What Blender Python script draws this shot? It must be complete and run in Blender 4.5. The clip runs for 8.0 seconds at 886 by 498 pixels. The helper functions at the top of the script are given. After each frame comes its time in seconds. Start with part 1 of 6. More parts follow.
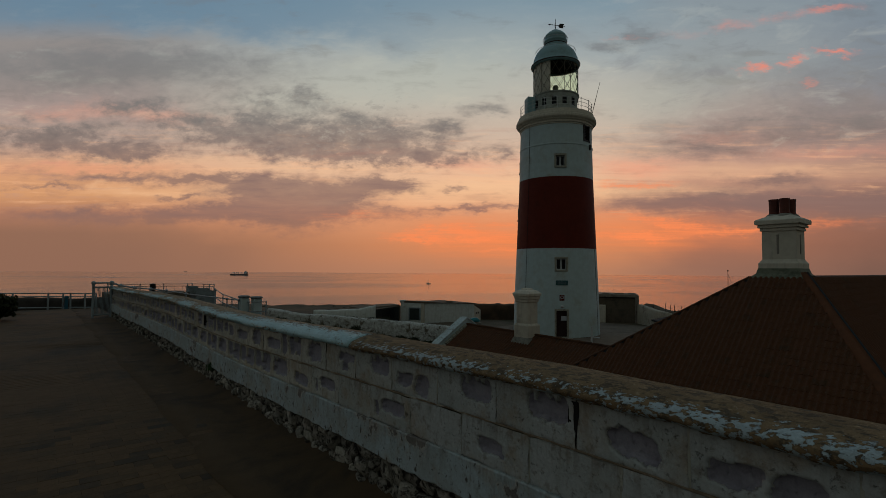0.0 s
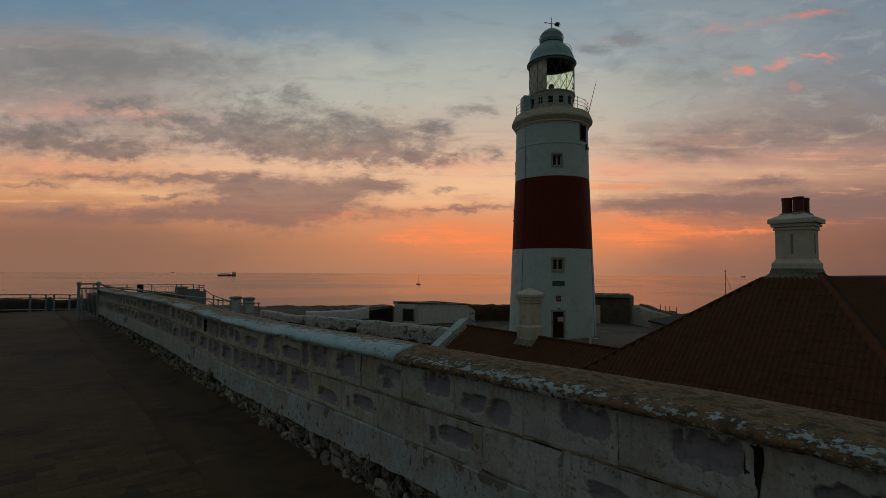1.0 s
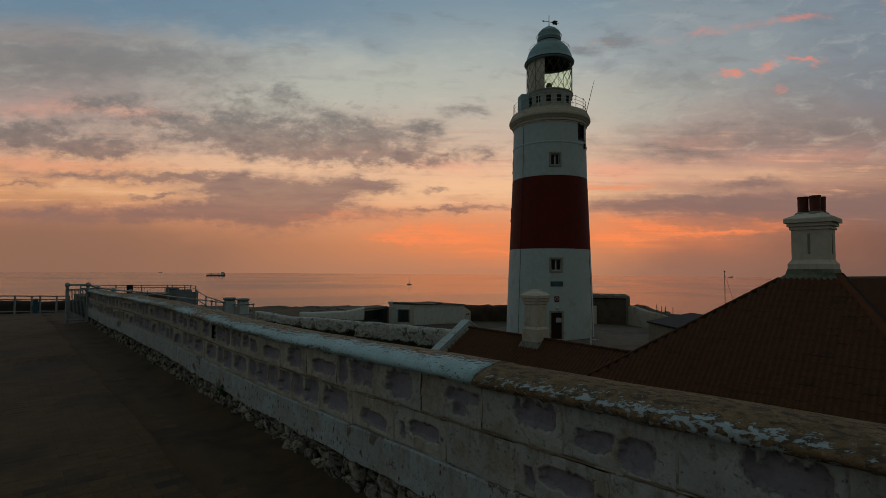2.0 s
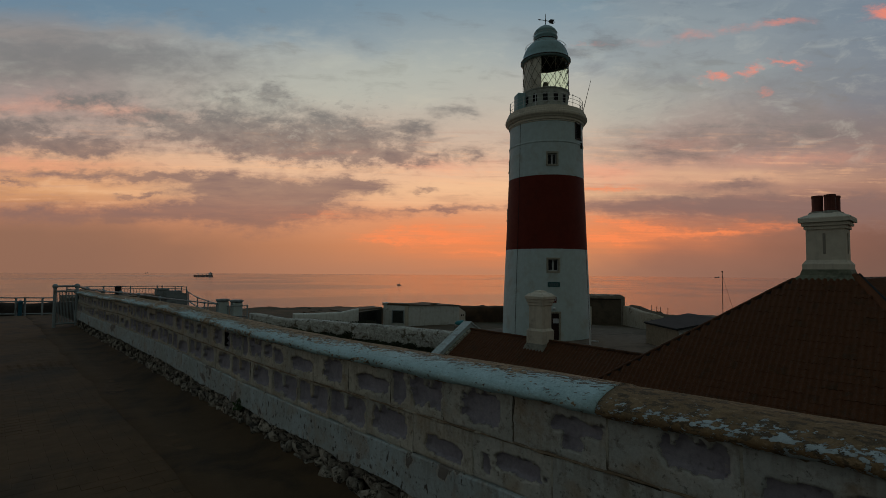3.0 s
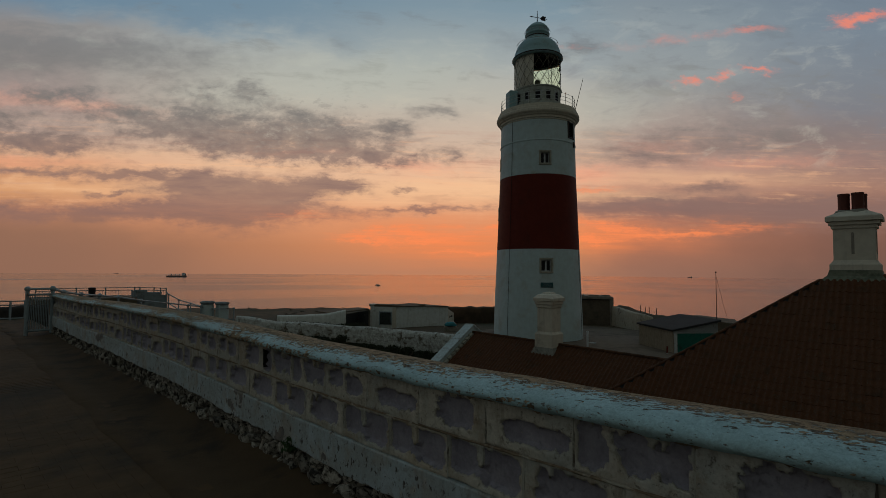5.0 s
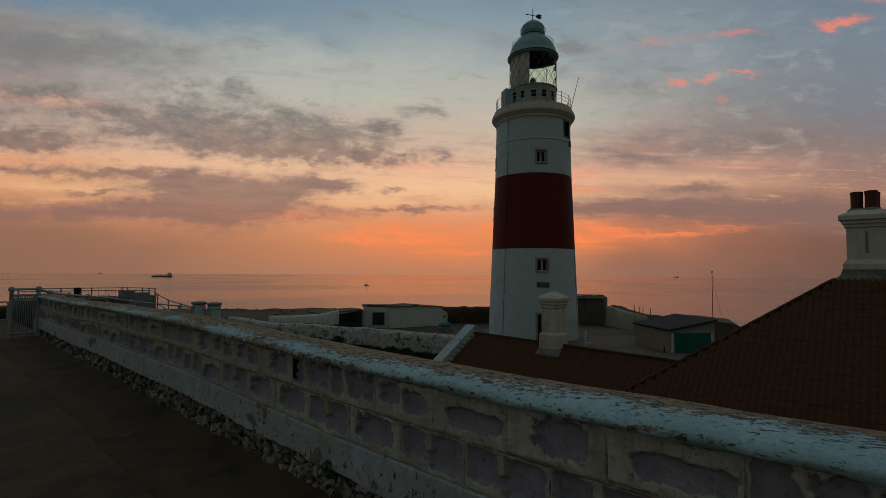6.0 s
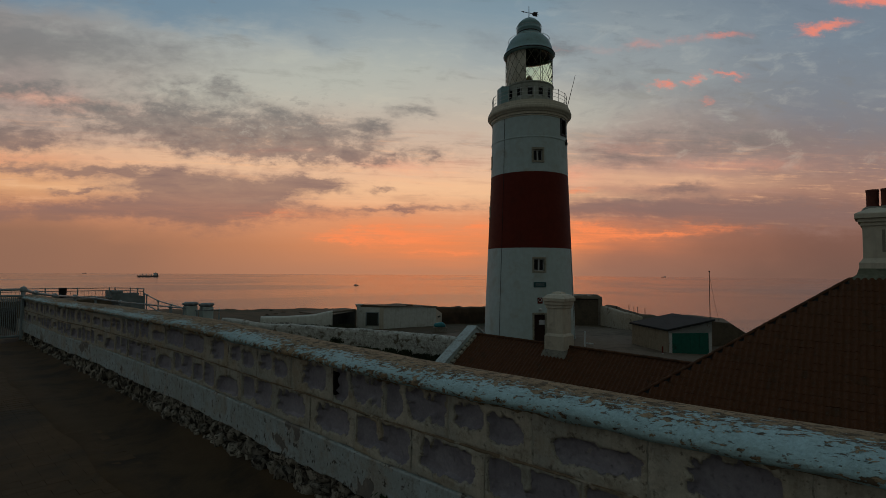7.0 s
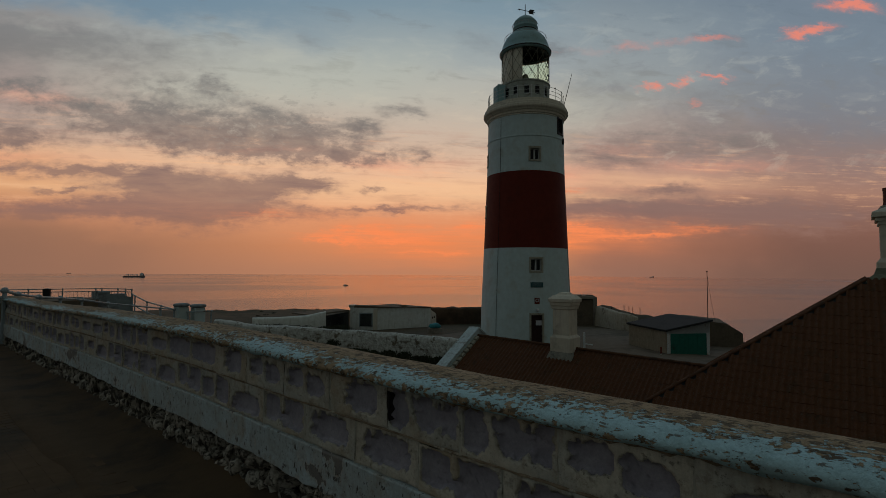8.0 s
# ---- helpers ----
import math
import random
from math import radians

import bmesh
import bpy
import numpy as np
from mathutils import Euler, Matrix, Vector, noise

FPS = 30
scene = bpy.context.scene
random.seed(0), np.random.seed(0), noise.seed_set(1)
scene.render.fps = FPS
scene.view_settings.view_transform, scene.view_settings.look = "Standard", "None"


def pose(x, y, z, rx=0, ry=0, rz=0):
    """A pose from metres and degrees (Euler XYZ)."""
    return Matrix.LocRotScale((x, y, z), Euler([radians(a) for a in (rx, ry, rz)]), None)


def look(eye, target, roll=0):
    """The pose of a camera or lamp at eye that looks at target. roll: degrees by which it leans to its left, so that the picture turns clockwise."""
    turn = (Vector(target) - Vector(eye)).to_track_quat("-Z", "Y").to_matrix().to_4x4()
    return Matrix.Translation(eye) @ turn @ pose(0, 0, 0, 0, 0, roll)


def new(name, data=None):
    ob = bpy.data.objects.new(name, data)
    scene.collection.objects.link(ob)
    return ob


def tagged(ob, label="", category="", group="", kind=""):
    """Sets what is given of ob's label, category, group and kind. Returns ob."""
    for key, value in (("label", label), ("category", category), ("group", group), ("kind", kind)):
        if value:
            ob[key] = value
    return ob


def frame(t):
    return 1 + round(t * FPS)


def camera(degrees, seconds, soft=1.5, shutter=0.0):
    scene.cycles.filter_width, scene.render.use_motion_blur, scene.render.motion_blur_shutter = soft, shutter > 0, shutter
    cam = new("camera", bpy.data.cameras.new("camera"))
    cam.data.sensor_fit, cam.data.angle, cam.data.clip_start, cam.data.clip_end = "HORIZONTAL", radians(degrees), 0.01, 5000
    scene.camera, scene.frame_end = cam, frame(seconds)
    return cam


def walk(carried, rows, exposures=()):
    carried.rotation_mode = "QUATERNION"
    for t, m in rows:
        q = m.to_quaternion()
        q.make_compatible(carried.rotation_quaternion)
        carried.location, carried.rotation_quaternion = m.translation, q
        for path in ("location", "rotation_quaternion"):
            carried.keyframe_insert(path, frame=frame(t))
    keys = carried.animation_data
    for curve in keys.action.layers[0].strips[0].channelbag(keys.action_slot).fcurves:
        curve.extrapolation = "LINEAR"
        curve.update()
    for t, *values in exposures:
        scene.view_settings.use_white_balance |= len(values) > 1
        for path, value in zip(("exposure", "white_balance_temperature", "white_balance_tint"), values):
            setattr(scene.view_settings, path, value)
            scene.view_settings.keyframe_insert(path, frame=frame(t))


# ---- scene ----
cam = camera(84.48, 8.0, soft=0.55)
PATH = [
    (0, (-0.006, 0.010, 1.323), (6.355, 7.715, 1.744), 0.42),
    (0.5, (0.011, 0.339, 1.321), (6.452, 7.977, 1.747), 0.45),
    (1, (0.016, 0.669, 1.308), (6.537, 8.237, 1.742), 0.43),
    (1.5, (0.016, 1.004, 1.322), (6.616, 8.505, 1.761), 0.43),
    (1.7, (0.012, 1.133, 1.316), (6.633, 8.614, 1.756), 0.44),
    (2.8, (-0.018, 1.824, 1.310), (6.772, 9.152, 1.754), 0.45),
    (3, (-0.029, 1.953, 1.310), (6.787, 9.256, 1.760), 0.44),
    (3.5, (-0.040, 2.258, 1.322), (6.852, 9.490, 1.772), 0.44),
    (4, (-0.062, 2.558, 1.318), (6.908, 9.714, 1.770), 0.44),
    (4.5, (-0.068, 2.862, 1.326), (6.978, 9.944, 1.780), 0.43),
    (4.7, (-0.066, 2.983, 1.322), (7.014, 10.030, 1.778), 0.43),
    (5.8, (-0.063, 3.639, 1.306), (7.186, 10.513, 1.763), 0.42),
    (6, (-0.063, 3.760, 1.301), (7.221, 10.596, 1.758), 0.42),
    (6.5, (-0.040, 4.057, 1.300), (7.314, 10.818, 1.758), 0.41),
    (7, (-0.019, 4.382, 1.285), (7.410, 11.061, 1.741), 0.41),
    (7.5, (0.025, 4.679, 1.281), (7.521, 11.282, 1.738), 0.43),
    (8, (0.073, 5.001, 1.273), (7.638, 11.525, 1.735), 0.40),
]
walk(cam, [(t, look(eye, target, roll)) for t, eye, target, roll in PATH])

# ---- world and light ----
SEA_Z = -36.0


class Graph:
    """A few short hands for building shader graphs."""

    def __init__(self, tree):
        self.tree = tree

    def node(self, kind):
        return self.tree.nodes.new(kind)

    def plug(self, socket, value):
        if isinstance(value, bpy.types.NodeSocket):
            self.tree.links.new(value, socket)
        elif value is not None:
            socket.default_value = value

    def math(self, op, a, b=None, c=None, clamp=False):
        n = self.node("ShaderNodeMath")
        n.operation, n.use_clamp = op, clamp
        for s, v in zip(n.inputs, (a, b, c)):
            self.plug(s, v)
        return n.outputs[0]

    def vmath(self, op, a, b=None):
        n = self.node("ShaderNodeVectorMath")
        n.operation = op
        for s, v in zip(n.inputs, (a, b)):
            self.plug(s, v)
        return n.outputs["Value"] if op in ("LENGTH", "DOT_PRODUCT", "DISTANCE") else n.outputs[0]

    def noise(self, vector, scale, detail=4.0, rough=0.55, warp=0.0):
        n = self.node("ShaderNodeTexNoise")
        self.plug(n.inputs["Vector"], vector)
        n.inputs["Scale"].default_value, n.inputs["Detail"].default_value = scale, detail
        n.inputs["Roughness"].default_value, n.inputs["Distortion"].default_value = rough, warp
        return n.outputs["Fac"]

    def step(self, value, low, high, smooth=True):
        n = self.node("ShaderNodeMapRange")
        n.interpolation_type, n.clamp = "SMOOTHSTEP" if smooth else "LINEAR", True
        self.plug(n.inputs[0], value)
        n.inputs[1].default_value, n.inputs[2].default_value = low, high
        n.inputs[3].default_value, n.inputs[4].default_value = 0.0, 1.0
        return n.outputs[0]

    def mix(self, fac, a, b, kind="MIX"):
        n = self.node("ShaderNodeMix")
        n.data_type, n.blend_type = "RGBA", kind
        self.plug(n.inputs[0], fac)
        for s, v in ((n.inputs[6], a), (n.inputs[7], b)):
            self.plug(s, (*v, 1.0) if isinstance(v, tuple) and len(v) == 3 else v)
        return n.outputs[2]

    def ramp(self, fac, stops, ease="LINEAR"):
        n = self.node("ShaderNodeValToRGB")
        n.color_ramp.interpolation = ease
        while len(n.color_ramp.elements) < len(stops):
            n.color_ramp.elements.new(0.5)
        for e, (at, colour) in zip(n.color_ramp.elements, stops):
            e.position, e.color = at, (*colour, 1.0)
        self.plug(n.inputs[0], fac)
        return n.outputs[0]

    def scaled(self, vector, x, y, z):
        return self.vmath("MULTIPLY", vector, (x, y, z))

    def joined(self, x, y, z):
        n = self.node("ShaderNodeCombineXYZ")
        for s, v in zip(n.inputs, (x, y, z)):
            self.plug(s, v)
        return n.outputs[0]


def rgb(r, g, b):
    """Linear values of a display colour."""
    return tuple(((v / 255 + 0.055) / 1.055) ** 2.4 if v > 10 else v / 255 / 12.92 for v in (r, g, b))


GLOW_AZ = 47.0
sky_world = bpy.data.worlds.new("dusk_sky")
scene.world = sky_world
sky_world.use_nodes = True
sky_world.node_tree.nodes.clear()
g = Graph(sky_world.node_tree)
way = g.node("ShaderNodeTexCoord").outputs["Generated"]
split = g.node("ShaderNodeSeparateXYZ")
g.plug(split.inputs[0], way)
wx, wy, wz = split.outputs
az = g.math("MULTIPLY", g.math("ARCTAN2", wx, wy), 57.29578)
el = g.math("MULTIPLY", g.math("ARCSINE", g.math("MINIMUM", g.math("MAXIMUM", wz, -1.0), 1.0)), 57.29578)
nishita = g.node("ShaderNodeTexSky")
nishita.sky_type, nishita.sun_disc = "NISHITA", False
nishita.sun_elevation, nishita.sun_rotation, nishita.dust_density = radians(-3.0), radians(GLOW_AZ), 3.0
# sky coordinates on an upright sheet ahead: across from left to right, and up from the horizon
SKY_AZ, SKY_F = 40.5, 8.635
ahead = g.math("MAXIMUM", g.math("ADD", g.math("MULTIPLY", wx, math.sin(radians(SKY_AZ))), g.math("MULTIPLY", wy, math.cos(radians(SKY_AZ)))), 0.2)
aside = g.math("SUBTRACT", g.math("MULTIPLY", wx, math.cos(radians(SKY_AZ))), g.math("MULTIPLY", wy, math.sin(radians(SKY_AZ))))
across = g.math("ADD", g.math("MULTIPLY", g.math("DIVIDE", aside, ahead), SKY_F), 7.84)
above = g.math("MULTIPLY", g.math("DIVIDE", wz, ahead), SKY_F)


def total(*values):
    out = values[0]
    for v in values[1:]:
        out = g.math("ADD", out, v)
    return out


def times(a, b):
    return g.math("MULTIPLY", a, b)


def air(sx, sy, scale, detail, rough, shift, warp=0.0):
    """Cloud noise drawn out along the horizon, about zero."""
    at = g.joined(times(across, sx), g.math("ADD", times(above, sy), shift), shift * 0.37)
    return g.math("SUBTRACT", g.noise(at, scale, detail, rough, warp), 0.5)


roll_x, roll_y = air(1.0, 1.6, 0.75, 3.0, 0.5, 3.0), air(1.0, 1.8, 0.8, 3.0, 0.5, 11.0)
rag_x, rag_y = air(1.0, 2.2, 2.6, 9.0, 0.64, 21.0), air(1.0, 2.4, 2.4, 9.0, 0.64, 31.0)
wisp = air(0.42, 2.6, 1.5, 9.0, 0.62, 41.0, 0.4)      # long combed streaks
curl = air(1.0, 1.9, 2.3, 10.0, 0.62, 51.0, 0.25)     # ragged cloud body
curdle = air(1.0, 1.7, 6.5, 6.0, 0.60, 61.0, 0.2)     # small ripples
across_rag = total(across, times(roll_x, 0.9), times(rag_x, 0.85))
above_rag = total(above, times(roll_y, 0.34), times(rag_y, 0.40), times(curdle, 0.10))
across_soft, above_soft = total(across, times(roll_x, 1.2), times(rag_x, 0.5)), total(above, times(roll_y, 0.35), times(wisp, 0.22))


def heap(spots, ragged=True, grow=1.0):
    """A sum of soft hills: centre across and up, half widths, slope, weight."""
    ax, ay = (across_rag, above_rag) if ragged else (across_soft, above_soft)
    out = None
    for x0, y0, wx_, wy_, slope, weight in spots:
        a = g.math("DIVIDE", g.math("SUBTRACT", ax, x0), wx_ * (1 + (grow - 1) * 0.5))
        e = g.math("DIVIDE", g.math("SUBTRACT", g.math("SUBTRACT", ay, y0), g.math("MULTIPLY", g.math("SUBTRACT", ax, x0), slope)), wy_ * grow)
        q = g.math("ADD", g.math("MULTIPLY", a, a), g.math("MULTIPLY", e, e))
        hill = g.math("MULTIPLY", g.math("EXPONENT", g.math("MULTIPLY", q, -1.0)), weight)
        out = hill if out is None else g.math("ADD", out, hill)
    return out


# the clear air by height: ahead, to the left and to the right
up = g.math("DIVIDE", above, 6.0)
mid_air = g.ramp(up, [(0.0, rgb(182, 126, 95)), (0.07, rgb(198, 132, 93)), (0.16, rgb(222, 150, 108)), (0.23, rgb(232, 181, 140)), (0.30, rgb(226, 184, 152)), (0.40, rgb(202, 178, 158)), (0.52, rgb(184, 178, 166)), (0.65, rgb(164, 169, 167)), (0.80, rgb(130, 149, 159)), (1.0, rgb(106, 128, 144))])
left_air = g.ramp(up, [(0.0, rgb(140, 102, 84)), (0.10, rgb(146, 106, 86)), (0.165, rgb(176, 122, 95)), (0.215, rgb(208, 150, 106)), (0.30, rgb(214, 158, 120)), (0.38, rgb(182, 157, 143)), (0.48, rgb(166, 147, 140)), (0.60, rgb(142, 136, 133)), (0.685, rgb(144, 138, 135)), (0.755, rgb(114, 133, 148)), (1.0, rgb(92, 118, 140))])
right_air = g.ramp(up, [(0.0, rgb(148, 106, 88)), (0.08, rgb(160, 108, 86)), (0.15, rgb(172, 115, 92)), (0.22, rgb(162, 118, 104)), (0.28, rgb(206, 156, 128)), (0.36, rgb(184, 149, 134)), (0.48, rgb(164, 147, 139)), (0.62, rgb(158, 160, 157)), (0.80, rgb(143, 151, 154)), (1.0, rgb(102, 118, 132))])
drift = total(across, times(roll_x, 2.0))
west = g.mix(g.math("SUBTRACT", 1.0, g.step(drift, 1.2, 5.4)), mid_air, left_air)
west = g.mix(g.step(drift, 10.2, 12.6), west, right_air)
west = g.mix(times(g.step(drift, 12.4, 17.0), 0.80), west, g.ramp(up, [(0.0, rgb(104, 80, 72)), (0.15, rgb(112, 82, 74)), (0.28, rgb(146, 110, 98)), (0.48, rgb(122, 114, 116)), (0.8, rgb(116, 126, 138))]))
# the blue above the cloud edge comes lower or higher as the edge wanders
west = g.mix(times(g.step(total(above, times(across, 0.10), times(roll_y, 1.0), times(rag_y, 0.5)), 4.35, 5.0), g.math("SUBTRACT", 0.75, times(g.step(across, 4.5, 9.0), 0.55))), west, rgb(102, 130, 150))
# thin veil: slow light and dark through all of it
flow = air(0.75, 2.0, 1.5, 8.0, 0.60, 71.0, 0.5)
light_air = g.ramp(up, [(0.0, rgb(214, 150, 110)), (0.25, rgb(240, 190, 146)), (0.40, rgb(214, 190, 164)), (0.60, rgb(190, 190, 178)), (0.85, rgb(150, 162, 168))])
dark_air = g.ramp(up, [(0.0, rgb(142, 102, 84)), (0.25, rgb(164, 122, 104)), (0.40, rgb(140, 120, 112)), (0.60, rgb(128, 126, 122)), (0.85, rgb(106, 120, 132))])
west = g.mix(times(g.step(total(times(wisp, 0.8), flow), 0.03, 0.26), times(times(g.step(above, 0.5, 1.6), g.math("SUBTRACT", 1.0, times(g.math("MAXIMUM", g.step(across, 10.5, 13.5), g.step(above, 3.7, 4.5)), 0.8))), 0.42)), west, light_air)
west = g.mix(times(g.step(total(times(wisp, -0.8), times(flow, -1.0)), 0.03, 0.26), times(g.step(above, 0.5, 1.6), 0.46)), west, dark_air)
comb = air(0.30, 7.0, 1.6, 8.0, 0.62, 81.0, 0.3)      # fine combed streaks low over the glow
band = times(g.step(above, 0.75, 1.25), g.math("SUBTRACT", 1.0, g.step(above, 2.1, 2.9)))
lines = total(times(comb, 0.9), times(wisp, 0.7), times(curl, 0.4))
west = g.mix(times(times(g.step(lines, 0.02, 0.24), band), 0.50), west, rgb(182, 138, 120))
west = g.mix(times(times(g.step(times(lines, -1.0), 0.02, 0.24), band), 0.40), west, rgb(248, 188, 142))
# pale and rosy gaps
pale = heap([(5.8, 1.80, 2.0, 0.09, -0.01, 0.55), (8.6, 1.50, 1.6, 0.20, 0.0, 0.75), (3.0, 1.92, 1.4, 0.09, 0.03, 0.45), (11.6, 1.42, 1.8, 0.09, 0.03, 0.75), (13.6, 1.80, 2.2, 0.10, 0.0, 0.5), (5.7, 1.17, 0.5, 0.05, 0.05, 0.9), (2.6, 1.35, 1.6, 0.10, 0.0, 0.5), (7.8, 1.22, 0.9, 0.10, 0.0, 0.6)], False)
west = g.mix(g.math("MINIMUM", times(pale, total(0.58, times(wisp, 2.2), times(curl, 0.8))), 0.9), west, rgb(247, 196, 150))
mint = heap([(6.4, 3.35, 2.0, 0.55, 0.0, 0.5), (4.6, 2.85, 1.4, 0.25, 0.0, 0.35), (11.7, 3.05, 1.3, 0.5, 0.2, 0.55), (8.4, 3.7, 1.4, 0.6, 0.0, 0.35)], False)
west = g.mix(times(mint, 0.8), west, rgb(178, 184, 172))
rosy = heap([(2.2, 2.80, 1.3, 0.13, -0.06, 0.55), (0.6, 2.75, 0.7, 0.10, 0.0, 0.5), (11.2, 1.85, 0.7, 0.18, 0.0, 0.8), (6.1, 2.07, 0.6, 0.07, 0.0, 0.8), (1.2, 1.78, 1.6, 0.08, 0.02, 0.6), (8.3, 1.85, 0.8, 0.14, 0.0, 0.6), (14.6, 2.1, 1.3, 0.10, 0.03, 0.5), (12.5, 2.35, 0.8, 0.1, 0.0, 0.35)])
west = g.mix(g.math("MINIMUM", times(rosy, total(0.62, times(wisp, 1.2))), 0.85), west, rgb(238, 158, 126))
# mauve banks low down, grey mottled banks higher up
low_bank = heap([(4.95, 1.12, 0.80, 0.36, 0.0, 1.25), (4.4, 1.42, 1.1, 0.13, -0.02, 0.75), (6.1, 1.36, 0.75, 0.15, 0.10, 0.75), (6.6, 1.52, 0.7, 0.09, -0.10, 0.55), (3.2, 0.95, 1.6, 0.16, 0.05, 0.7), (1.0, 0.93, 1.6, 0.12, 0.0, 0.55), (2.0, 1.63, 1.1, 0.08, 0.0, 0.75), (3.3, 1.58, 0.8, 0.06, 0.04, 0.6), (0.5, 1.45, 0.7, 0.04, 0.0, 0.6), (2.9, 1.26, 0.4, 0.035, 0.0, 0.6), (6.8, 0.98, 1.2, 0.10, 0.02, 0.55), (8.5, 1.09, 0.9, 0.045, 0.03, 0.7), (7.95, 1.46, 0.16, 0.05, 0.0, 0.8), (7.6, 2.56, 0.42, 0.10, 0.05, 0.8), (8.3, 2.86, 0.50, 0.08, 0.0, 0.7)], True, 1.35)
right_bank = heap([(13.4, 1.20, 2.4, 0.20, 0.0, 0.95), (11.4, 1.14, 1.0, 0.10, 0.06, 0.42), (13.6, 1.64, 0.7, 0.08, 0.02, 0.7), (13.2, 2.45, 2.2, 0.22, 0.02, 0.55), (12.3, 2.12, 1.0, 0.15, -0.05, 0.5), (14.8, 2.75, 1.3, 0.25, 0.0, 0.5), (16.5, 1.1, 1.5, 0.22, 0.0, 0.9)], True, 1.6)
high_bank = heap([(0.7, 2.32, 1.3, 0.22, -0.10, 1.0), (1.9, 2.10, 0.8, 0.10, -0.05, 0.7), (3.7, 2.55, 1.5, 0.15, -0.12, 1.0), (5.5, 2.52, 1.2, 0.26, -0.04, 0.85), (6.8, 2.44, 0.9, 0.15, 0.0, 0.65), (5.6, 2.15, 1.5, 0.17, -0.05, 0.95), (7.2, 2.0, 1.1, 0.10, 0.0, 0.9), (8.6, 2.1, 0.8, 0.09, 0.05, 0.4), (4.3, 3.06, 0.6, 0.14, 0.0, 0.65), (5.25, 3.12, 0.35, 0.14, -0.3, 0.6), (2.2, 2.98, 0.7, 0.09, 0.06, 0.65)], True, 1.7)
top_bank = heap([(1.2, 3.55, 2.2, 0.32, 0.0, 0.55), (3.2, 3.75, 2.0, 0.20, -0.02, 0.35), (11.2, 4.22, 0.30, 0.09, 0.0, 0.75), (10.5, 4.06, 0.22, 0.06, 0.0, 0.65), (9.75, 4.25, 0.4, 0.12, 0.0, 0.35), (6.8, 4.08, 0.2, 0.08, 0.0, 0.3), (14.4, 3.35, 1.5, 0.30, 0.1, 0.35), (12.2, 3.7, 0.8, 0.2, 0.1, 0.3)], True, 1.8)
bank_colour = g.ramp(up, [(0.0, rgb(150, 108, 90)), (0.13, rgb(142, 106, 94)), (0.19, rgb(134, 104, 97)), (0.28, rgb(134, 108, 101)), (0.38, rgb(122, 108, 103)), (0.45, rgb(116, 112, 109)), (0.55, rgb(120, 118, 116)), (0.75, rgb(112, 117, 122))])
body = total(0.72, times(curl, 1.3), times(wisp, 0.9))
mottle = total(0.66, times(curl, 2.2), times(curdle, 1.0), times(wisp, 0.6))
cover = g.step(total(times(low_bank, body), times(right_bank, total(0.60, times(wisp, 1.3), times(curl, 0.7)))), 0.05, 0.68)
colour = g.mix(times(cover, total(0.82, times(wisp, 0.7))), west, bank_colour)
colour = g.mix(times(g.step(times(high_bank, mottle), 0.02, 0.86), total(0.76, times(curl, 0.9))), colour, bank_colour)
colour = g.mix(times(g.step(times(top_bank, body), 0.02, 0.60), 0.70), colour, bank_colour)
# bright ripples in the mottled sheet
ripples = heap([(5.2, 2.6, 1.9, 0.45, -0.05, 1.0), (12.8, 2.6, 2.4, 0.6, 0.0, 0.25), (6.8, 2.9, 1.0, 0.4, 0.0, 0.6)], False)
colour = g.mix(times(times(g.step(total(curdle, times(curl, 0.5)), 0.0, 0.32), ripples), 0.62), colour, rgb(192, 180, 164))
colour = g.mix(times(times(g.step(total(times(curdle, -1.0), times(curl, -0.5)), 0.04, 0.22), ripples), 0.35), colour, rgb(112, 108, 106))
# low haze to the left, the glow low ahead, and the fiery streaks in it
colour = g.mix(times(g.math("SUBTRACT", 1.0, g.step(total(above, times(roll_y, 0.5), times(wisp, 0.3)), 0.35, 1.0)), g.math("SUBTRACT", 0.75, times(g.step(across, 3.0, 7.5), 0.75))), colour, rgb(144, 105, 85))
glow = heap([(8.8, 0.50, 1.6, 0.34, 0.0, 0.85), (11.6, 0.66, 1.6, 0.26, 0.0, 0.65)], False)
colour = g.mix(g.math("MINIMUM", times(glow, total(0.9, times(comb, 1.6))), 0.85), colour, rgb(240, 134, 80))
fire = heap([(8.2, 0.62, 0.9, 0.11, 0.02, 1.0), (8.9, 0.36, 0.9, 0.05, 0.0, 0.8), (7.1, 0.64, 0.6, 0.10, 0.05, 0.7), (9.4, 0.80, 0.8, 0.08, 0.0, 0.7), (11.7, 0.86, 0.9, 0.09, -0.10, 1.0), (11.2, 0.62, 0.9, 0.07, 0.04, 0.8), (13.3, 0.72, 0.9, 0.06, 0.02, 0.8), (14.2, 0.86, 1.0, 0.07, 0.0, 0.5), (11.0, 1.52, 0.8, 0.08, 0.0, 0.55), (6.0, 0.92, 0.8, 0.05, 0.03, 0.4)])
colour = g.mix(g.math("MINIMUM", g.step(times(fire, total(0.66, times(comb, 2.6), times(wisp, 0.6))), 0.0, 0.95), 0.74), colour, rgb(252, 138, 84))
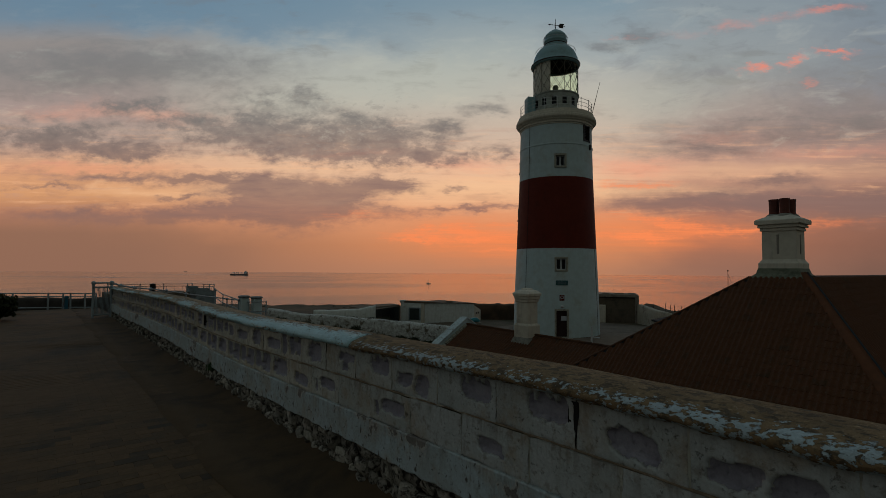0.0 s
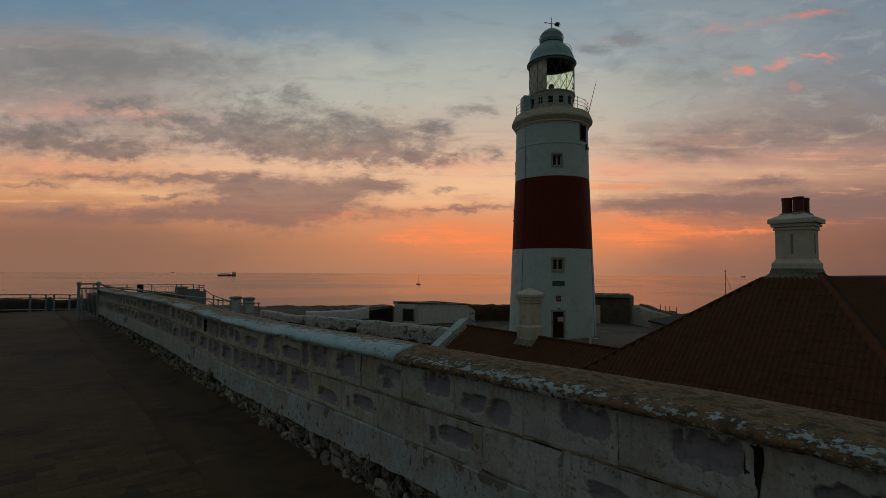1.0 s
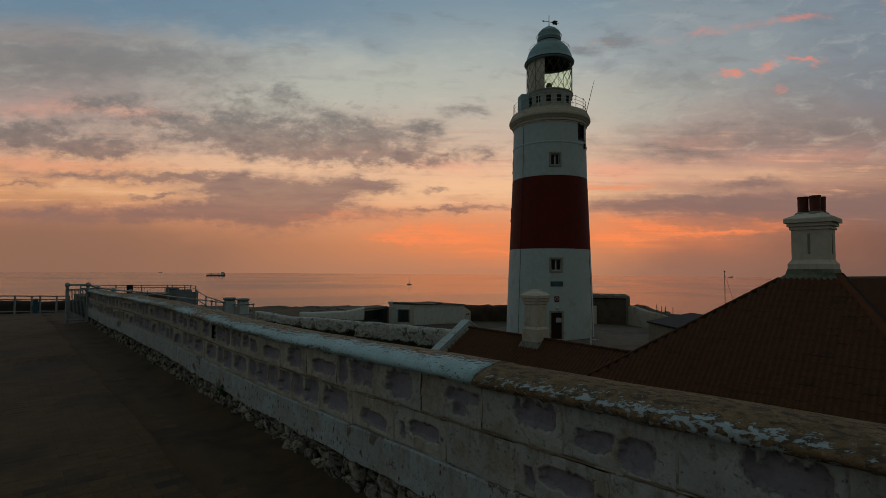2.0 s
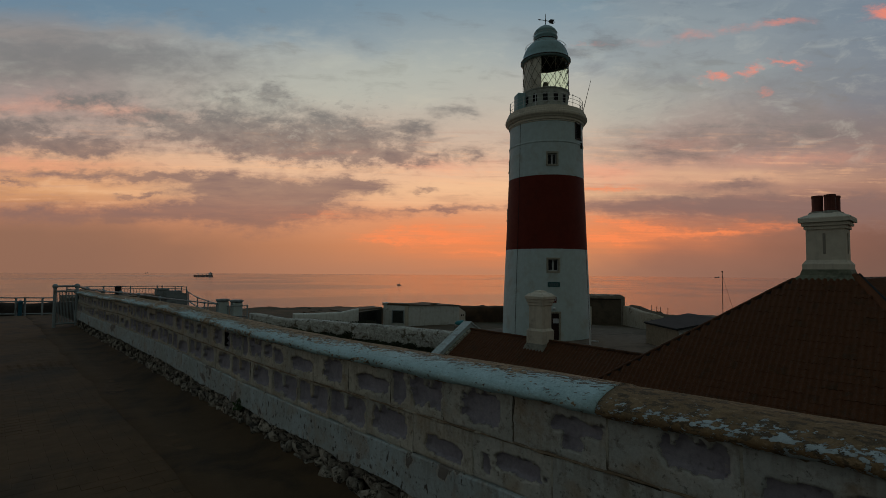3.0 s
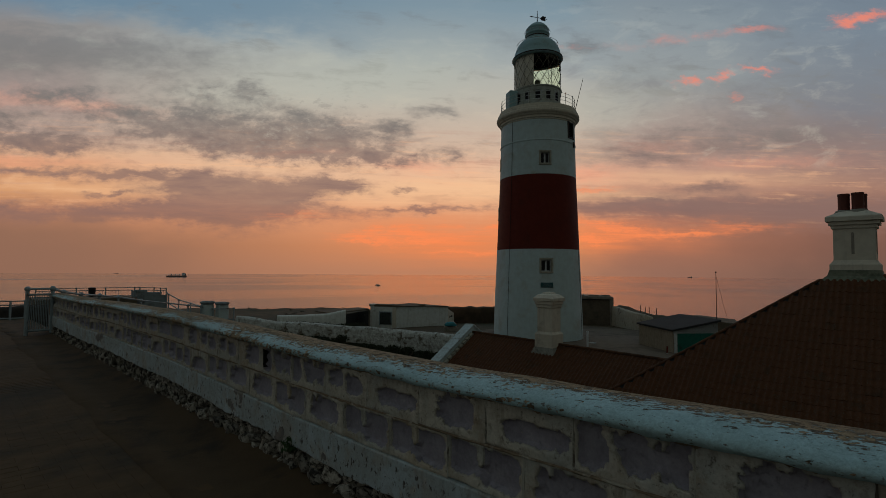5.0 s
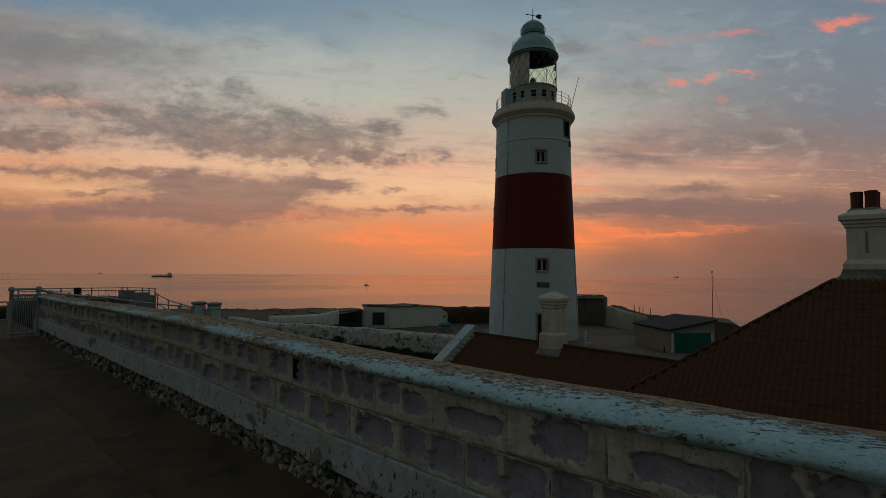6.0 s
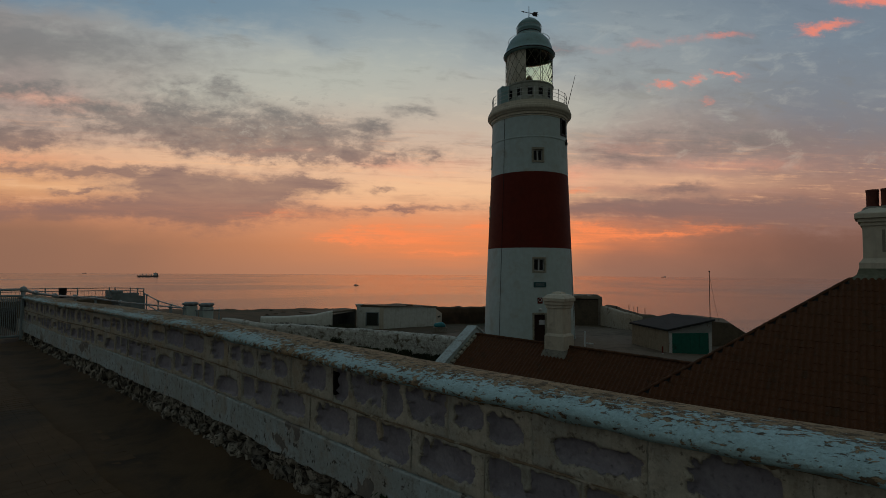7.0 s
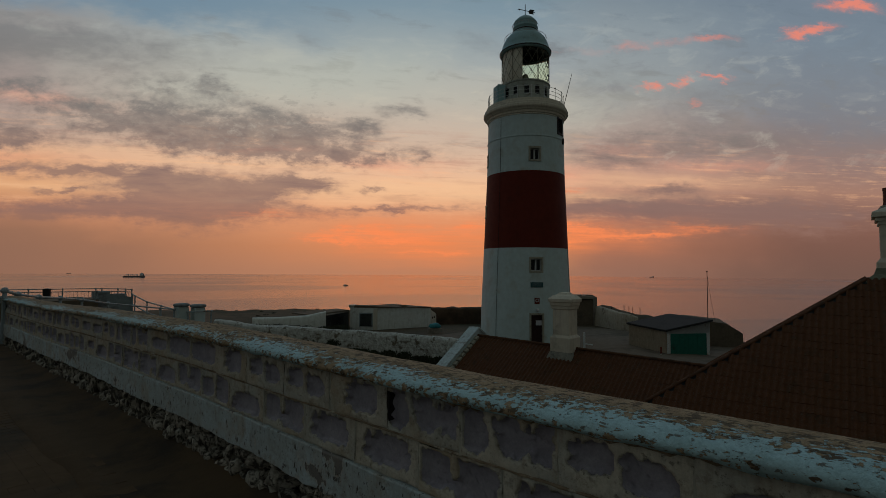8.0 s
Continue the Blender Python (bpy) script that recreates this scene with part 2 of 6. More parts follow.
# slanting mottled cloud high to the right
slant_at = g.joined(times(across, 0.9), total(times(above, 2.3), times(across, -0.42)), 5.0)
slant = g.math("SUBTRACT", g.noise(slant_at, 1.25, 9.0, 0.62, 0.5), 0.5)
patch = times(times(g.step(across, 9.0, 11.5), g.step(above, 1.7, 2.4)), g.math("SUBTRACT", 1.0, g.step(above, 4.4, 6.0)))
colour = g.mix(times(times(g.step(slant, 0.03, 0.22), patch), 0.42), colour, g.ramp(up, [(0.3, rgb(200, 172, 152)), (0.5, rgb(184, 180, 168)), (0.8, rgb(160, 168, 168))]))
colour = g.mix(times(times(g.step(times(slant, -1.0), 0.03, 0.22), patch), 0.42), colour, g.ramp(up, [(0.3, rgb(146, 122, 116)), (0.5, rgb(132, 126, 126)), (0.8, rgb(114, 124, 134))]))
# pink tufts high to the right
tuft = heap([(13.0, 4.42, 1.5, 0.13, 0.16, 0.42), (14.6, 4.70, 0.5, 0.08, 0.10, 0.45), (13.18, 3.62, 0.26, 0.08, 0.05, 1.0), (13.80, 3.75, 0.16, 0.15, 0.2, 1.0), (14.65, 3.91, 0.46, 0.07, 0.07, 1.0), (14.2, 3.35, 0.20, 0.10, 0.3, 0.5), (16.75, 5.0, 0.55, 0.14, 0.28, 1.2), (17.9, 5.65, 0.75, 0.15, 0.05, 1.2), (10.9, 4.22, 0.5, 0.05, 0.0, 0.35)])
colour = g.mix(g.math("MINIMUM", times(g.step(times(tuft, total(0.66, times(curl, 1.8))), 0.08, 0.85), 0.80), 1.0), colour, rgb(240, 134, 108))
# away from the sunset the sky dims to dusk: warmer to the north, bluer to the south
facing = total(times(wx, math.sin(radians(GLOW_AZ - 4))), times(wy, math.cos(radians(GLOW_AZ - 4))))
front = times(g.step(facing, -0.25, 0.60), g.step(az, -46.0, -9.0))
dusk = g.ramp(g.math("DIVIDE", el, 90.0), [(0.0, (0.088, 0.093, 0.086)), (0.3, (0.100, 0.122, 0.115)), (1.0, (0.155, 0.198, 0.195))])
north = g.step(total(times(wx, math.sin(radians(135.0))), times(wy, math.cos(radians(135.0)))), 0.1, 0.9)
dusk = g.mix(times(north, 0.8), dusk, (0.10, 0.09, 0.066))
south = g.step(times(wx, -1.0), 0.0, 0.8)
dusk = g.mix(times(south, 0.7), dusk, (0.112, 0.122, 0.118))
dusk = g.mix(times(g.step(g.noise(g.scaled(way, 1.0, 1.0, 2.0), 2.4, 6.0), 0.45, 0.65), 0.35), dusk, (0.06, 0.066, 0.072))
colour = g.mix(front, dusk, colour)
colour = g.mix(0.03, colour, nishita.outputs[0])
shine = g.node("ShaderNodeBackground")
g.plug(shine.inputs[0], colour)
shine.inputs[1].default_value = 1.05
g.plug(g.node("ShaderNodeOutputWorld").inputs[0], shine.outputs[0])

# ---- materials ----


def surface(name, main, other, stain, scale=6.0, stain_scale=1.2, stain_at=(0.52, 0.68), rough=0.8, bump=0.3, bump_scale=40.0,
            depth=0.004, metal=0.0, vary=0.0, stretch=(1, 1, 1), streak=0.0, speck=None, coords="Object", gloss=0.2):
    """A worn surface: grain between two colours, stains with a shape of their own, and fine relief."""
    m = bpy.data.materials.new(name)
    m.use_nodes = True
    m.node_tree.nodes.clear()
    k = Graph(m.node_tree)
    at = k.node("ShaderNodeTexCoord").outputs[coords]
    info = k.node("ShaderNodeObjectInfo").outputs["Random"]
    if vary:
        at = k.vmath("ADD", at, k.joined(k.math("MULTIPLY", info, 37.0), k.math("MULTIPLY", info, 91.0), k.math("MULTIPLY", info, 13.0)))
    if stretch != (1, 1, 1):
        at = k.scaled(at, *stretch)
    grain = k.noise(at, scale, 6.0, 0.6)
    colour = k.mix(k.step(grain, 0.3, 0.7), main, other)
    blot = k.noise(at, stain_scale, 7.0, 0.65, 0.4)
    colour = k.mix(k.step(blot, *stain_at), colour, stain)
    if streak:
        runs = k.noise(k.scaled(at, 9.0, 9.0, 0.5), 1.0, 5.0, 0.6)
        colour = k.mix(k.math("MULTIPLY", k.step(runs, 0.5, 0.72), streak), colour, stain)
    if speck:
        dots = k.noise(at, 55.0, 3.0, 0.6)
        colour = k.mix(k.step(dots, 0.60, 0.66), colour, speck)
    if vary:
        tone = k.math("ADD", 1.0 - vary, k.math("MULTIPLY", info, 2 * vary))
        colour = k.mix(1.0, colour, k.joined(tone, tone, tone), "MULTIPLY")
    relief = k.math("ADD", k.noise(at, bump_scale, 5.0, 0.6), k.math("MULTIPLY", blot, 0.8))
    b = k.node("ShaderNodeBump")
    b.inputs["Strength"].default_value, b.inputs["Distance"].default_value = bump, depth
    k.plug(b.inputs["Height"], relief)
    p = k.node("ShaderNodeBsdfPrincipled")
    k.plug(p.inputs["Base Color"], colour)
    k.plug(p.inputs["Roughness"], k.math("ADD", rough - 0.08, k.math("MULTIPLY", grain, 0.16)))
    p.inputs["Metallic"].default_value = metal
    p.inputs["Specular IOR Level"].default_value = gloss
    k.plug(p.inputs["Normal"], b.outputs[0])
    k.plug(k.node("ShaderNodeOutputMaterial").inputs[0], p.outputs[0])
    return m


def glass(name, tint=(0.9, 0.95, 0.93)):
    m = bpy.data.materials.new(name)
    m.use_nodes = True
    p = m.node_tree.nodes["Principled BSDF"]
    p.inputs["Base Color"].default_value = (*tint, 1)
    p.inputs["Roughness"].default_value = 0.02
    p.inputs["Transmission Weight"].default_value = 1.0
    p.inputs["IOR"].default_value = 1.05
    return m


WHITE = surface("white_tower_paint", (0.51, 0.63, 0.635), (0.455, 0.56, 0.56), (0.40, 0.42, 0.36), 3.0, 0.7, (0.50, 0.8), 0.6, 0.15, 30, streak=0.15)
BUILDING_WHITE = surface("weathered_white_render", (0.70, 0.74, 0.70), (0.60, 0.63, 0.58), (0.34, 0.32, 0.25), 4.0, 1.4, (0.55, 0.78), 0.8, 0.4, 25, 0.006, streak=0.35)
CREAM = surface("cream_render", (0.62, 0.58, 0.47), (0.54, 0.50, 0.40), (0.33, 0.30, 0.24), 5.0, 1.5, (0.55, 0.8), 0.8, 0.3, 30, streak=0.4)
RED = surface("dark_red_paint", (0.135, 0.016, 0.006), (0.11, 0.013, 0.005), (0.085, 0.014, 0.007), 3.0, 0.8, (0.5, 0.8), 0.65, 0.15, 30)
LEAD = surface("pale_green_dome_paint", (0.29, 0.455, 0.475), (0.25, 0.40, 0.41), (0.22, 0.28, 0.27), 3.0, 1.2, (0.55, 0.75), 0.45, 0.1, 30, streak=0.3)
IRON = surface("dark_iron", (0.03, 0.03, 0.03), (0.05, 0.045, 0.04), (0.09, 0.05, 0.03), 20, 4, rough=0.6, metal=0.4)
WHITE_IRON = surface("white_painted_iron", (0.55, 0.58, 0.57), (0.48, 0.50, 0.50), (0.25, 0.17, 0.11), 14, 5, (0.58, 0.7), 0.5)
DARK_WOOD = surface("dark_brown_door_paint", (0.03, 0.014, 0.012), (0.04, 0.02, 0.016), (0.02, 0.012, 0.01), 8, 2, rough=0.5)
DARK = surface("dark_void_glass", (0.006, 0.007, 0.008), (0.009, 0.010, 0.011), (0.014, 0.014, 0.014), 3, 1, rough=0.25, bump=0.02)
STONE_FRAME = surface("weathered_stone_frame", (0.38, 0.37, 0.30), (0.31, 0.30, 0.24), (0.16, 0.14, 0.11), 12, 3)
PAPER = surface("notice_board", (0.55, 0.58, 0.6), (0.5, 0.52, 0.55), (0.4, 0.42, 0.44), 8, 3, rough=0.4)
SLATE = surface("slate_plaque", (0.025, 0.085, 0.095), (0.03, 0.10, 0.105), (0.06, 0.11, 0.11), 12, 4, rough=0.5)
TILE = surface("brown_clay_roof_tile", (0.098, 0.038, 0.0145), (0.079, 0.031, 0.012), (0.048, 0.028, 0.013), 10, 2.0, (0.52, 0.76), 0.85, 0.4, 60, vary=0.035, speck=(0.10, 0.08, 0.06))
HIP_TILE = surface("clay_hip_tile", (0.092, 0.040, 0.018), (0.072, 0.034, 0.016), (0.05, 0.03, 0.018), 10, 2.5, vary=0.12)
POT = surface("brown_chimney_pot", (0.12, 0.035, 0.024), (0.09, 0.03, 0.022), (0.04, 0.025, 0.02), 9, 3, rough=0.55)
FLASH = surface("grey_cement_flashing", (0.27, 0.265, 0.22), (0.20, 0.195, 0.16), (0.12, 0.12, 0.10), 9, 3)
RUBBLE_WHITE = surface("whitewashed_rubble", (0.62, 0.65, 0.61), (0.37, 0.365, 0.325), (0.15, 0.13, 0.095), 7, 3.6, (0.50, 0.64), 0.9, 1.0, 9, 0.08, streak=0.2)
CONCRETE = surface("stained_concrete", (0.30, 0.27, 0.22), (0.24, 0.22, 0.18), (0.13, 0.11, 0.09), 6, 1.2, (0.48, 0.7), 0.9, 0.5, 25, 0.01, streak=0.5)
GREY_CONCRETE = surface("blue_grey_concrete", (0.25, 0.295, 0.305), (0.20, 0.235, 0.245), (0.10, 0.10, 0.10), 6, 1.4, (0.5, 0.7), 0.9, 0.4, 25)
BROWN_CONCRETE = surface("brown_weathered_concrete", (0.15, 0.12, 0.085), (0.12, 0.10, 0.07), (0.08, 0.07, 0.055), 5, 1.2, (0.48, 0.7), 0.9, 0.5, 25, 0.01, streak=0.4)
EARTH = surface("dry_headland_earth", (0.115, 0.085, 0.055), (0.085, 0.07, 0.045), (0.055, 0.055, 0.035), 1.2, 0.16, (0.46, 0.62), 0.95, 0.9, 5, 0.06)
YARD = surface("pale_yard_concrete", (0.165, 0.132, 0.097), (0.13, 0.104, 0.077), (0.09, 0.072, 0.053), 2.0, 0.5, (0.48, 0.66), 0.9, 0.4, 20)
FELT = surface("dark_roof_felt", (0.022, 0.026, 0.028), (0.03, 0.033, 0.034), (0.016, 0.018, 0.018), 6, 1.5)
GREEN = surface("dark_green_door_paint", (0.012, 0.14, 0.105), (0.010, 0.115, 0.085), (0.02, 0.06, 0.05), 5, 1.5, (0.55, 0.75), 0.5, 0.1, 20)
TEAL = surface("turquoise_cover", (0.03, 0.22, 0.24), (0.03, 0.18, 0.2), (0.02, 0.12, 0.14), 5, 2, rough=0.5)
# ship colours are lightened to stand in for haze over the sea
SHIP_HULL = surface("hazed_dark_ship_hull", (0.20, 0.165, 0.165), (0.23, 0.19, 0.185), (0.16, 0.09, 0.08), 0.2, 0.05, rough=0.6)
SHIP_WHITE = surface("ship_white", (0.78, 0.78, 0.78), (0.70, 0.70, 0.70), (0.35, 0.33, 0.30), 0.3, 0.1, rough=0.6)
LEAF = surface("dark_scrub_leaf", (0.022, 0.030, 0.012), (0.035, 0.042, 0.018), (0.045, 0.035, 0.018), 3, 0.7, rough=0.7, bump=0.1)
BARK = surface("scrub_stem", (0.06, 0.045, 0.03), (0.045, 0.035, 0.025), (0.03, 0.025, 0.02), 12, 3)
BLUE = surface("blue_painted_steel", (0.02, 0.11, 0.16), (0.02, 0.09, 0.13), (0.03, 0.05, 0.06), 9, 3, rough=0.5)
BLACK = surface("black_plastic", (0.012, 0.012, 0.013), (0.018, 0.018, 0.018), (0.03, 0.03, 0.03), 9, 3, rough=0.5)
CLEAR = glass("lantern_glass", (0.90, 1.0, 0.78))

# ---- building helpers ----


def part(name, bm, material, parent=None, label="", smooth=False):
    """Links a bmesh as one mesh object, under its thing if it has one."""
    me = bpy.data.meshes.new(name)
    bmesh.ops.recalc_face_normals(bm, faces=bm.faces)
    bm.to_mesh(me)
    bm.free()
    if smooth:
        me.shade_smooth()
    me.materials.append(material)
    ob = new(name, me)
    if parent is not None:
        ob.parent = parent
    return tagged(ob, label)


def piece(name, me, parent, m=None):
    """One more object on a shared mesh."""
    ob = new(name, me)
    ob.parent = parent
    if m is not None:
        ob.matrix_basis = m
    return ob


def thing(name, label, category, m=None, group="", kind=""):
    ob = new(name)
    ob.empty_display_size = 0.2
    if m is not None:
        ob.matrix_world = m
    return tagged(ob, label, category, group, kind)


def box(bm, x0, x1, y0, y1, z0, z1, m=None, bevel=0.0):
    made = bmesh.ops.create_cube(bm, size=1.0, matrix=Matrix.Translation(((x0 + x1) / 2, (y0 + y1) / 2, (z0 + z1) / 2)) @ Matrix.Diagonal((x1 - x0, y1 - y0, z1 - z0, 1)))
    verts = made["verts"]
    if bevel:
        edges = {e for v in verts for e in v.link_edges}
        out = bmesh.ops.bevel(bm, geom=list(edges), offset=bevel, segments=1, affect="EDGES", clamp_overlap=True)
        verts = list({v for f in out["faces"] for v in f.verts} | {v for v in verts if v.is_valid})
    if m is not None:
        bmesh.ops.transform(bm, matrix=m, verts=verts)
    return bm


def boxed(*size, m=None, bevel=0.0):
    return box(bmesh.new(), *size, m=m, bevel=bevel)


def lathe(bm, profile, around=48, a0=0.0, a1=360.0, cap=False):
    """Turns (radius, height) pairs about z; angles in degrees."""
    full = abs(a1 - a0) >= 359.9
    n = around if full else around + 1
    rings = []
    for r, z in profile:
        rings.append([bm.verts.new((r * math.cos(radians(a0 + (a1 - a0) * i / around)), r * math.sin(radians(a0 + (a1 - a0) * i / around)), z)) for i in range(n)])
    for low, high in zip(rings, rings[1:]):
        for i in range(around):
            j = (i + 1) % n
            bm.faces.new((low[i], low[j], high[j], high[i]))
    if cap and full:
        bm.faces.new(rings[-1])
        bm.faces.new(rings[0][::-1])
    return bm


def tube(bm, points, radius, sides=6, closed=False):
    """A round bar along points; one radius, or one for each point."""
    pts = [Vector(p) for p in points]
    n = len(pts)
    radii = radius if isinstance(radius, (list, tuple)) else [radius] * n
    rings = []
    for i, p in enumerate(pts):
        along = (pts[(i + 1) % n] if closed or i < n - 1 else p) - (pts[i - 1] if closed or i else p)
        along.normalize()
        side = along.cross((0, 0, 1) if abs(along.z) < 0.95 else (1, 0, 0)).normalized()
        over = side.cross(along)
        rings.append([bm.verts.new(p + radii[i] * (math.cos(a) * side + math.sin(a) * over)) for a in (2 * math.pi * k / sides for k in range(sides))])
    pairs = list(zip(rings, rings[1:])) + ([(rings[-1], rings[0])] if closed else [])
    for one, two in pairs:
        for k in range(sides):
            bm.faces.new((one[k], one[(k + 1) % sides], two[(k + 1) % sides], two[k]))
    if not closed:
        bm.faces.new(rings[0][::-1])
        bm.faces.new(rings[-1])
    return bm


def prism(bm, outline, z0, z1):
    """An upright prism over a plan outline; z1 may be a height or a function of x and y."""
    top = z1 if callable(z1) else (lambda x, y: z1)
    low = [bm.verts.new((x, y, z0)) for x, y in outline]
    high = [bm.verts.new((x, y, top(x, y))) for x, y in outline]
    n = len(outline)
    for i in range(n):
        bm.faces.new((low[i], low[(i + 1) % n], high[(i + 1) % n], high[i]))
    bm.faces.new(high)
    bm.faces.new(low[::-1])
    return bm


def sheet_mesh(name, verts, faces, material, parent=None, smooth=False):
    me = bpy.data.meshes.new(name)
    me.from_pydata(verts, [], faces)
    me.update()
    if smooth:
        me.shade_smooth()
    me.materials.append(material)
    ob = new(name, me)
    if parent is not None:
        ob.parent = parent
    return ob


def wob(x, y=0.0, z=0.0, s=1.0):
    return noise.noise(Vector((x * s, y * s, z * s)))


# ---- ground, sea and path ----
def blend(v, a, b):
    v = min(max((v - a) / (b - a), 0.0), 1.0)
    return v * v * (3 - 2 * v)


def ground_z(x, y):
    """The height of the headland."""
    low = -3.5 - 0.35 * blend(x, 28, 40) * (1 - blend(y, 14, 20)) - 0.5 * blend(x + y, 62, 96) + 0.10 * wob(x, y, 0, 0.15)
    low += 0.18 * wob(x, y, 5, 0.5) * blend(x + y, 70, 90)
    low = low + 2.7 * blend(y, 14, 26) * (1 - blend(x, 5, 15)) * (1 - blend(y, 30, 50))
    s_ = ((x - 8.9) * 6.4 - (y - 24.5) * 6.8) / 9.338
    d_ = -((x - 8.9) * 6.8 + (y - 24.5) * 6.4) / 9.338
    if -0.5 < s_ < 11.0 and -2.0 < d_ < 4.0:
        low = max(low, float(np.interp(s_, [0, 2.2, 5, 7.4, 10], [-1.15, -1.48, -1.85, -2.15, -2.45])) - 0.45 * max(d_ - 1.0, 0.0))
    terrace = (1 - blend(x, 1.72, 1.95)) * (1 - blend(y, 26.5, 30))
    top = -0.035 - 0.008 * max(y - 6.0, 0.0) - 0.014 * max(y - 17.0, 0.0) * (1 - blend(y, 23, 26)) - 0.10 * blend(y, 22.4, 25)
    z = low + (top - low) * terrace
    edge = x + y - 100 + 3.0 * wob(x, y, 9, 0.06) + 1.2 * wob(x, y, 3, 0.3)
    edge = max(edge, (x - 41.5) - 1.6 * max(y - 14.0, 0.0) + 0.8 * wob(x, y, 4, 0.4))
    if x < 8:
        edge = max(edge, y - 60)
    return z + (SEA_Z - 6 - z) * blend(edge, 0, 16)


xs = sorted({*np.arange(-60, -8, 4.0), *np.arange(-8, 1.6, 0.8), 1.66, 1.72, 1.80, 1.88, 1.96, 2.05, *np.arange(2.6, 60, 0.9), *np.arange(60, 140, 4.0)})
ys = sorted({*np.arange(-60, -8, 4.0), *np.arange(-8, 70, 0.9), *np.arange(70, 140, 4.0)})
gv = [(x, y, ground_z(x, y)) for y in ys for x in xs]
gw = len(xs)
gf = [(j * gw + i, j * gw + i + 1, (j + 1) * gw + i + 1, (j + 1) * gw + i) for j in range(len(ys) - 1) for i in range(gw - 1)]
ground = tagged(sheet_mesh("ground", gv, gf, EARTH, smooth=True), "brown dry headland ground falling off in a cliff to the sea", "ground", kind="structure")


def sea_material():
    m = bpy.data.materials.new("calm_sea")
    m.use_nodes = True
    m.node_tree.nodes.clear()
    k = Graph(m.node_tree)
    at = k.node("ShaderNodeTexCoord").outputs["Object"]
    chop = k.noise(k.scaled(at, 1.0, 1.0, 1.0), 0.35, 4.0, 0.6)
    swell = k.noise(k.scaled(at, 1.0, 1.0, 1.0), 0.03, 3.0, 0.5)
    b = k.node("ShaderNodeBump")
    b.inputs["Strength"].default_value, b.inputs["Distance"].default_value = 1.0, 0.25
    k.plug(b.inputs["Height"], k.math("ADD", chop, k.math("MULTIPLY", swell, 1.5)))
    # long lanes of rougher water lying across the view
    turned = k.node("ShaderNodeVectorRotate")
    turned.rotation_type = "Z_AXIS"
    turned.inputs["Angle"].default_value = radians(40.5)
    k.plug(turned.inputs["Vector"], at)
    lane = k.noise(k.scaled(turned.outputs[0], 0.0005, 0.0042, 1.0), 1.0, 4.0, 0.55, 0.2)
    slick = k.noise(k.scaled(at, 0.0011, 0.0011, 1.0), 1.0, 5.0, 0.6, 1.5)
    p = k.node("ShaderNodeBsdfPrincipled")
    p.inputs["Base Color"].default_value = (0.02, 0.035, 0.04, 1)
    k.plug(p.inputs["Roughness"], k.math("ADD", 0.11, k.math("ADD", k.math("MULTIPLY", k.step(slick, 0.45, 0.6), 0.08), k.math("MULTIPLY", k.step(lane, 0.56, 0.66), 0.10))))
    p.inputs["IOR"].default_value = 1.5
    k.plug(p.inputs["Normal"], b.outputs[0])
    k.plug(k.node("ShaderNodeOutputMaterial").inputs[0], p.outputs[0])
    return m


SEA = sea_material()
rings = [0, 60, 150, 300, 600, 1200, 2400, 4900]
sv, sf = [(0, 0, SEA_Z)], []
for r in rings[1:]:
    sv += [(r * math.cos(2 * math.pi * i / 128), r * math.sin(2 * math.pi * i / 128), SEA_Z) for i in range(128)]
sf += [(0, 1 + i, 1 + (i + 1) % 128) for i in range(128)]
for q in range(len(rings) - 2):
    a, b = 1 + q * 128, 1 + (q + 1) * 128
    sf += [(a + i, b + i, b + (i + 1) % 128, a + (i + 1) % 128) for i in range(128)]
tagged(sheet_mesh("water", sv, sf, SEA), "calm sea reflecting the orange evening sky", "sea", kind="structure")

# ---- lighthouse ----
TOWER = (30.85, 23.62)
TOWER_Z = -3.5
FACE = 90 - 225.5      # the bearing that door and windows face, as an angle from x
lighthouse = thing("lighthouse", "round white lighthouse with a dark red band and domed lantern", "lighthouse", pose(TOWER[0], TOWER[1], 0))


def shaft_r(z):
    return float(np.interp(z, [-3.6, -1.78, 0.4, 3.05, 5.67, 8.27, 10.8, 12.5], [3.245, 3.20, 3.115, 3.0, 2.895, 2.79, 2.735, 2.70]))


SEG = 3.75
# openings through the shaft: bearing from the door in degrees, half width in segments, sill and head
HOLES = [(0, 2, -3.42, -1.50), (0, 2, 1.32, 2.22), (0, 2, 8.86, 9.74), (48.75, 2, 10.95, 12.05), (-90, 1, 8.9, 9.7), (-90, 1, 5.2, 6.0)]


def shaft(name, z0, z1, material, label):
    """A stretch of the round shaft, with its openings left free."""
    zs = sorted({*np.linspace(z0, z1, 8), *(z for h in HOLES for z in h[2:] if z0 < z < z1)})
    bm = lathe(bmesh.new(), [(shaft_r(z), z) for z in zs], 96, FACE, FACE + 360)
    gone = []
    for f in bm.faces:
        p = f.calc_center_median()
        turn = (math.degrees(math.atan2(p.y, p.x)) - FACE + 540) % 360 - 180
        if any(abs((turn - a + 540) % 360 - 180) < n * SEG and low < p.z < high for a, n, low, high in HOLES):
            gone.append(f)
    bmesh.ops.delete(bm, geom=gone, context="FACES")
    return part(name, bm, material, lighthouse, label, True)


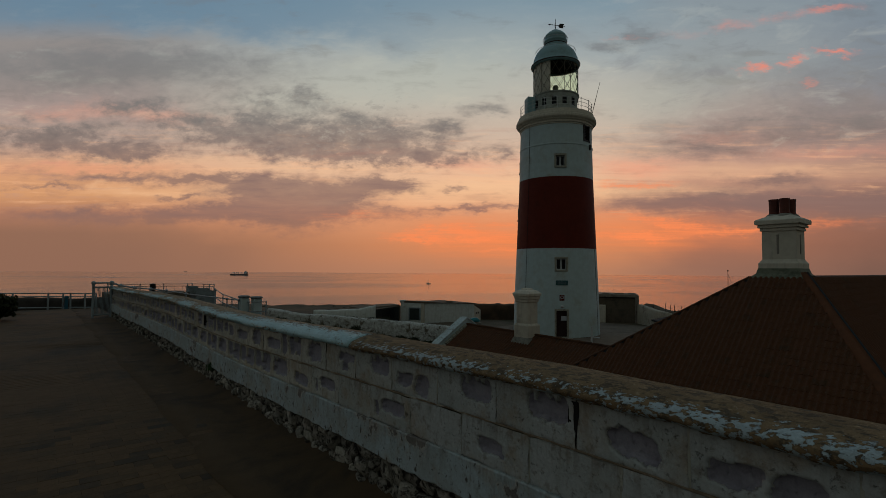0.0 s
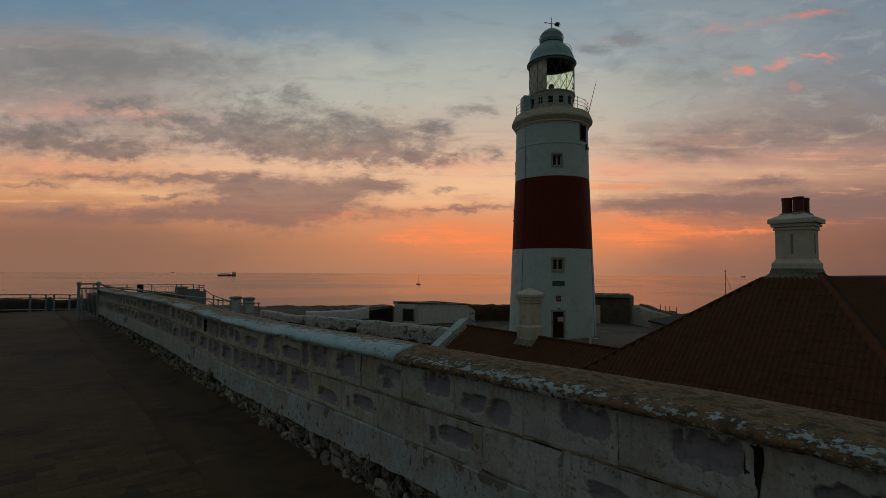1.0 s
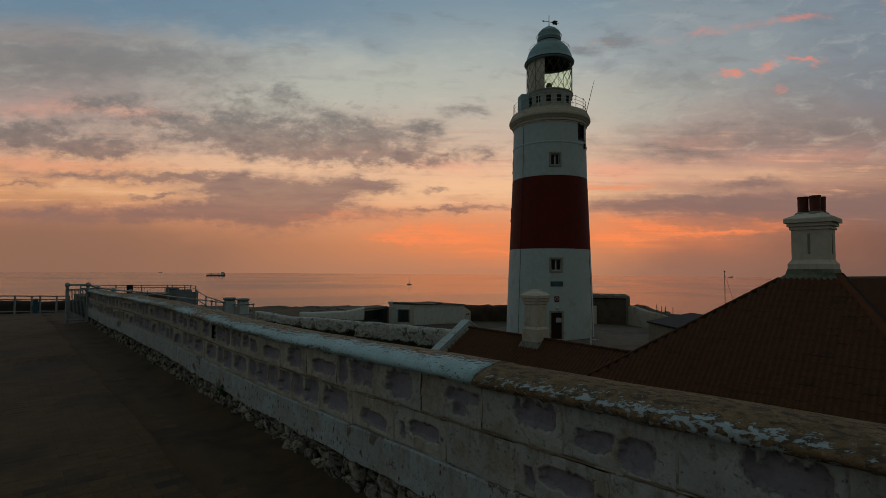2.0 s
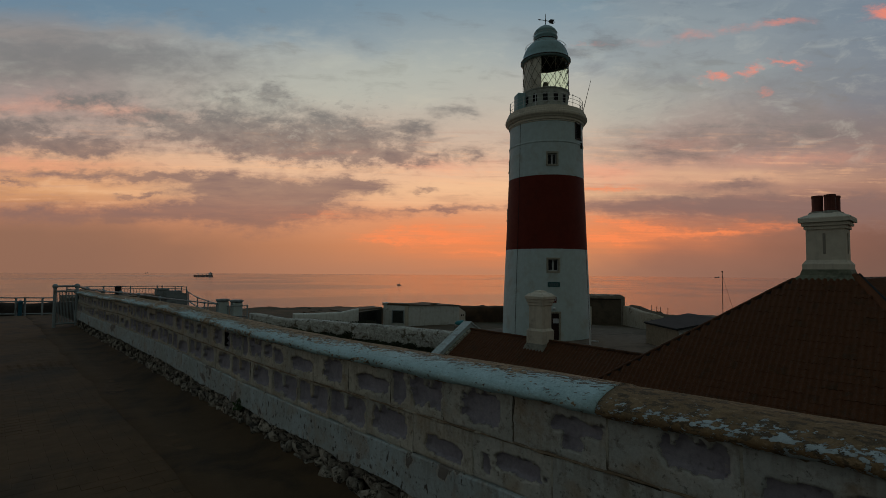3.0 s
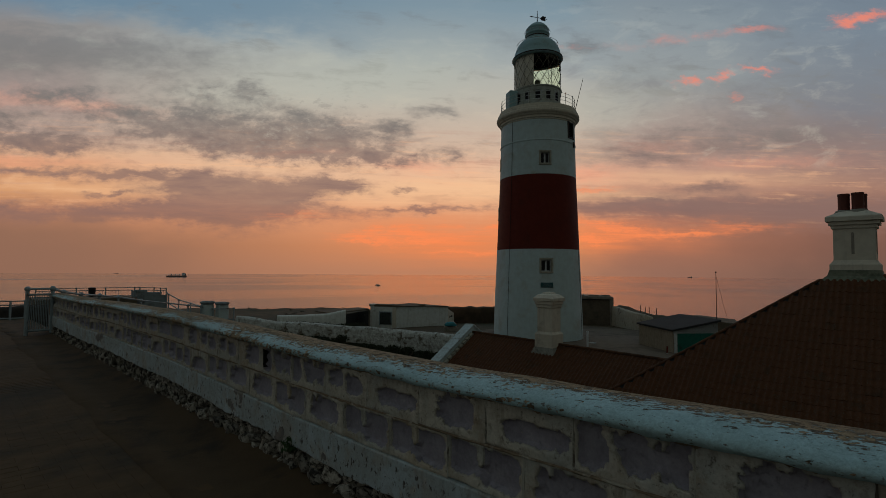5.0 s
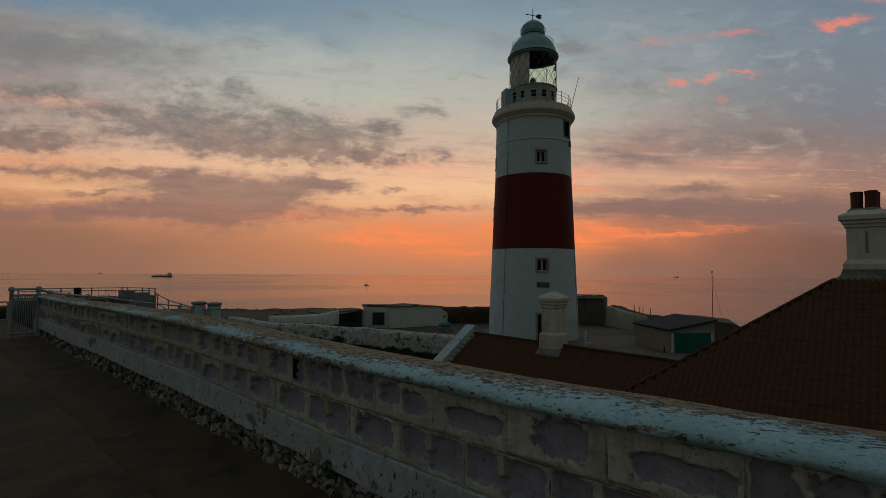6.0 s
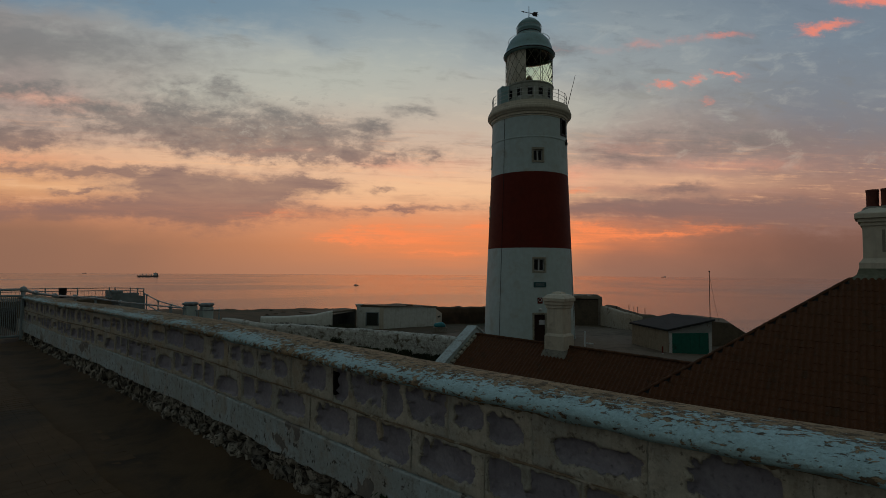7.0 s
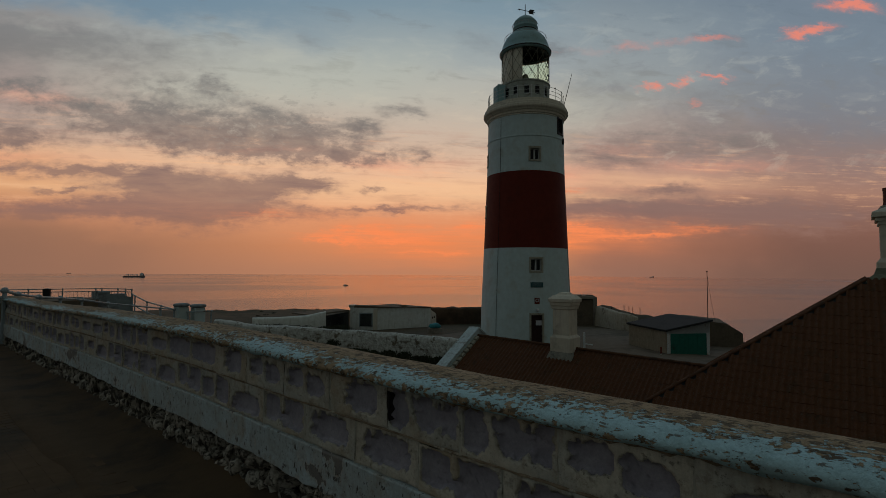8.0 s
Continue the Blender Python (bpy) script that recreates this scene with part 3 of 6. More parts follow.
shaft("lower_shaft", -3.9, 2.92, WHITE, "white painted lower shaft")
shaft("red_band", 2.92, 8.17, RED, "dark red painted band")
shaft("upper_shaft", 8.17, 12.25, WHITE, "white painted upper shaft")
part("string_course", lathe(bmesh.new(), [(2.73, 10.54), (2.775, 10.56), (2.775, 10.63), (2.73, 10.66)], 96), WHITE, lighthouse, smooth=False)
part("upper_string_course", lathe(bmesh.new(), [(2.70, 12.06), (2.75, 12.08), (2.75, 12.14), (2.70, 12.16)], 96), CREAM, lighthouse)
part("gallery_cornice", lathe(bmesh.new(), [(2.70, 12.17), (2.79, 12.19), (2.80, 12.34), (2.88, 12.38), (2.93, 12.46), (3.02, 12.53), (3.055, 12.60), (3.05, 12.74), (3.0, 12.79), (2.98, 12.92), (2.89, 12.97), (2.86, 13.17), (1.6, 13.22)], 96), CREAM, lighthouse, "stepped stone gallery cornice")


def on_tower(a, z, out=0.0):
    """A pose on the shaft's face: x to the left, y outward, z up; a in degrees from the door's bearing."""
    ang = radians(FACE + a)
    r = shaft_r(z) + out
    return pose(r * math.cos(ang), r * math.sin(ang), z, 0, 0, FACE + a - 90)


def reveal(a, n, z0, z1, deep, material, name, label, frame_out=0.0):
    """The jambs, head and sill of an opening, and a dark pane at its back; returns the pane."""
    m = on_tower(a, (z0 + z1) / 2, 0.0)
    w = shaft_r((z0 + z1) / 2) * math.sin(radians(n * SEG))
    h = (z1 - z0) / 2
    pane = part(name, boxed(-w - 0.05, w + 0.05, -deep - 0.05, -deep, -h - 0.05, h + 0.05, m=m), DARK, lighthouse, label)
    for nm, size in (("jamb", (-w - 0.07, -w + 0.05, -deep, 0.012 + frame_out, -h, h)), ("jamb", (w - 0.05, w + 0.07, -deep, 0.012 + frame_out, -h, h)),
                     ("lintel", (-w - 0.07, w + 0.07, -deep, 0.02 + frame_out, h - 0.05, h + 0.08)), ("sill", (-w - 0.07, w + 0.07, -deep, 0.05 + frame_out, -h - 0.08, -h + 0.05))):
        part(nm, boxed(*size, m=m, bevel=0.01), material, pane)
    return pane, m, w - 0.05, h - 0.05


def tower_window(z0, z1):
    win, m, w, h = reveal(0, 2, z0, z1, 0.26, STONE_FRAME, "window", "dark recessed sash window in a stone surround", 0.02)
    for nm, size in (("mullion", (-0.05, 0.05, -0.24, -0.16, -h, h)), ("sash_bar", (-w, -w + 0.05, -0.24, -0.19, -h, h)), ("sash_bar", (w - 0.05, w, -0.24, -0.19, -h, h)),
                     ("sash_rail", (-w, w, -0.24, -0.19, h - 0.06, h)), ("sash_rail", (-w, w, -0.24, -0.19, -h, -h + 0.06))):
        part(nm, boxed(*size, m=m), WHITE_IRON, win)


tower_window(8.86, 9.74)
tower_window(1.32, 2.22)
louvre, m, w, h = reveal(48.75, 2, 10.95, 12.05, 0.16, IRON, "louvred_opening", "tall dark louvred opening")
for i in range(9):
    part("slat", boxed(-w, w, -0.14, -0.08, -h + 0.02 + i * 0.12, -h + 0.05 + i * 0.12, m=m), IRON, louvre)
for z0, z1 in ((8.9, 9.7), (5.2, 6.0)):
    reveal(-90, 1, z0, z1, 0.2, STONE_FRAME, "side_window", "narrow side window")

reveal(0, 2, -3.42, -1.50, 0.30, STONE_FRAME, "door_recess", "dark door recess")
m = on_tower(0, -2.45, -0.22)
door = part("door", boxed(-0.38, 0.38, -0.05, 0.05, -0.97, 0.92, m=m), DARK_WOOD, lighthouse, "dark brown entrance door")
for x0, x1, z0, z1 in ((-0.33, -0.04, -0.9, -0.1), (0.04, 0.33, -0.9, -0.1), (-0.33, -0.04, 0.0, 0.84), (0.04, 0.33, 0.0, 0.84)):
    part("door_panel", boxed(x0, x1, 0.05, 0.065, z0, z1, m=m, bevel=0.01), DARK_WOOD, door)
part("notice", boxed(-0.36, 0.03, 0.066, 0.085, 0.22, 0.54, m=m), PAPER, door, "small white notice")
part("knob", lathe(bmesh.new(), [(0.0, 0.0), (0.03, 0.0), (0.03, 0.05), (0.0, 0.06)], 8), IRON, door).matrix_basis = m @ pose(0.36, 0.06, -0.1, -90)
part("step", boxed(-0.75, 0.75, 0.24, 0.70, -1.15, -0.97, m=m, bevel=0.02), CONCRETE, lighthouse)
m = on_tower(0.5, 0.44)
plaque = part("plaque", boxed(-0.42, 0.42, -0.06, 0.04, -0.17, 0.17, m=m, bevel=0.01), SLATE, lighthouse, "dark slate plaque")
for i in range(3):
    part("line_of_writing", boxed(-0.3, 0.3, 0.04, 0.045, 0.07 - i * 0.07, 0.085 - i * 0.07, m=m), GREY_CONCRETE, plaque)
m = on_tower(0.5, -0.62)
sign = part("sign", boxed(-0.17, 0.17, -0.06, 0.03, -0.2, 0.2, m=m, bevel=0.01), RED, lighthouse, "small dark red sign with a white ring")
part("ring", lathe(bmesh.new(), [(0.08, 0), (0.12, 0), (0.12, 0.006), (0.08, 0.006), (0.08, 0)], 20), PAPER, sign).matrix_basis = m @ pose(0, 0.031, 0.03, -90)
m = on_tower(0.5, -1.22)
lamp = part("wall_lamp", boxed(-0.07, 0.07, -0.05, 0.05, -0.07, 0.07, m=m), IRON, lighthouse, "round bulkhead lamp above the door")
bm = bmesh.new()
bmesh.ops.create_uvsphere(bm, u_segments=12, v_segments=8, radius=0.11)
part("lamp_globe", bm, WHITE_IRON, lamp, smooth=True).matrix_basis = m @ pose(0, 0.12, 0)
for a, top in ((-51, 12.3), (60, 2.9)):
    pts = [on_tower(a, z, 0.02).translation for z in np.linspace(-3.4, top, 12)]
    part("conductor", tube(bmesh.new(), pts, 0.013, 5), IRON, lighthouse, "thin lightning conductor strip")
part("bracket", boxed(-0.06, 0.06, 0, 0.12, -0.2, 0.2, m=on_tower(56, 10.5)), IRON, lighthouse)

# gallery rail
GR, GZ = 2.72, 13.22
rail_ang = np.arange(0, 360, 20.0)
for a in rail_ang:
    x, y = GR * math.cos(radians(a)), GR * math.sin(radians(a))
    post = part("rail_post", tube(bmesh.new(), [(x, y, GZ - 0.05), (x, y, GZ + 0.82)], 0.022, 6), WHITE_IRON, lighthouse)
    bm = bmesh.new()
    bmesh.ops.create_uvsphere(bm, u_segments=8, v_segments=6, radius=0.042, matrix=Matrix.Translation((x, y, GZ + 0.84)))
    part("ball", bm, WHITE_IRON, post, smooth=True)
for h in (0.28, 0.54, 0.80):
    part("handrail", tube(bmesh.new(), [(GR * math.cos(radians(a)), GR * math.sin(radians(a)), GZ + h) for a in np.arange(0, 360, 6)], 0.014, 5, True), WHITE_IRON, lighthouse)

# lantern base wall with square lights
# worn base wall; the gallery's shadow is included in this darker grey
SHADED_BASE = surface("weathered_shaded_gallery_wall", (0.40, 0.43, 0.38), (0.32, 0.345, 0.305), (0.20, 0.19, 0.15), 5, 1.6, (0.52, 0.76), 0.75, 0.3, 30, streak=0.3)
VIEW = 90 - 232.6
N_LIGHT = 14
# added dark drum: keeps bright sky from showing between the piers
part("lining", lathe(bmesh.new(), [(1.585, 13.25), (1.585, 14.90)], 60), DARK, lighthouse, "dark drum added inside the lantern base to stop sky light", True)
base = part("lantern_base", lathe(bmesh.new(), [(1.80, 13.20), (1.80, 13.34), (1.74, 13.38), (1.74, 13.80)], 80), SHADED_BASE, lighthouse, "round lantern base wall, coloured darker for shade", True)
part("base_top", lathe(bmesh.new(), [(1.74, 14.50), (1.74, 14.76), (1.80, 14.80), (1.80, 14.88), (1.62, 14.92)], 80), SHADED_BASE, base)
for i in range(N_LIGHT):
    a = VIEW - 3 + i * 360 / N_LIGHT
    for off, w in ((12.86, 13.9),):
        bm = lathe(bmesh.new(), [(1.60, 13.80), (1.74, 13.80), (1.74, 14.50), (1.60, 14.50)], 4, a + off - w / 2 - 0.3, a + off + w / 2 + 0.3)
        part("pier", bm, SHADED_BASE, base)
    m = pose(0, 0, 0, 0, 0, a - 90)
    pane = part("square_light", boxed(-0.17, 0.17, 1.60, 1.66, 13.80, 14.50, m=m), DARK, base, "small square dark pane")
    part("pane_frame", boxed(-0.165, 0.165, 1.66, 1.69, 13.80, 13.86, m=m), WHITE_IRON, pane)
    part("pane_frame", boxed(-0.165, 0.165, 1.66, 1.69, 14.44, 14.50, m=m), WHITE_IRON, pane)

# lantern glazing: diagonal bars, blanking panels on the landward side, optic inside
GL0, GL1, GLR = 14.90, 17.36, 1.70
A0 = VIEW - 13 - 145
part("blanking_panel", lathe(bmesh.new(), [(GLR - 0.04, GL0), (GLR - 0.04, GL1), (GLR - 0.07, GL1), (GLR - 0.07, GL0)], 30, A0, A0 + 145), CREAM, lighthouse, "cream blanking panels behind the lantern glass", True)
part("lantern_pane", lathe(bmesh.new(), [(GLR - 0.015, GL0), (GLR - 0.015, GL1)], 40, A0 + 145, A0 + 360), CLEAR, lighthouse, "clear curved lantern glass", True)
NB = 18
BRONZE = surface("dull_bronze_glazing_bar", (0.16, 0.15, 0.11), (0.12, 0.115, 0.09), (0.07, 0.06, 0.045), 20, 5, rough=0.5)
for i in range(NB):
    for s in (1, -1):
        pts = [(GLR * math.cos(radians(VIEW + i * 360 / NB + s * u * 50)), GLR * math.sin(radians(VIEW + i * 360 / NB + s * u * 50)), GL0 + (GL1 - GL0) * u) for u in np.linspace(0, 1, 7)]
        part("glazing_bar", tube(bmesh.new(), pts, 0.014, 4), BRONZE, lighthouse)
for a in np.arange(0, 360, 60):
    part("astragal", tube(bmesh.new(), [((GLR + 0.03) * math.cos(radians(a)), (GLR + 0.03) * math.sin(radians(a)), z) for z in (GL0 - 0.1, GL1)], 0.016, 5), BRONZE, lighthouse)
optic = part("optic", lathe(bmesh.new(), [(0.22, 13.3), (0.22, 15.0), (0.30, 15.05), (0.30, 15.18), (0.13, 15.24), (0.13, 15.42), (0.20, 15.50), (0.22, 15.64), (0.17, 15.78), (0.09, 15.85), (0.0, 15.87)], 20), STONE_FRAME, lighthouse, "lamp optic inside the lantern", True)
part("ceiling_lining", lathe(bmesh.new(), [(1.64, 17.36), (1.3, 17.55), (0.7, 17.8), (0.0, 17.9)], 40), DARK, lighthouse, "dark lining under the dome", True)

dome = part("dome", lathe(bmesh.new(), [(1.66, 17.24), (1.84, 17.26), (1.87, 17.34), (1.87, 17.45), (1.80, 17.52), (1.74, 17.58), (1.70, 17.84), (1.60, 18.12), (1.44, 18.43), (1.22, 18.68), (1.0, 18.84), (0.86, 18.90)], 64), LEAD, lighthouse, "pale painted metal dome", True)
part("eaves_band", lathe(bmesh.new(), [(1.875, 17.33), (1.895, 17.33), (1.895, 17.40), (1.875, 17.40)], 64), IRON, dome)
vent = part("ventilator", lathe(bmesh.new(), [(0.92, 18.86), (0.93, 18.97), (0.86, 19.0), (0.86, 19.22), (0.92, 19.26), (0.92, 19.34), (0.87, 19.40), (0.86, 19.66), (0.88, 19.70), (0.76, 19.88), (0.58, 20.06), (0.34, 20.22), (0.12, 20.30), (0.06, 20.40), (0.0, 20.42)], 48), LEAD, lighthouse, "drum-shaped roof ventilator", True)
part("vent_slot", lathe(bmesh.new(), [(0.872, 19.02), (0.882, 19.02), (0.882, 19.10), (0.872, 19.10)], 48), IRON, vent)
for r, z, n in ((1.53, 18.30, 10), (0.95, 19.30, 8)):
    part("dome_rail", tube(bmesh.new(), [(r * math.cos(radians(a)), r * math.sin(radians(a)), z + 0.22) for a in np.arange(0, 360, 9)], 0.016, 5, True), WHITE_IRON, dome)
    for a in np.arange(0, 360, 360 / n):
        c, s = math.cos(radians(a)), math.sin(radians(a))
        part("rail_stay", tube(bmesh.new(), [((r - 0.14) * c, (r - 0.14) * s, z), (r * c, r * s, z + 0.22)], 0.014, 4), WHITE_IRON, dome)
vane = part("weather_vane", tube(bmesh.new(), [(0, 0, 20.35), (0, 0, 21.25)], [0.04, 0.02], 6), IRON, lighthouse, "iron weather vane with an arrow")
V = pose(0, 0, 20.72, 0, 14, 90 - 142.6)
part("arrow", tube(bmesh.new(), [V @ Vector((-0.42, 0, 0)), V @ Vector((0.75, 0, 0))], 0.025, 5), IRON, vane)
bm = bmesh.new()
for sgn in (-0.012, 0.012):
    bm.faces.new([bm.verts.new(V @ Vector(p)) for p in ((0.22, sgn, 0.0), (0.36, sgn, 0.17), (0.66, sgn, 0.18), (0.60, sgn, 0.02), (0.68, sgn, -0.16), (0.34, sgn, -0.15))])
part("tail", bm, IRON, vane)
part("arrow_head", lathe(bmesh.new(), [(0.07, 0), (0.0, 0.2)], 6), IRON, vane).matrix_basis = V @ pose(-0.40, 0, 0, 0, -90)
ant_a = radians(VIEW + 82)
ax, ay = 2.72 * math.cos(ant_a), 2.72 * math.sin(ant_a)
rx, ry = math.cos(ant_a), math.sin(ant_a)
part("whip_antenna", tube(bmesh.new(), [(ax, ay, 13.2), (ax + rx * 0.62, ay + ry * 0.62, 15.7)], [0.03, 0.014], 5), IRON, lighthouse)
m = pose(0, 0, 0, 0, 0, VIEW - 68 - 90)
cabinet = part("gallery_cabinet", boxed(-0.42, 0.42, 1.78, 2.40, 13.22, 14.72, m=m, bevel=0.05), LEAD, lighthouse, "white metal cabinet on the gallery")
part("cabinet_door", boxed(-0.34, 0.34, 2.40, 2.42, 13.35, 14.6, m=m), LEAD, cabinet)

# ---- parapet wall ----
WALL_END = 17.0


def crown_z(y):
    return float(np.interp(y, [-6, 1.4, 3, 5, 6.2, 8.7, 11.5, 13.4, 17], [0.908, 0.914, 0.880, 0.836, 0.832, 0.862, 0.836, 0.792, 0.765])) + 0.003 * wob(y, 2.2, 0, 0.9)


def path_z(y):
    return -0.008 * max(y - 6.0, 0.0) - 0.014 * max(y - 17.0, 0.0)


def peel_material(name, paint, paint2, bare, bare2, edge=(0.06, 0.047, 0.035), size=(0.39, 0.22), level=0.465, along=6.0, upright=4.6, keep=0.22, dirt=1.0, hollowed=False):
    """Flaking paint: kept along the joints, gone in ragged patches, light and shade painted along the broken edge."""
    m = bpy.data.materials.new(name)
    m.use_nodes = True
    m.node_tree.nodes.clear()
    k = Graph(m.node_tree)
    tex = k.node("ShaderNodeTexCoord")
    info = k.node("ShaderNodeObjectInfo").outputs["Random"]
    at = k.vmath("ADD", tex.outputs["Object"], k.joined(k.math("MULTIPLY", info, 17.0), k.math("MULTIPLY", info, 53.0), k.math("MULTIPLY", info, 31.0)))
    cut = k.node("ShaderNodeSeparateXYZ")
    k.plug(cut.inputs[0], tex.outputs["Generated"])
    _, gy, gz = cut.outputs
    ey = k.math("MULTIPLY", k.math("MINIMUM", gy, k.math("SUBTRACT", 1.0, gy)), size[0])
    ez = k.math("MULTIPLY", k.math("MINIMUM", gz, k.math("SUBTRACT", 1.0, gz)), size[1])
    rim = k.math("SUBTRACT", 1.0, k.step(k.math("MINIMUM", ey, ez), 0.0, 0.06))
    big = k.noise(k.scaled(at, 1.0, along, upright), 1.0, 2.0, 0.5, 0.3)
    rag = k.noise(k.scaled(at, 1.0, 1.0, 0.5), 24.0, 10.0, 0.70)
    field = k.math("ADD", big, k.math("MULTIPLY", k.math("SUBTRACT", rag, 0.5), 0.46))
    field = k.math("SUBTRACT", field, k.math("MULTIPLY", rim, keep))
    field = k.math("ADD", field, k.math("MULTIPLY", k.math("SUBTRACT", info, 0.5), 0.16))
    place = k.node("ShaderNodeSeparateXYZ")
    k.plug(place.inputs[0], k.node("ShaderNodeObjectInfo").outputs["Location"])
    field = k.math("ADD", field, k.math("MULTIPLY", k.step(place.outputs[1], 2.0, 6.0), 0.045))
    if hollowed:
        # the bare stone has weathered back behind the paint that clings to the block's edges
        depth = k.node("ShaderNodeSeparateXYZ")
        k.plug(depth.inputs[0], tex.outputs["Object"])
        rag = k.noise(k.scaled(at, 1.0, 1.0, 0.7), 30.0, 10.0, 0.74, 0.6)
        field = k.math("ADD", level, k.math("MULTIPLY", k.math("SUBTRACT", k.math("ADD", depth.outputs[0], k.math("MULTIPLY", k.math("SUBTRACT", rag, 0.5), 0.042)), 0.0105), 12.0))
    gone = k.step(field, level, level + 0.012)
    lit_brink = k.math("MULTIPLY", k.step(field, level - 0.035, level), k.math("SUBTRACT", 1.0, gone))
    speck = k.math("MULTIPLY", k.step(k.noise(at, 44.0, 5.0, 0.70), 0.59, 0.66), 0.6)
    grime = k.noise(at, 7.0, 6.0, 0.65)
    coat = k.mix(k.step(grime, 0.35, 0.7), paint, paint2)
    coat = k.mix(k.math("MULTIPLY", k.math("SUBTRACT", 1.0, k.step(place.outputs[1], 1.8, 4.8)), 0.85 if hollowed else 0.0), coat, (0.42, 0.455, 0.455))
    coat = k.mix(k.math("MULTIPLY", k.step(place.outputs[1], 4.5, 9.5), 0.6 if hollowed else 0.0), coat, (0.33, 0.285, 0.215))
    coat = k.mix(k.math("MULTIPLY", k.step(k.noise(at, 2.6, 5.0, 0.6), 0.42, 0.62), 0.55), coat, (0.34, 0.37, 0.35))
    coat = k.mix(k.math("MULTIPLY", k.step(k.noise(k.scaled(at, 1.0, 14.0, 1.6), 1.0, 5.0, 0.6), 0.50, 0.75), 0.45 * dirt), coat, (0.22, 0.18, 0.12))
    coat = k.mix(k.math("MULTIPLY", k.step(k.noise(at, 24.0, 8.0, 0.72), 0.50, 0.66), 0.75 * dirt), coat, (0.20, 0.175, 0.135))
    coat = k.mix(k.math("MULTIPLY", k.step(k.noise(at, 4.2, 6.0, 0.6), 0.50, 0.66), 0.6 * dirt), coat, (0.33, 0.235, 0.13))
    drip = k.math("MULTIPLY", k.step(k.noise(k.scaled(at, 1.0, 26.0, 2.4), 1.0, 4.0, 0.6), 0.46, 0.66), k.step(gz, 0.45, 1.0))
    coat = k.mix(k.math("MULTIPLY", drip, 0.6 * dirt), coat, (0.15, 0.125, 0.09))
    thin = k.math("MULTIPLY", k.step(k.math("ADD", field, k.math("MULTIPLY", k.math("SUBTRACT", k.noise(at, 60.0, 5.0, 0.7), 0.5), 0.25)), level - 0.10, level + 0.02), 0.6)
    coat = k.mix(thin, coat, (0.30, 0.285, 0.265))
    coat = k.mix(k.math("MULTIPLY", speck, 0.8), coat, edge)
    # pale rim painted as light caught on the flake's edge
    coat = k.mix(k.math("MULTIPLY", lit_brink, 0.6), coat, (0.58, 0.55, 0.47))
    if not hollowed:
        # chips knocked out of the band, most of them low down
        chip = k.math("ADD", k.noise(k.scaled(at, 1.0, 0.8, 0.5), 42.0, 4.0, 0.6), k.math("MULTIPLY", k.math("SUBTRACT", 0.55, gz), 0.10))
        coat = k.mix(k.math("MULTIPLY", k.step(chip, 0.615, 0.640), 0.9), coat, (0.07, 0.06, 0.048))
    under = k.mix(k.step(k.noise(at, 11.0, 7.0, 0.65), 0.32, 0.68), bare, bare2)
    left_over = k.step(k.noise(k.scaled(at, 1.0, 1.0, 0.8), 30.0, 6.0, 0.65), 0.64, 0.67)
    under = k.mix(k.math("MULTIPLY", left_over, 0.35 if hollowed else 0.55), under, paint2)
    # dark line painted as the shadow just inside the broken edge
    shade_lip = k.math("MULTIPLY", gone, k.math("SUBTRACT", 1.0, k.step(field, level + 0.008, level + 0.030)))
    under = k.mix(k.math("MULTIPLY", shade_lip, 0.3), under, (0.17, 0.15, 0.13))
    colour = k.mix(gone, coat, under)
    grit = k.math("ADD", 0.58, k.math("MULTIPLY", k.noise(at, 70.0, 7.0, 0.80), 0.84))
    colour = k.mix(1.0, colour, k.joined(grit, grit, grit), "MULTIPLY")
    hollow = k.math("MULTIPLY", gone, 0.75 if hollowed else 0.8)
    height = k.math("SUBTRACT", k.math("MULTIPLY", k.math("MULTIPLY", k.noise(at, 60.0, 6.0, 0.65), 0.16), k.math("SUBTRACT", 1.15, gone)), hollow)
    height = k.math("SUBTRACT", height, k.math("MULTIPLY", speck, 0.16))
    height = k.math("SUBTRACT", height, k.math("MULTIPLY", thin, 0.16))
    b = k.node("ShaderNodeBump")
    b.inputs["Strength"].default_value, b.inputs["Distance"].default_value = 1.0, 0.018
    k.plug(b.inputs["Height"], height)
    p = k.node("ShaderNodeBsdfPrincipled")
    k.plug(p.inputs["Base Color"], colour)
    p.inputs["Specular IOR Level"].default_value = 0.2
    k.plug(p.inputs["Roughness"], k.math("ADD", 0.7, k.math("MULTIPLY", gone, 0.2)))
    k.plug(p.inputs["Normal"], b.outputs[0])
    k.plug(k.node("ShaderNodeOutputMaterial").inputs[0], p.outputs[0])
    return m


BLOCK = peel_material("flaking_cream_paint_on_block", (0.56, 0.53, 0.44), (0.43, 0.40, 0.325), (0.335, 0.32, 0.355), (0.255, 0.24, 0.275), dirt=0.75, hollowed=True)
PLINTH = peel_material("worn_white_band_paint", (0.45, 0.54, 0.56), (0.39, 0.465, 0.475), (0.17, 0.16, 0.15), (0.24, 0.22, 0.19), size=(2.0, 0.17), level=0.69, along=3.0, keep=-0.10, dirt=0.65)
JOINT = surface("cream_painted_joint", (0.43, 0.425, 0.36), (0.33, 0.325, 0.27), (0.10, 0.085, 0.065), 14, 5, (0.5, 0.62), 0.85, 0.6, 40)
DIRT = surface("crumbling_brown_dirt", (0.26, 0.20, 0.135), (0.16, 0.12, 0.08), (0.40, 0.37, 0.30), 26, 9, (0.54, 0.64), 0.95, 1.0, 50, 0.012)
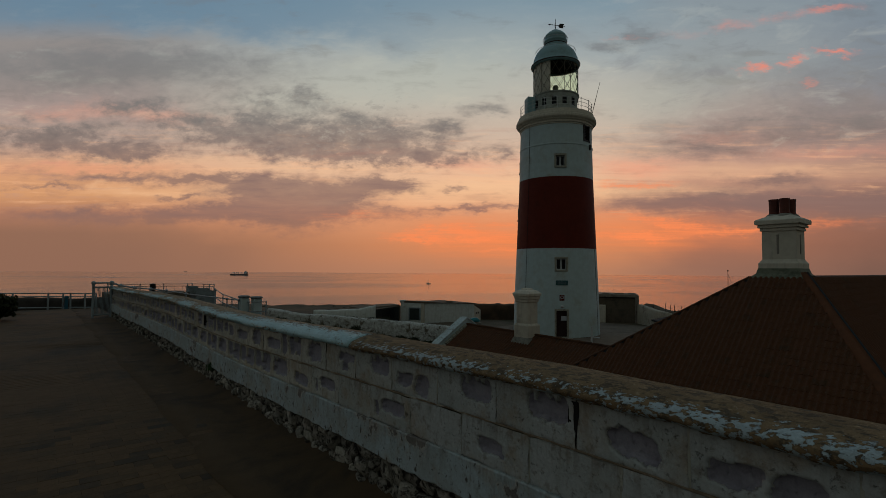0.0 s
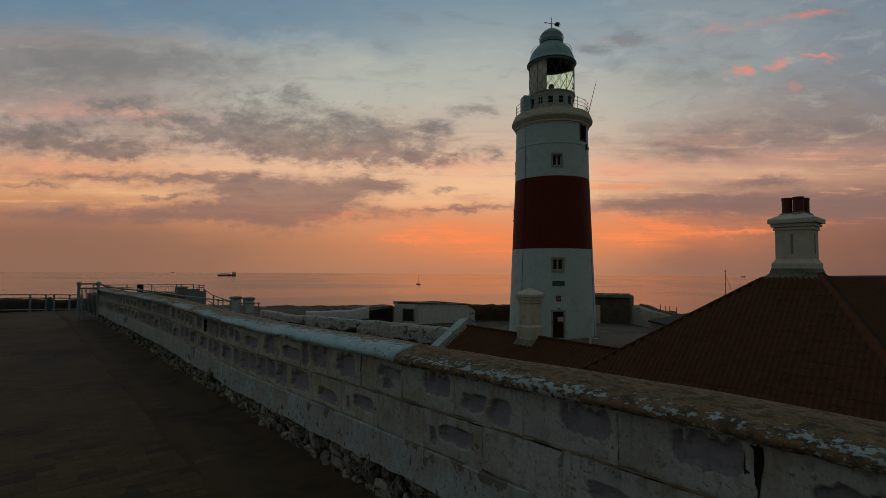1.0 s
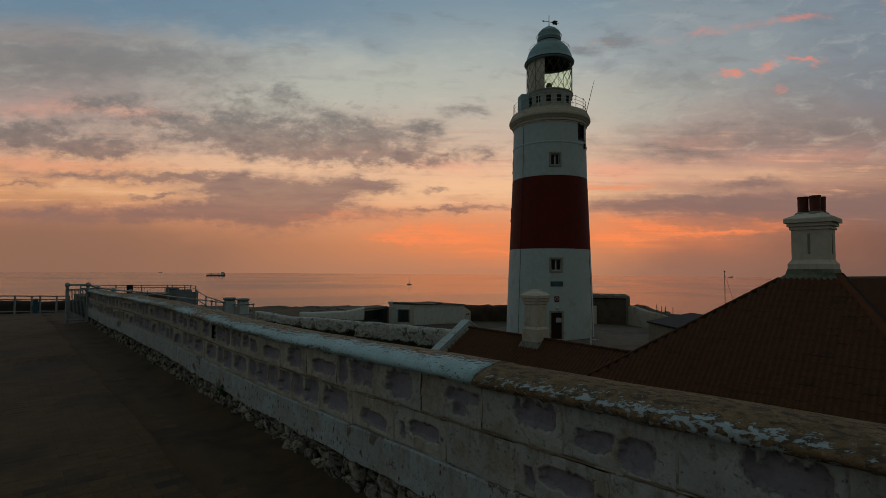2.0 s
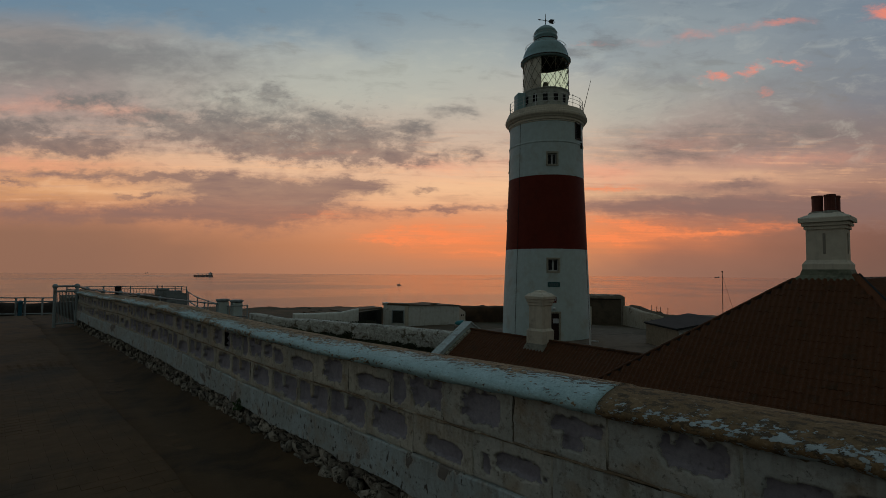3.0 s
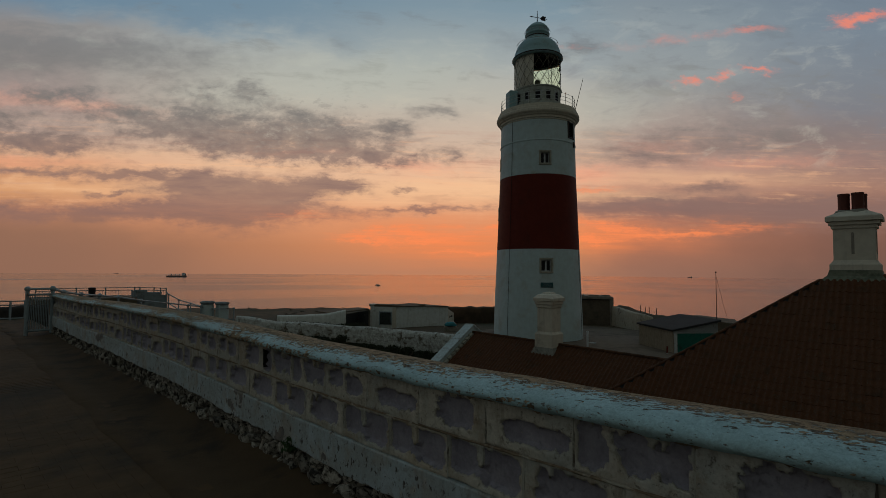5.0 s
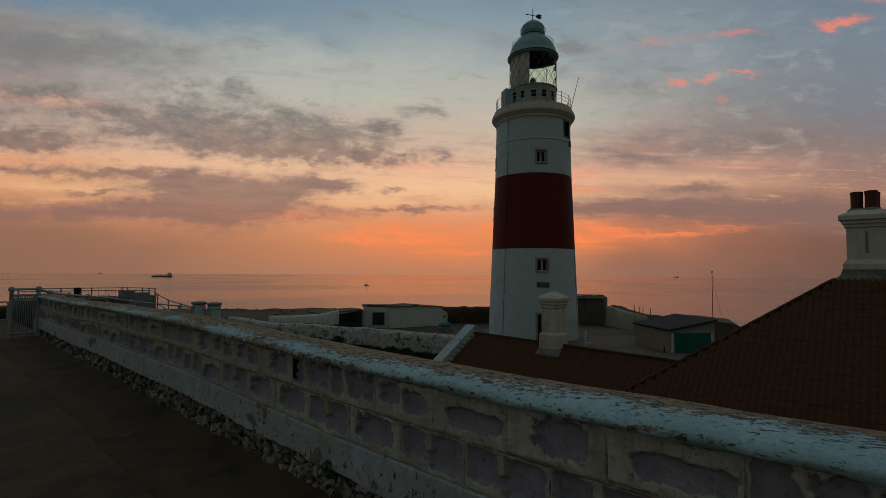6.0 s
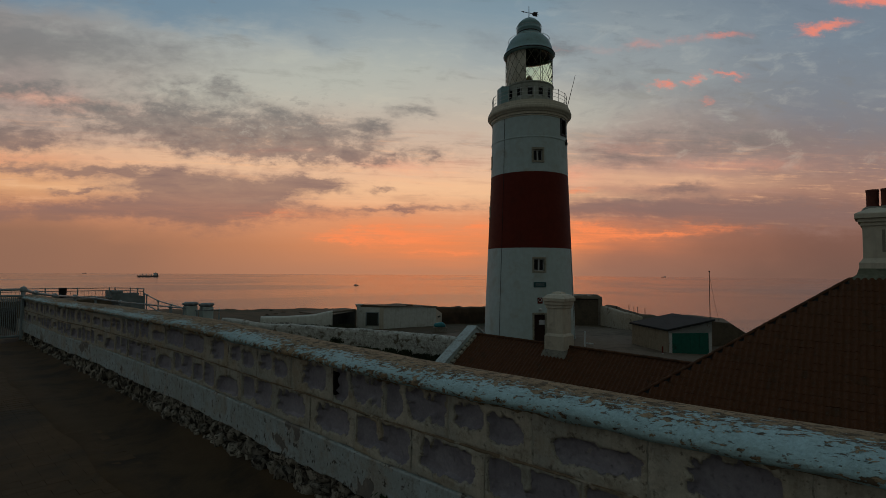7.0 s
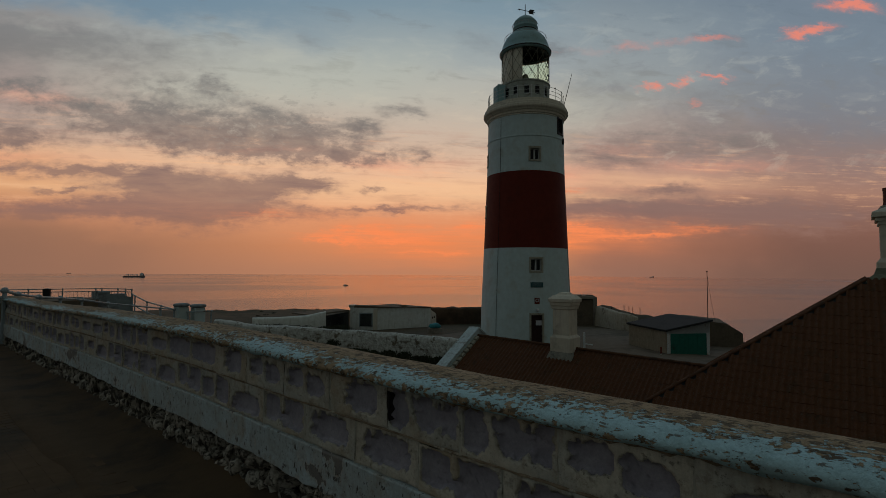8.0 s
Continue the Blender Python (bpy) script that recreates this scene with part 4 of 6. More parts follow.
JOINT_SHADE = surface("black_joint_shade", (0.018, 0.015, 0.013), (0.012, 0.011, 0.010), (0.03, 0.026, 0.02), 20, 6)
MORTAR = surface("dirty_mortar", (0.20, 0.17, 0.125), (0.14, 0.12, 0.09), (0.05, 0.042, 0.034), 14, 4, (0.5, 0.66), 0.9, 0.6, 40)
RUBBLE = surface("limewashed_rubble_stone", (0.26, 0.24, 0.195), (0.14, 0.125, 0.10), (0.03, 0.026, 0.02), 16, 11, (0.43, 0.56), 0.9, 1.0, 40, 0.02, vary=0.45)


def cap_material(name, paint, paint2, bare, bare2, level, rise):
    """Rounded coping: lichen-brown cement with paint that has worn off from the top down."""
    m = bpy.data.materials.new(name)
    m.use_nodes = True
    m.node_tree.nodes.clear()
    k = Graph(m.node_tree)
    tex = k.node("ShaderNodeTexCoord")
    at = tex.outputs["Object"]
    cut = k.node("ShaderNodeSeparateXYZ")
    k.plug(cut.inputs[0], at)
    x = cut.outputs[0]
    inward = k.step(x, 1.57, 1.84, False)
    patch = k.noise(k.scaled(at, 0.0, 1.0, 0.0), 0.55, 2.0, 0.5)
    big = k.noise(k.scaled(at, 3.2, 1.1, 3.0), 1.6, 4.0, 0.6, 0.4)
    rag = k.noise(k.scaled(at, 1.2, 0.95, 1.2), 22.0, 6.0, 0.68)
    fleck = k.noise(k.scaled(at, 1.2, 0.8, 1.2), 56.0, 4.0, 0.6)
    bits = k.noise(k.vmath("ADD", k.scaled(at, 1.4, 0.95, 1.4), k.joined(0.0, k.math("MULTIPLY", x, 0.8), 0.0)), 36.0, 7.0, 0.66, 0.3)
    field = k.math("ADD", k.math("MULTIPLY", bits, 0.62), k.math("MULTIPLY", fleck, 0.38))
    field = k.math("ADD", field, k.math("MULTIPLY", k.math("SUBTRACT", big, 0.5), 0.34))
    field = k.math("ADD", field, k.math("MULTIPLY", k.math("SUBTRACT", rag, 0.5), 0.34))
    field = k.math("ADD", field, k.math("MULTIPLY", inward, rise))
    field = k.math("ADD", field, k.math("MULTIPLY", k.math("SUBTRACT", patch, 0.5), 0.20))
    field = k.math("ADD", field, k.math("MULTIPLY", k.math("SUBTRACT", 1.0, k.step(x, 1.553, 1.574)), 0.08))
    field = k.math("ADD", field, k.math("MULTIPLY", k.math("SUBTRACT", k.math("MULTIPLY", k.step(cut.outputs[1], 4.4, 7.6), 0.75), k.math("SUBTRACT", 1.0, k.step(cut.outputs[1], 3.0, 5.2))), 0.10))
    gone = k.step(field, level, level + 0.025)
    coat = k.mix(k.step(k.noise(at, 6.0, 5.0, 0.6), 0.35, 0.7), paint, paint2)
    pits = k.step(k.noise(k.scaled(at, 1.0, 0.5, 1.0), 60.0, 3.0, 0.6), 0.62, 0.67)
    coat = k.mix(k.math("MULTIPLY", pits, 0.8), coat, (0.11, 0.085, 0.055))
    slant = k.vmath("ADD", k.scaled(at, 2.2, 0.75, 1.0), k.joined(0.0, k.math("MULTIPLY", x, 1.3), 0.0))
    chips = k.noise(slant, 24.0, 5.0, 0.6, 0.3)
    chips = k.step(k.math("ADD", chips, k.math("MULTIPLY", k.math("SUBTRACT", inward, 0.50), 0.40)), 0.490, 0.520)
    coat = k.mix(k.math("MULTIPLY", chips, 0.95), coat, (0.105, 0.078, 0.045))
    under = k.mix(k.step(k.noise(at, 9.0, 7.0, 0.7), 0.38, 0.66), bare, bare2)
    under = k.mix(k.math("MULTIPLY", k.step(fleck, 0.58, 0.66), 0.45), under, (0.38, 0.29, 0.18))
    under = k.mix(k.math("MULTIPLY", k.step(k.noise(k.scaled(at, 1.3, 0.7, 1.0), 30.0, 5.0, 0.65), 0.51, 0.57), 0.8), under, (0.075, 0.060, 0.042))
    colour = k.mix(gone, coat, under)
    grit = k.math("ADD", 0.48, k.math("MULTIPLY", k.noise(at, 70.0, 7.0, 0.80), 1.04))
    colour = k.mix(1.0, colour, k.joined(grit, grit, grit), "MULTIPLY")
    height = k.math("ADD", k.math("MULTIPLY", gone, -0.7), k.math("MULTIPLY", k.noise(at, 70.0, 6.0, 0.65), 0.7))
    height = k.math("SUBTRACT", height, k.math("MULTIPLY", chips, 0.5))
    b = k.node("ShaderNodeBump")
    b.inputs["Strength"].default_value, b.inputs["Distance"].default_value = 1.0, 0.010
    k.plug(b.inputs["Height"], height)
    p = k.node("ShaderNodeBsdfPrincipled")
    k.plug(p.inputs["Base Color"], colour)
    p.inputs["Specular IOR Level"].default_value = 0.2
    k.plug(p.inputs["Roughness"], k.math("ADD", 0.6, k.math("MULTIPLY", gone, 0.3)))
    k.plug(p.inputs["Normal"], b.outputs[0])
    k.plug(k.node("ShaderNodeOutputMaterial").inputs[0], p.outputs[0])
    return m


# bare cement colours also carry the sunset's warm light on the top
CAP_PAINTED = cap_material("worn_pale_blue_coping_paint", (0.40, 0.58, 0.60), (0.33, 0.48, 0.49), (0.37, 0.275, 0.170), (0.225, 0.165, 0.098), 0.60, 0.36)
CAP_BARE = cap_material("brown_lichened_coping_cement", (0.42, 0.50, 0.51), (0.36, 0.42, 0.43), (0.235, 0.157, 0.082), (0.160, 0.108, 0.057), 0.405, 0.50)

wall = thing("wall_parapet", "long parapet wall of flaking painted blocks on rubble", "wall", kind="structure")
# core behind the facing
bm = bmesh.new()
cy = np.arange(-6.0, WALL_END + 0.01, 0.5)
rows = [[bm.verts.new(p) for p in ((1.656, y, path_z(y) - 0.2), (1.656, y, crown_z(y) - 0.05), (1.98, y, crown_z(y) - 0.10), (1.98, y, -3.6))] for y in cy]
for a, b in zip(rows, rows[1:]):
    for i in range(4):
        bm.faces.new((a[i], a[(i + 1) % 4], b[(i + 1) % 4], b[i]))
bm.faces.new(rows[0])
bm.faces.new(rows[-1][::-1])
part("core", bm, MORTAR, wall, "mortar core")

CAP_SECTION = [(1.605, -0.086), (1.572, -0.080), (1.557, -0.065), (1.560, -0.048), (1.586, -0.029), (1.640, -0.010), (1.71, 0.0), (1.78, -0.004), (1.85, -0.018), (1.92, -0.042), (1.98, -0.075), (2.03, -0.115), (2.00, -0.13)]


def cap_piece(name, y0, y1, material, label, swell=0.0):
    bm = bmesh.new()
    rows = []
    for y in np.linspace(y0, y1, max(int((y1 - y0) / 0.05), 2)):
        c = crown_z(y) + swell
        rows.append([bm.verts.new((x - swell * (1 if x < 1.7 else -1) + 0.007 * wob(y, i, 0, 3.0) * (2 if i < 3 else 1), y, c + z + 0.005 * wob(y, i * 0.3, 4, 2.2) + (0.014 * wob(y, 8, i, 7.0) if i < 3 else 0))) for i, (x, z) in enumerate(CAP_SECTION)])
    n = len(CAP_SECTION)
    for a, b in zip(rows, rows[1:]):
        for i in range(n):
            bm.faces.new((a[i], a[(i + 1) % n], b[(i + 1) % n], b[i]))
    bm.faces.new(rows[0])
    bm.faces.new(rows[-1][::-1])
    return part(name, bm, material, wall, label, True)


cap_piece("coping", -6.0, 2.86, CAP_BARE, "bare brown lichened rounded coping")
cap_piece("coping", 2.862, WALL_END, CAP_PAINTED, "worn pale blue painted rounded coping", 0.004)


def block_mesh(length, height, seed, worn=0.0, comb=0.0):
    """A facing block: painted rims still whole, the stone between them weathered back into arched hollows."""
    nu, nv = 46, 25
    r = random.Random(seed * 31 + 5)
    n = r.choice((1, 1, 2)) if comb < 0.5 else r.choice((1, 2, 2, 3))
    cells = []
    for c in range(n):
        if n > 1 or r.random() < 0.75 + worn:
            cells.append(((c + 0.5 + r.uniform(-0.2, 0.2)) / n, r.uniform(0.20, 0.37) / n * (1 + 0.7 * comb), r.uniform(0.30, 0.66) * (1 - comb) + r.uniform(0.46, 0.62) * comb, r.uniform(0.17, 0.33) + r.uniform(0.12, 0.28) * comb))
    if comb < 0.5 and r.random() < 0.6:
        cells.append((r.uniform(0.15, 0.85), r.uniform(0.06, 0.16), r.uniform(0.2, 0.5), r.uniform(0.12, 0.30)))
    verts, faces = [], []
    for j in range(nv + 1):
        for i in range(nu + 1):
            u, v = i / nu, j / nv
            e = min(min(u, 1 - u) * length, min(v, 1 - v) * height)
            sway = 0.05 * wob(v * 3, seed * 2.3, 4) + 0.02 * wob(v * 9, seed * 1.3, 7)
            hollow = -1.0
            for uc, wu, vc, hv in cells:
                hollow = max(hollow, 0.75 - abs((u + sway - uc) / wu) ** 3.4 * 0.75 - abs((v - vc) / hv) ** 4 * 0.75)
            drips = 0.62 * wob(u * 10, v * 2.4, seed * 4.1 + 20) + 0.50 * wob(u * 19, v * 8, seed * 2.9 + 60) + 0.55 * wob(u * 4, v * 2.6, seed * 7.7)
            drips *= 1 - 0.8 * blend(hollow, 0.15, 0.5)
            teeth = 1.1 * max(0.0, wob(u * 12.0, seed * 3.7, 2.0) + 0.10) * blend(v, 0.30, 0.95) + 0.7 * max(0.0, wob(u * 27.0, seed * 5.1, 9.0)) * blend(v, 0.45, 0.95)
            bite = hollow + drips - teeth + 0.62 * worn - 0.24 - 1.4 * (1 - blend(e, 0.003, 0.016 + 0.02 * abs(wob(u * 5, v * 4, seed * 1.7 + 5))))
            d = 0.005 * (1 - blend(e, 0.0, 0.008)) * (0.5 + wob(u * 3, v * 3, seed * 9.1)) + 0.003 * wob(u * 4, v * 3, seed * 7.3) + 0.0018 * wob(u * 23, v * 13, seed * 5.3) + (0.034 + 0.004 * comb) * blend(bite, -0.01, 0.12)
            verts.append((d, (u - 0.5) * length + 0.003 * wob(v * 6, seed), (v - 0.5) * height + 0.003 * wob(u * 6, seed, 9)))
    w = nu + 1
    for j in range(nv):
        for i in range(nu):
            faces.append((j * w + i, (j + 1) * w + i, (j + 1) * w + i + 1, j * w + i + 1))
    me = bpy.data.meshes.new("block")
    me.from_pydata(verts, [], faces)
    me.update()
    me.shade_smooth()
    me.materials.append(BLOCK)
    return me


upper_meshes = [block_mesh(0.419, 0.204, s, 0.0 + 0.44 * s / 11, blend(s, 5, 8)) for s in range(12)]
lower_meshes = [block_mesh(0.418, 0.196, s + 20, 0.0 + 0.44 * s / 11, blend(s, 5, 8)) for s in range(12)]
rng = random.Random(7)
for k in range(-17, 38):
    yu, yl = 1.145 + 0.2115 + 0.423 * k, 1.80 + 0.211 + 0.422 * k
    worn = int(blend(yu, 1.0, 6.5) * 5.99)
    if -5.9 < yu < WALL_END - 0.2:
        piece("block", upper_meshes[worn + rng.randrange(6)], wall, pose(1.596 + rng.uniform(-0.003, 0.004), yu, crown_z(yu) - 0.070 - 0.102))
    if -5.9 < yl < WALL_END - 0.2:
        piece("block", lower_meshes[worn + rng.randrange(6)], wall, pose(1.596 + rng.uniform(-0.003, 0.004), yl, crown_z(yl) - 0.282 - 0.098))
    for nm_y, top, h in ((yu, 0.070, 0.204), (yl, 0.282, 0.196)):
        if -5.9 < nm_y < WALL_END - 0.2 and min(abs(nm_y + 0.2115 - y) for y in (1.145, 6.63, 7.52)) > 0.08:
            bm = bmesh.new()
            rows = []
            for i in range(7):
                off, wide = 0.002 * wob(nm_y, i, 3, 2.0), 0.0045 + 0.0015 * wob(nm_y, i * 0.7, 8, 3.0)
                x = 1.5985 + 0.004 * wob(nm_y * 3, i, 1, 1.7)
                z = crown_z(nm_y) - top - h * i / 6
                rows.append([bm.verts.new((q, nm_y + 0.2115 + off + w_, z)) for q, w_ in ((1.658, -wide), (x, -wide), (x, wide), (1.658, wide))])
            for a, b in zip(rows, rows[1:]):
                for i in range(3):
                    bm.faces.new((a[i], a[i + 1], b[i + 1], b[i]))
            part("mortar_joint", bm, JOINT, wall)
# fallen-out upright joints: black plugs level with the face, coloured as the shade inside
for y, z, h, w in ((1.155, 0.745, 0.15, 0.062), (6.63, 0.67, 0.13, 0.010), (7.52, 0.68, 0.13, 0.018), (5.36, 0.67, 0.08, 0.006)):
    bm = bmesh.new()
    rows = []
    for i in range(7):
        t = i / 6
        half = w / 2 * (0.35 + 0.65 * t) * (0.6 + 0.4 * math.sin(math.pi * t)) + 0.002
        zz = z - h / 2 + h * t
        off = 0.010 * wob(y * 9, t * 4) + 0.006 * wob(y * 5, t * 13)
        rows.append([bm.verts.new((1.5955, y - half + off, zz)), bm.verts.new((1.5955, y + half + off, zz)), bm.verts.new((1.66, y + half * 0.5 + off, zz)), bm.verts.new((1.66, y - half * 0.5 + off, zz))])
    for a, b in zip(rows, rows[1:]):
        for i in range(4):
            bm.faces.new((a[i], a[(i + 1) % 4], b[(i + 1) % 4], b[i]))
    bm.faces.new(rows[0])
    bm.faces.new(rows[-1][::-1])
    part("open_joint", bm, JOINT_SHADE, wall)


def strip(name, y0, y1, z0, z1, x, material, label, rough=0.004, lower=0.0, step=0.06, often=6.0):
    """A long band along the wall; z's are below the crown."""
    bm = bmesh.new()
    rows = []
    for y in np.arange(y0, y1 + 0.001, step):
        c = crown_z(y)
        low = z1 - lower * (abs(wob(y, 3, 1, often)) + 0.6 * wob(y, 7, 2, 2.1))
        rows.append([bm.verts.new(p) for p in ((1.63, y, c + z0), (x + 0.006, y, c + z0), (x + rough * wob(y, 1, 0, 5.0), y, c + z0 - 0.006), (x + rough * wob(y, 5, 2, 5.0), y, c + low + 0.008), (x + 0.012, y, c + low), (1.63, y, c + low))])
    n = 6
    for a, b in zip(rows, rows[1:]):
        for i in range(n):
            bm.faces.new((a[i], a[(i + 1) % n], b[(i + 1) % n], b[i]))
    bm.faces.new(rows[0])
    bm.faces.new(rows[-1][::-1])
    return part(name, bm, material, wall, label)


strip("bed_joint", -6, WALL_END, -0.2725, -0.284, 1.592, DIRT, "crumbling mortar bed joint", 0.007, 0.012, 0.03, 12.0)
strip("bed_joint", -6, WALL_END, -0.062, -0.080, 1.592, DIRT, "crumbling brown dirt under the coping", 0.014, 0.035, 0.02, 17.0)
strip("plinth_band", -6, WALL_END, -0.480, -0.676, 1.580, PLINTH, "worn white painted band above the rubble", 0.006, 0.035)

LOOSE = surface("limewashed_loose_stone", (0.42, 0.39, 0.325), (0.20, 0.18, 0.145), (0.035, 0.030, 0.024), 1.5, 1.3, (0.45, 0.60), 0.9, 0.6, 3.0, 0.05, vary=0.40)
stone_meshes = []
for s in range(7):
    bm = bmesh.new()
    bmesh.ops.create_icosphere(bm, subdivisions=2, radius=1.0)
    for v in bm.verts:
        d = 1 + 0.48 * wob(v.co.x, v.co.y + s * 5, v.co.z, 1.3) + 0.14 * wob(v.co.x, v.co.y, v.co.z + s * 9, 3.2)
        v.co = Vector([math.copysign(abs(q) ** 0.65, q) for q in v.co]) * d
    me = bpy.data.meshes.new("stone")
    bm.to_mesh(me)
    bm.free()
    me.shade_smooth()
    me.materials.append(LOOSE)
    stone_meshes.append(me)
y, n = -5.9, 0
rest_v, rest_f = [], []
while y < WALL_END:
    w = rng.uniform(0.06, 0.19)
    top = crown_z(y) - 0.671
    base = path_z(y) - 0.02
    z = base
    while z < top - 0.02:
        h = min(rng.uniform(0.05, 0.14), max(top - z, 0.05))
        m = pose(1.648 - 0.032 * max(0.0, 1 - (z - base) / 0.16) + rng.uniform(-0.014, 0.012), y + w / 2 + rng.uniform(-0.01, 0.01), z + h / 2, rng.uniform(-25, 25), rng.uniform(-12, 12), rng.uniform(-20, 20)) @ Matrix.Diagonal((rng.uniform(0.036, 0.052), w * 0.52, h * 0.52, 1))
        me = rng.choice(stone_meshes)
        if 1.0 < y < 9.5 and n < 300:
            piece("stone", me, wall, m)
            n += 1
        else:
            o = len(rest_v)
            rest_v += [m @ v.co for v in me.vertices]
            rest_f += [[o + i for i in p.vertices] for p in me.polygons]
        z += h * 0.97
    y += w * 0.98
tagged(sheet_mesh("stone_rubble", rest_v, rest_f, RUBBLE, wall), "limewashed rubble footing", kind="stuff")

# ---- roofs ----
ROLLS = [0.0, 0.010, 0.028, 0.028, 0.010, 0.0]


def tile_shape(width, length):
    """A two-roll clay tile: u along the course, v down the slope, w off the slope."""
    us, ws = [], []
    for r in range(2):
        for i, h in enumerate(ROLLS):
            us.append((r + i / len(ROLLS)) * width / 2)
            ws.append(h)
    us.append(width)
    ws.append(0.0)
    return us, ws


def tile_points(us, ws, length, u_of=lambda u: u, jit=0.0):
    verts = [(u_of(u), 0.0, w * 0.9 + 0.004) for u, w in zip(us, ws)]
    verts += [(u_of(u), length, w + 0.010 + jit) for u, w in zip(us, ws)]
    verts += [(u_of(u), length, w * 0.92 + 0.001) for u, w in zip(us, ws)]
    n = len(us)
    faces = [(r * n + i, r * n + i + 1, (r + 1) * n + i + 1, (r + 1) * n + i) for r in range(2) for i in range(n - 1)]
    return verts, faces


def tiled_slope(parent, top, along, down, lo, hi, depth, near=lambda p: False, width=0.25, gauge=0.21, budget=300):
    """Lays tiles on a slope. lo and hi give the course's ends at a distance down it; tiles for which near() holds are pieces."""
    top, along, down = Vector(top), Vector(along).normalized(), Vector(down).normalized()
    off = along.cross(down)
    if off.z < 0:
        off = -off
    m = Matrix((along, down, off)).transposed().to_4x4()
    us, ws = tile_shape(width, gauge + 0.03)
    tv, tf = tile_points(us, ws, gauge + 0.03)
    me = bpy.data.meshes.new("tile")
    me.from_pydata(tv, [], tf)
    me.update()
    me.materials.append(TILE)
    bulk_v, bulk_f, count = [], [], 0
    r = random.Random(3)
    for k in range(int(depth / gauge) + 1):
        v = k * gauge
        a, b = lo(v), hi(v)
        i0, i1 = math.floor(a / width), math.ceil(b / width)
        for i in range(i0, i1):
            u0 = i * width
            whole = u0 >= a and u0 + width <= b
            at = Matrix.Translation(top + along * u0 + down * v + off * r.uniform(0, 0.006)) @ m @ pose(0, 0, 0, r.uniform(-0.5, 0.5), r.uniform(-0.5, 0.5), r.uniform(-0.4, 0.4))
            if whole and count < budget and near(at.translation):
                piece("tile", me, parent, at)
                count += 1
            else:
                vs = [(min(max(p[0] + u0, a), b) - u0, p[1], p[2]) for p in tv]
                if max(p[0] for p in vs) - min(p[0] for p in vs) < 0.01:
                    continue
                o = len(bulk_v)
                bulk_v += [at @ Vector(p) for p in vs]
                bulk_f += [[o + q for q in f] for f in tf]
    if bulk_v:
        tagged(sheet_mesh("roof_tile_field", bulk_v, bulk_f, TILE, parent), "brown clay tiles", kind="stuff")


def hip_tiles(parent, a, b, spacing=0.36, r=0.09, rise=0.75):
    """Half-round tiles over a hip or ridge."""
    a, b = Vector(a), Vector(b)
    n = max(int((b - a).length / spacing), 1)
    way = (b - a).normalized()
    q = way.to_track_quat("Y", "Z").to_matrix().to_4x4()
    bm = bmesh.new()
    rings = []
    for y, rr in ((0, r * 0.92), (spacing + 0.03, r * 1.06)):
        rings.append([bm.verts.new((rr * math.cos(t), y, rr * rise * math.sin(t))) for t in np.linspace(-0.1, math.pi + 0.1, 9)])
    for i in range(8):
        bm.faces.new((rings[0][i], rings[0][i + 1], rings[1][i + 1], rings[1][i]))
    bm.faces.new(rings[1])
    me = bpy.data.meshes.new("ridge_tile")
    bm.to_mesh(me)
    bm.free()
    me.shade_smooth()
    me.materials.append(HIP_TILE)
    for i in range(n):
        piece("ridge_tile", me, parent, Matrix.Translation(a + way * (b - a).length * i / n) @ q)


# large hipped roof
RX, RZ, SLOPE = 14.9, 1.18, 0.835
KL, KR = 1.15, 0.75
YL, YR = 4.95, 3.63
run = 4.6
c = math.hypot(1, SLOPE)
house = thing("house", "house with a big hipped roof of brown clay tiles", "house")
down = (-1, 0, -SLOPE)


def at_run(s):
    return RX - s, RZ - SLOPE * s


ex, ez = at_run(run)
far_x = 27.0
left_eave, right_eave = YL + KL * run, YR - KR * run
bm = bmesh.new()
tl, tr = bm.verts.new((RX, YL, RZ - 0.02)), bm.verts.new((RX, YR, RZ - 0.02))
el_, er_ = bm.verts.new((ex, left_eave, ez - 0.02)), bm.verts.new((ex, right_eave, ez - 0.02))
rl, rr_ = bm.verts.new((far_x, YL, RZ - 0.02)), bm.verts.new((far_x, YR, RZ - 0.02))
fl, fr = bm.verts.new((far_x, left_eave, ez - 0.02)), bm.verts.new((far_x, right_eave, ez - 0.02))
for f in ((tl, tr, er_, el_), (tl, el_, fl, rl), (tr, rr_, fr, er_), (tl, rl, rr_, tr), (rl, fl, fr, rr_), (el_, er_, fr, fl)):
    bm.faces.new(f)
roof = part("roof", bm, FELT, house, "roof deck under the tiles")
part("house_wall", boxed(ex + 0.4, far_x - 0.4, right_eave + 0.4, left_eave - 0.4, -3.9, ez - 0.03), CREAM, house, "cream rendered wall")
SIDE = math.hypot(KR, SLOPE)
tiled_slope(house, (RX, 0, RZ), (0, 1, 0), down, lambda v: YR - KR * v / c, lambda v: YL + KL * v / c, run * c, near=lambda p: p.x > 11.4 and p.y > 2.0, budget=300)
# the side slopes fall towards -y and +y
sl = SLOPE / KR
tiled_slope(house, (0, YR, RZ), (1, 0, 0), (0, -1, -sl), lambda v: RX - (v / math.hypot(1, sl)) / KR, lambda v: far_x, run * KR * math.hypot(1, sl))
sl2 = SLOPE / KL
tiled_slope(house, (0, YL, RZ), (1, 0, 0), (0, 1, -sl2), lambda v: RX - (v / math.hypot(1, sl2)) / KL, lambda v: far_x, run * KL * math.hypot(1, sl2))
hip_tiles(house, (RX, YL, RZ - 0.005), (ex, left_eave, ez - 0.005), 0.36, 0.05)
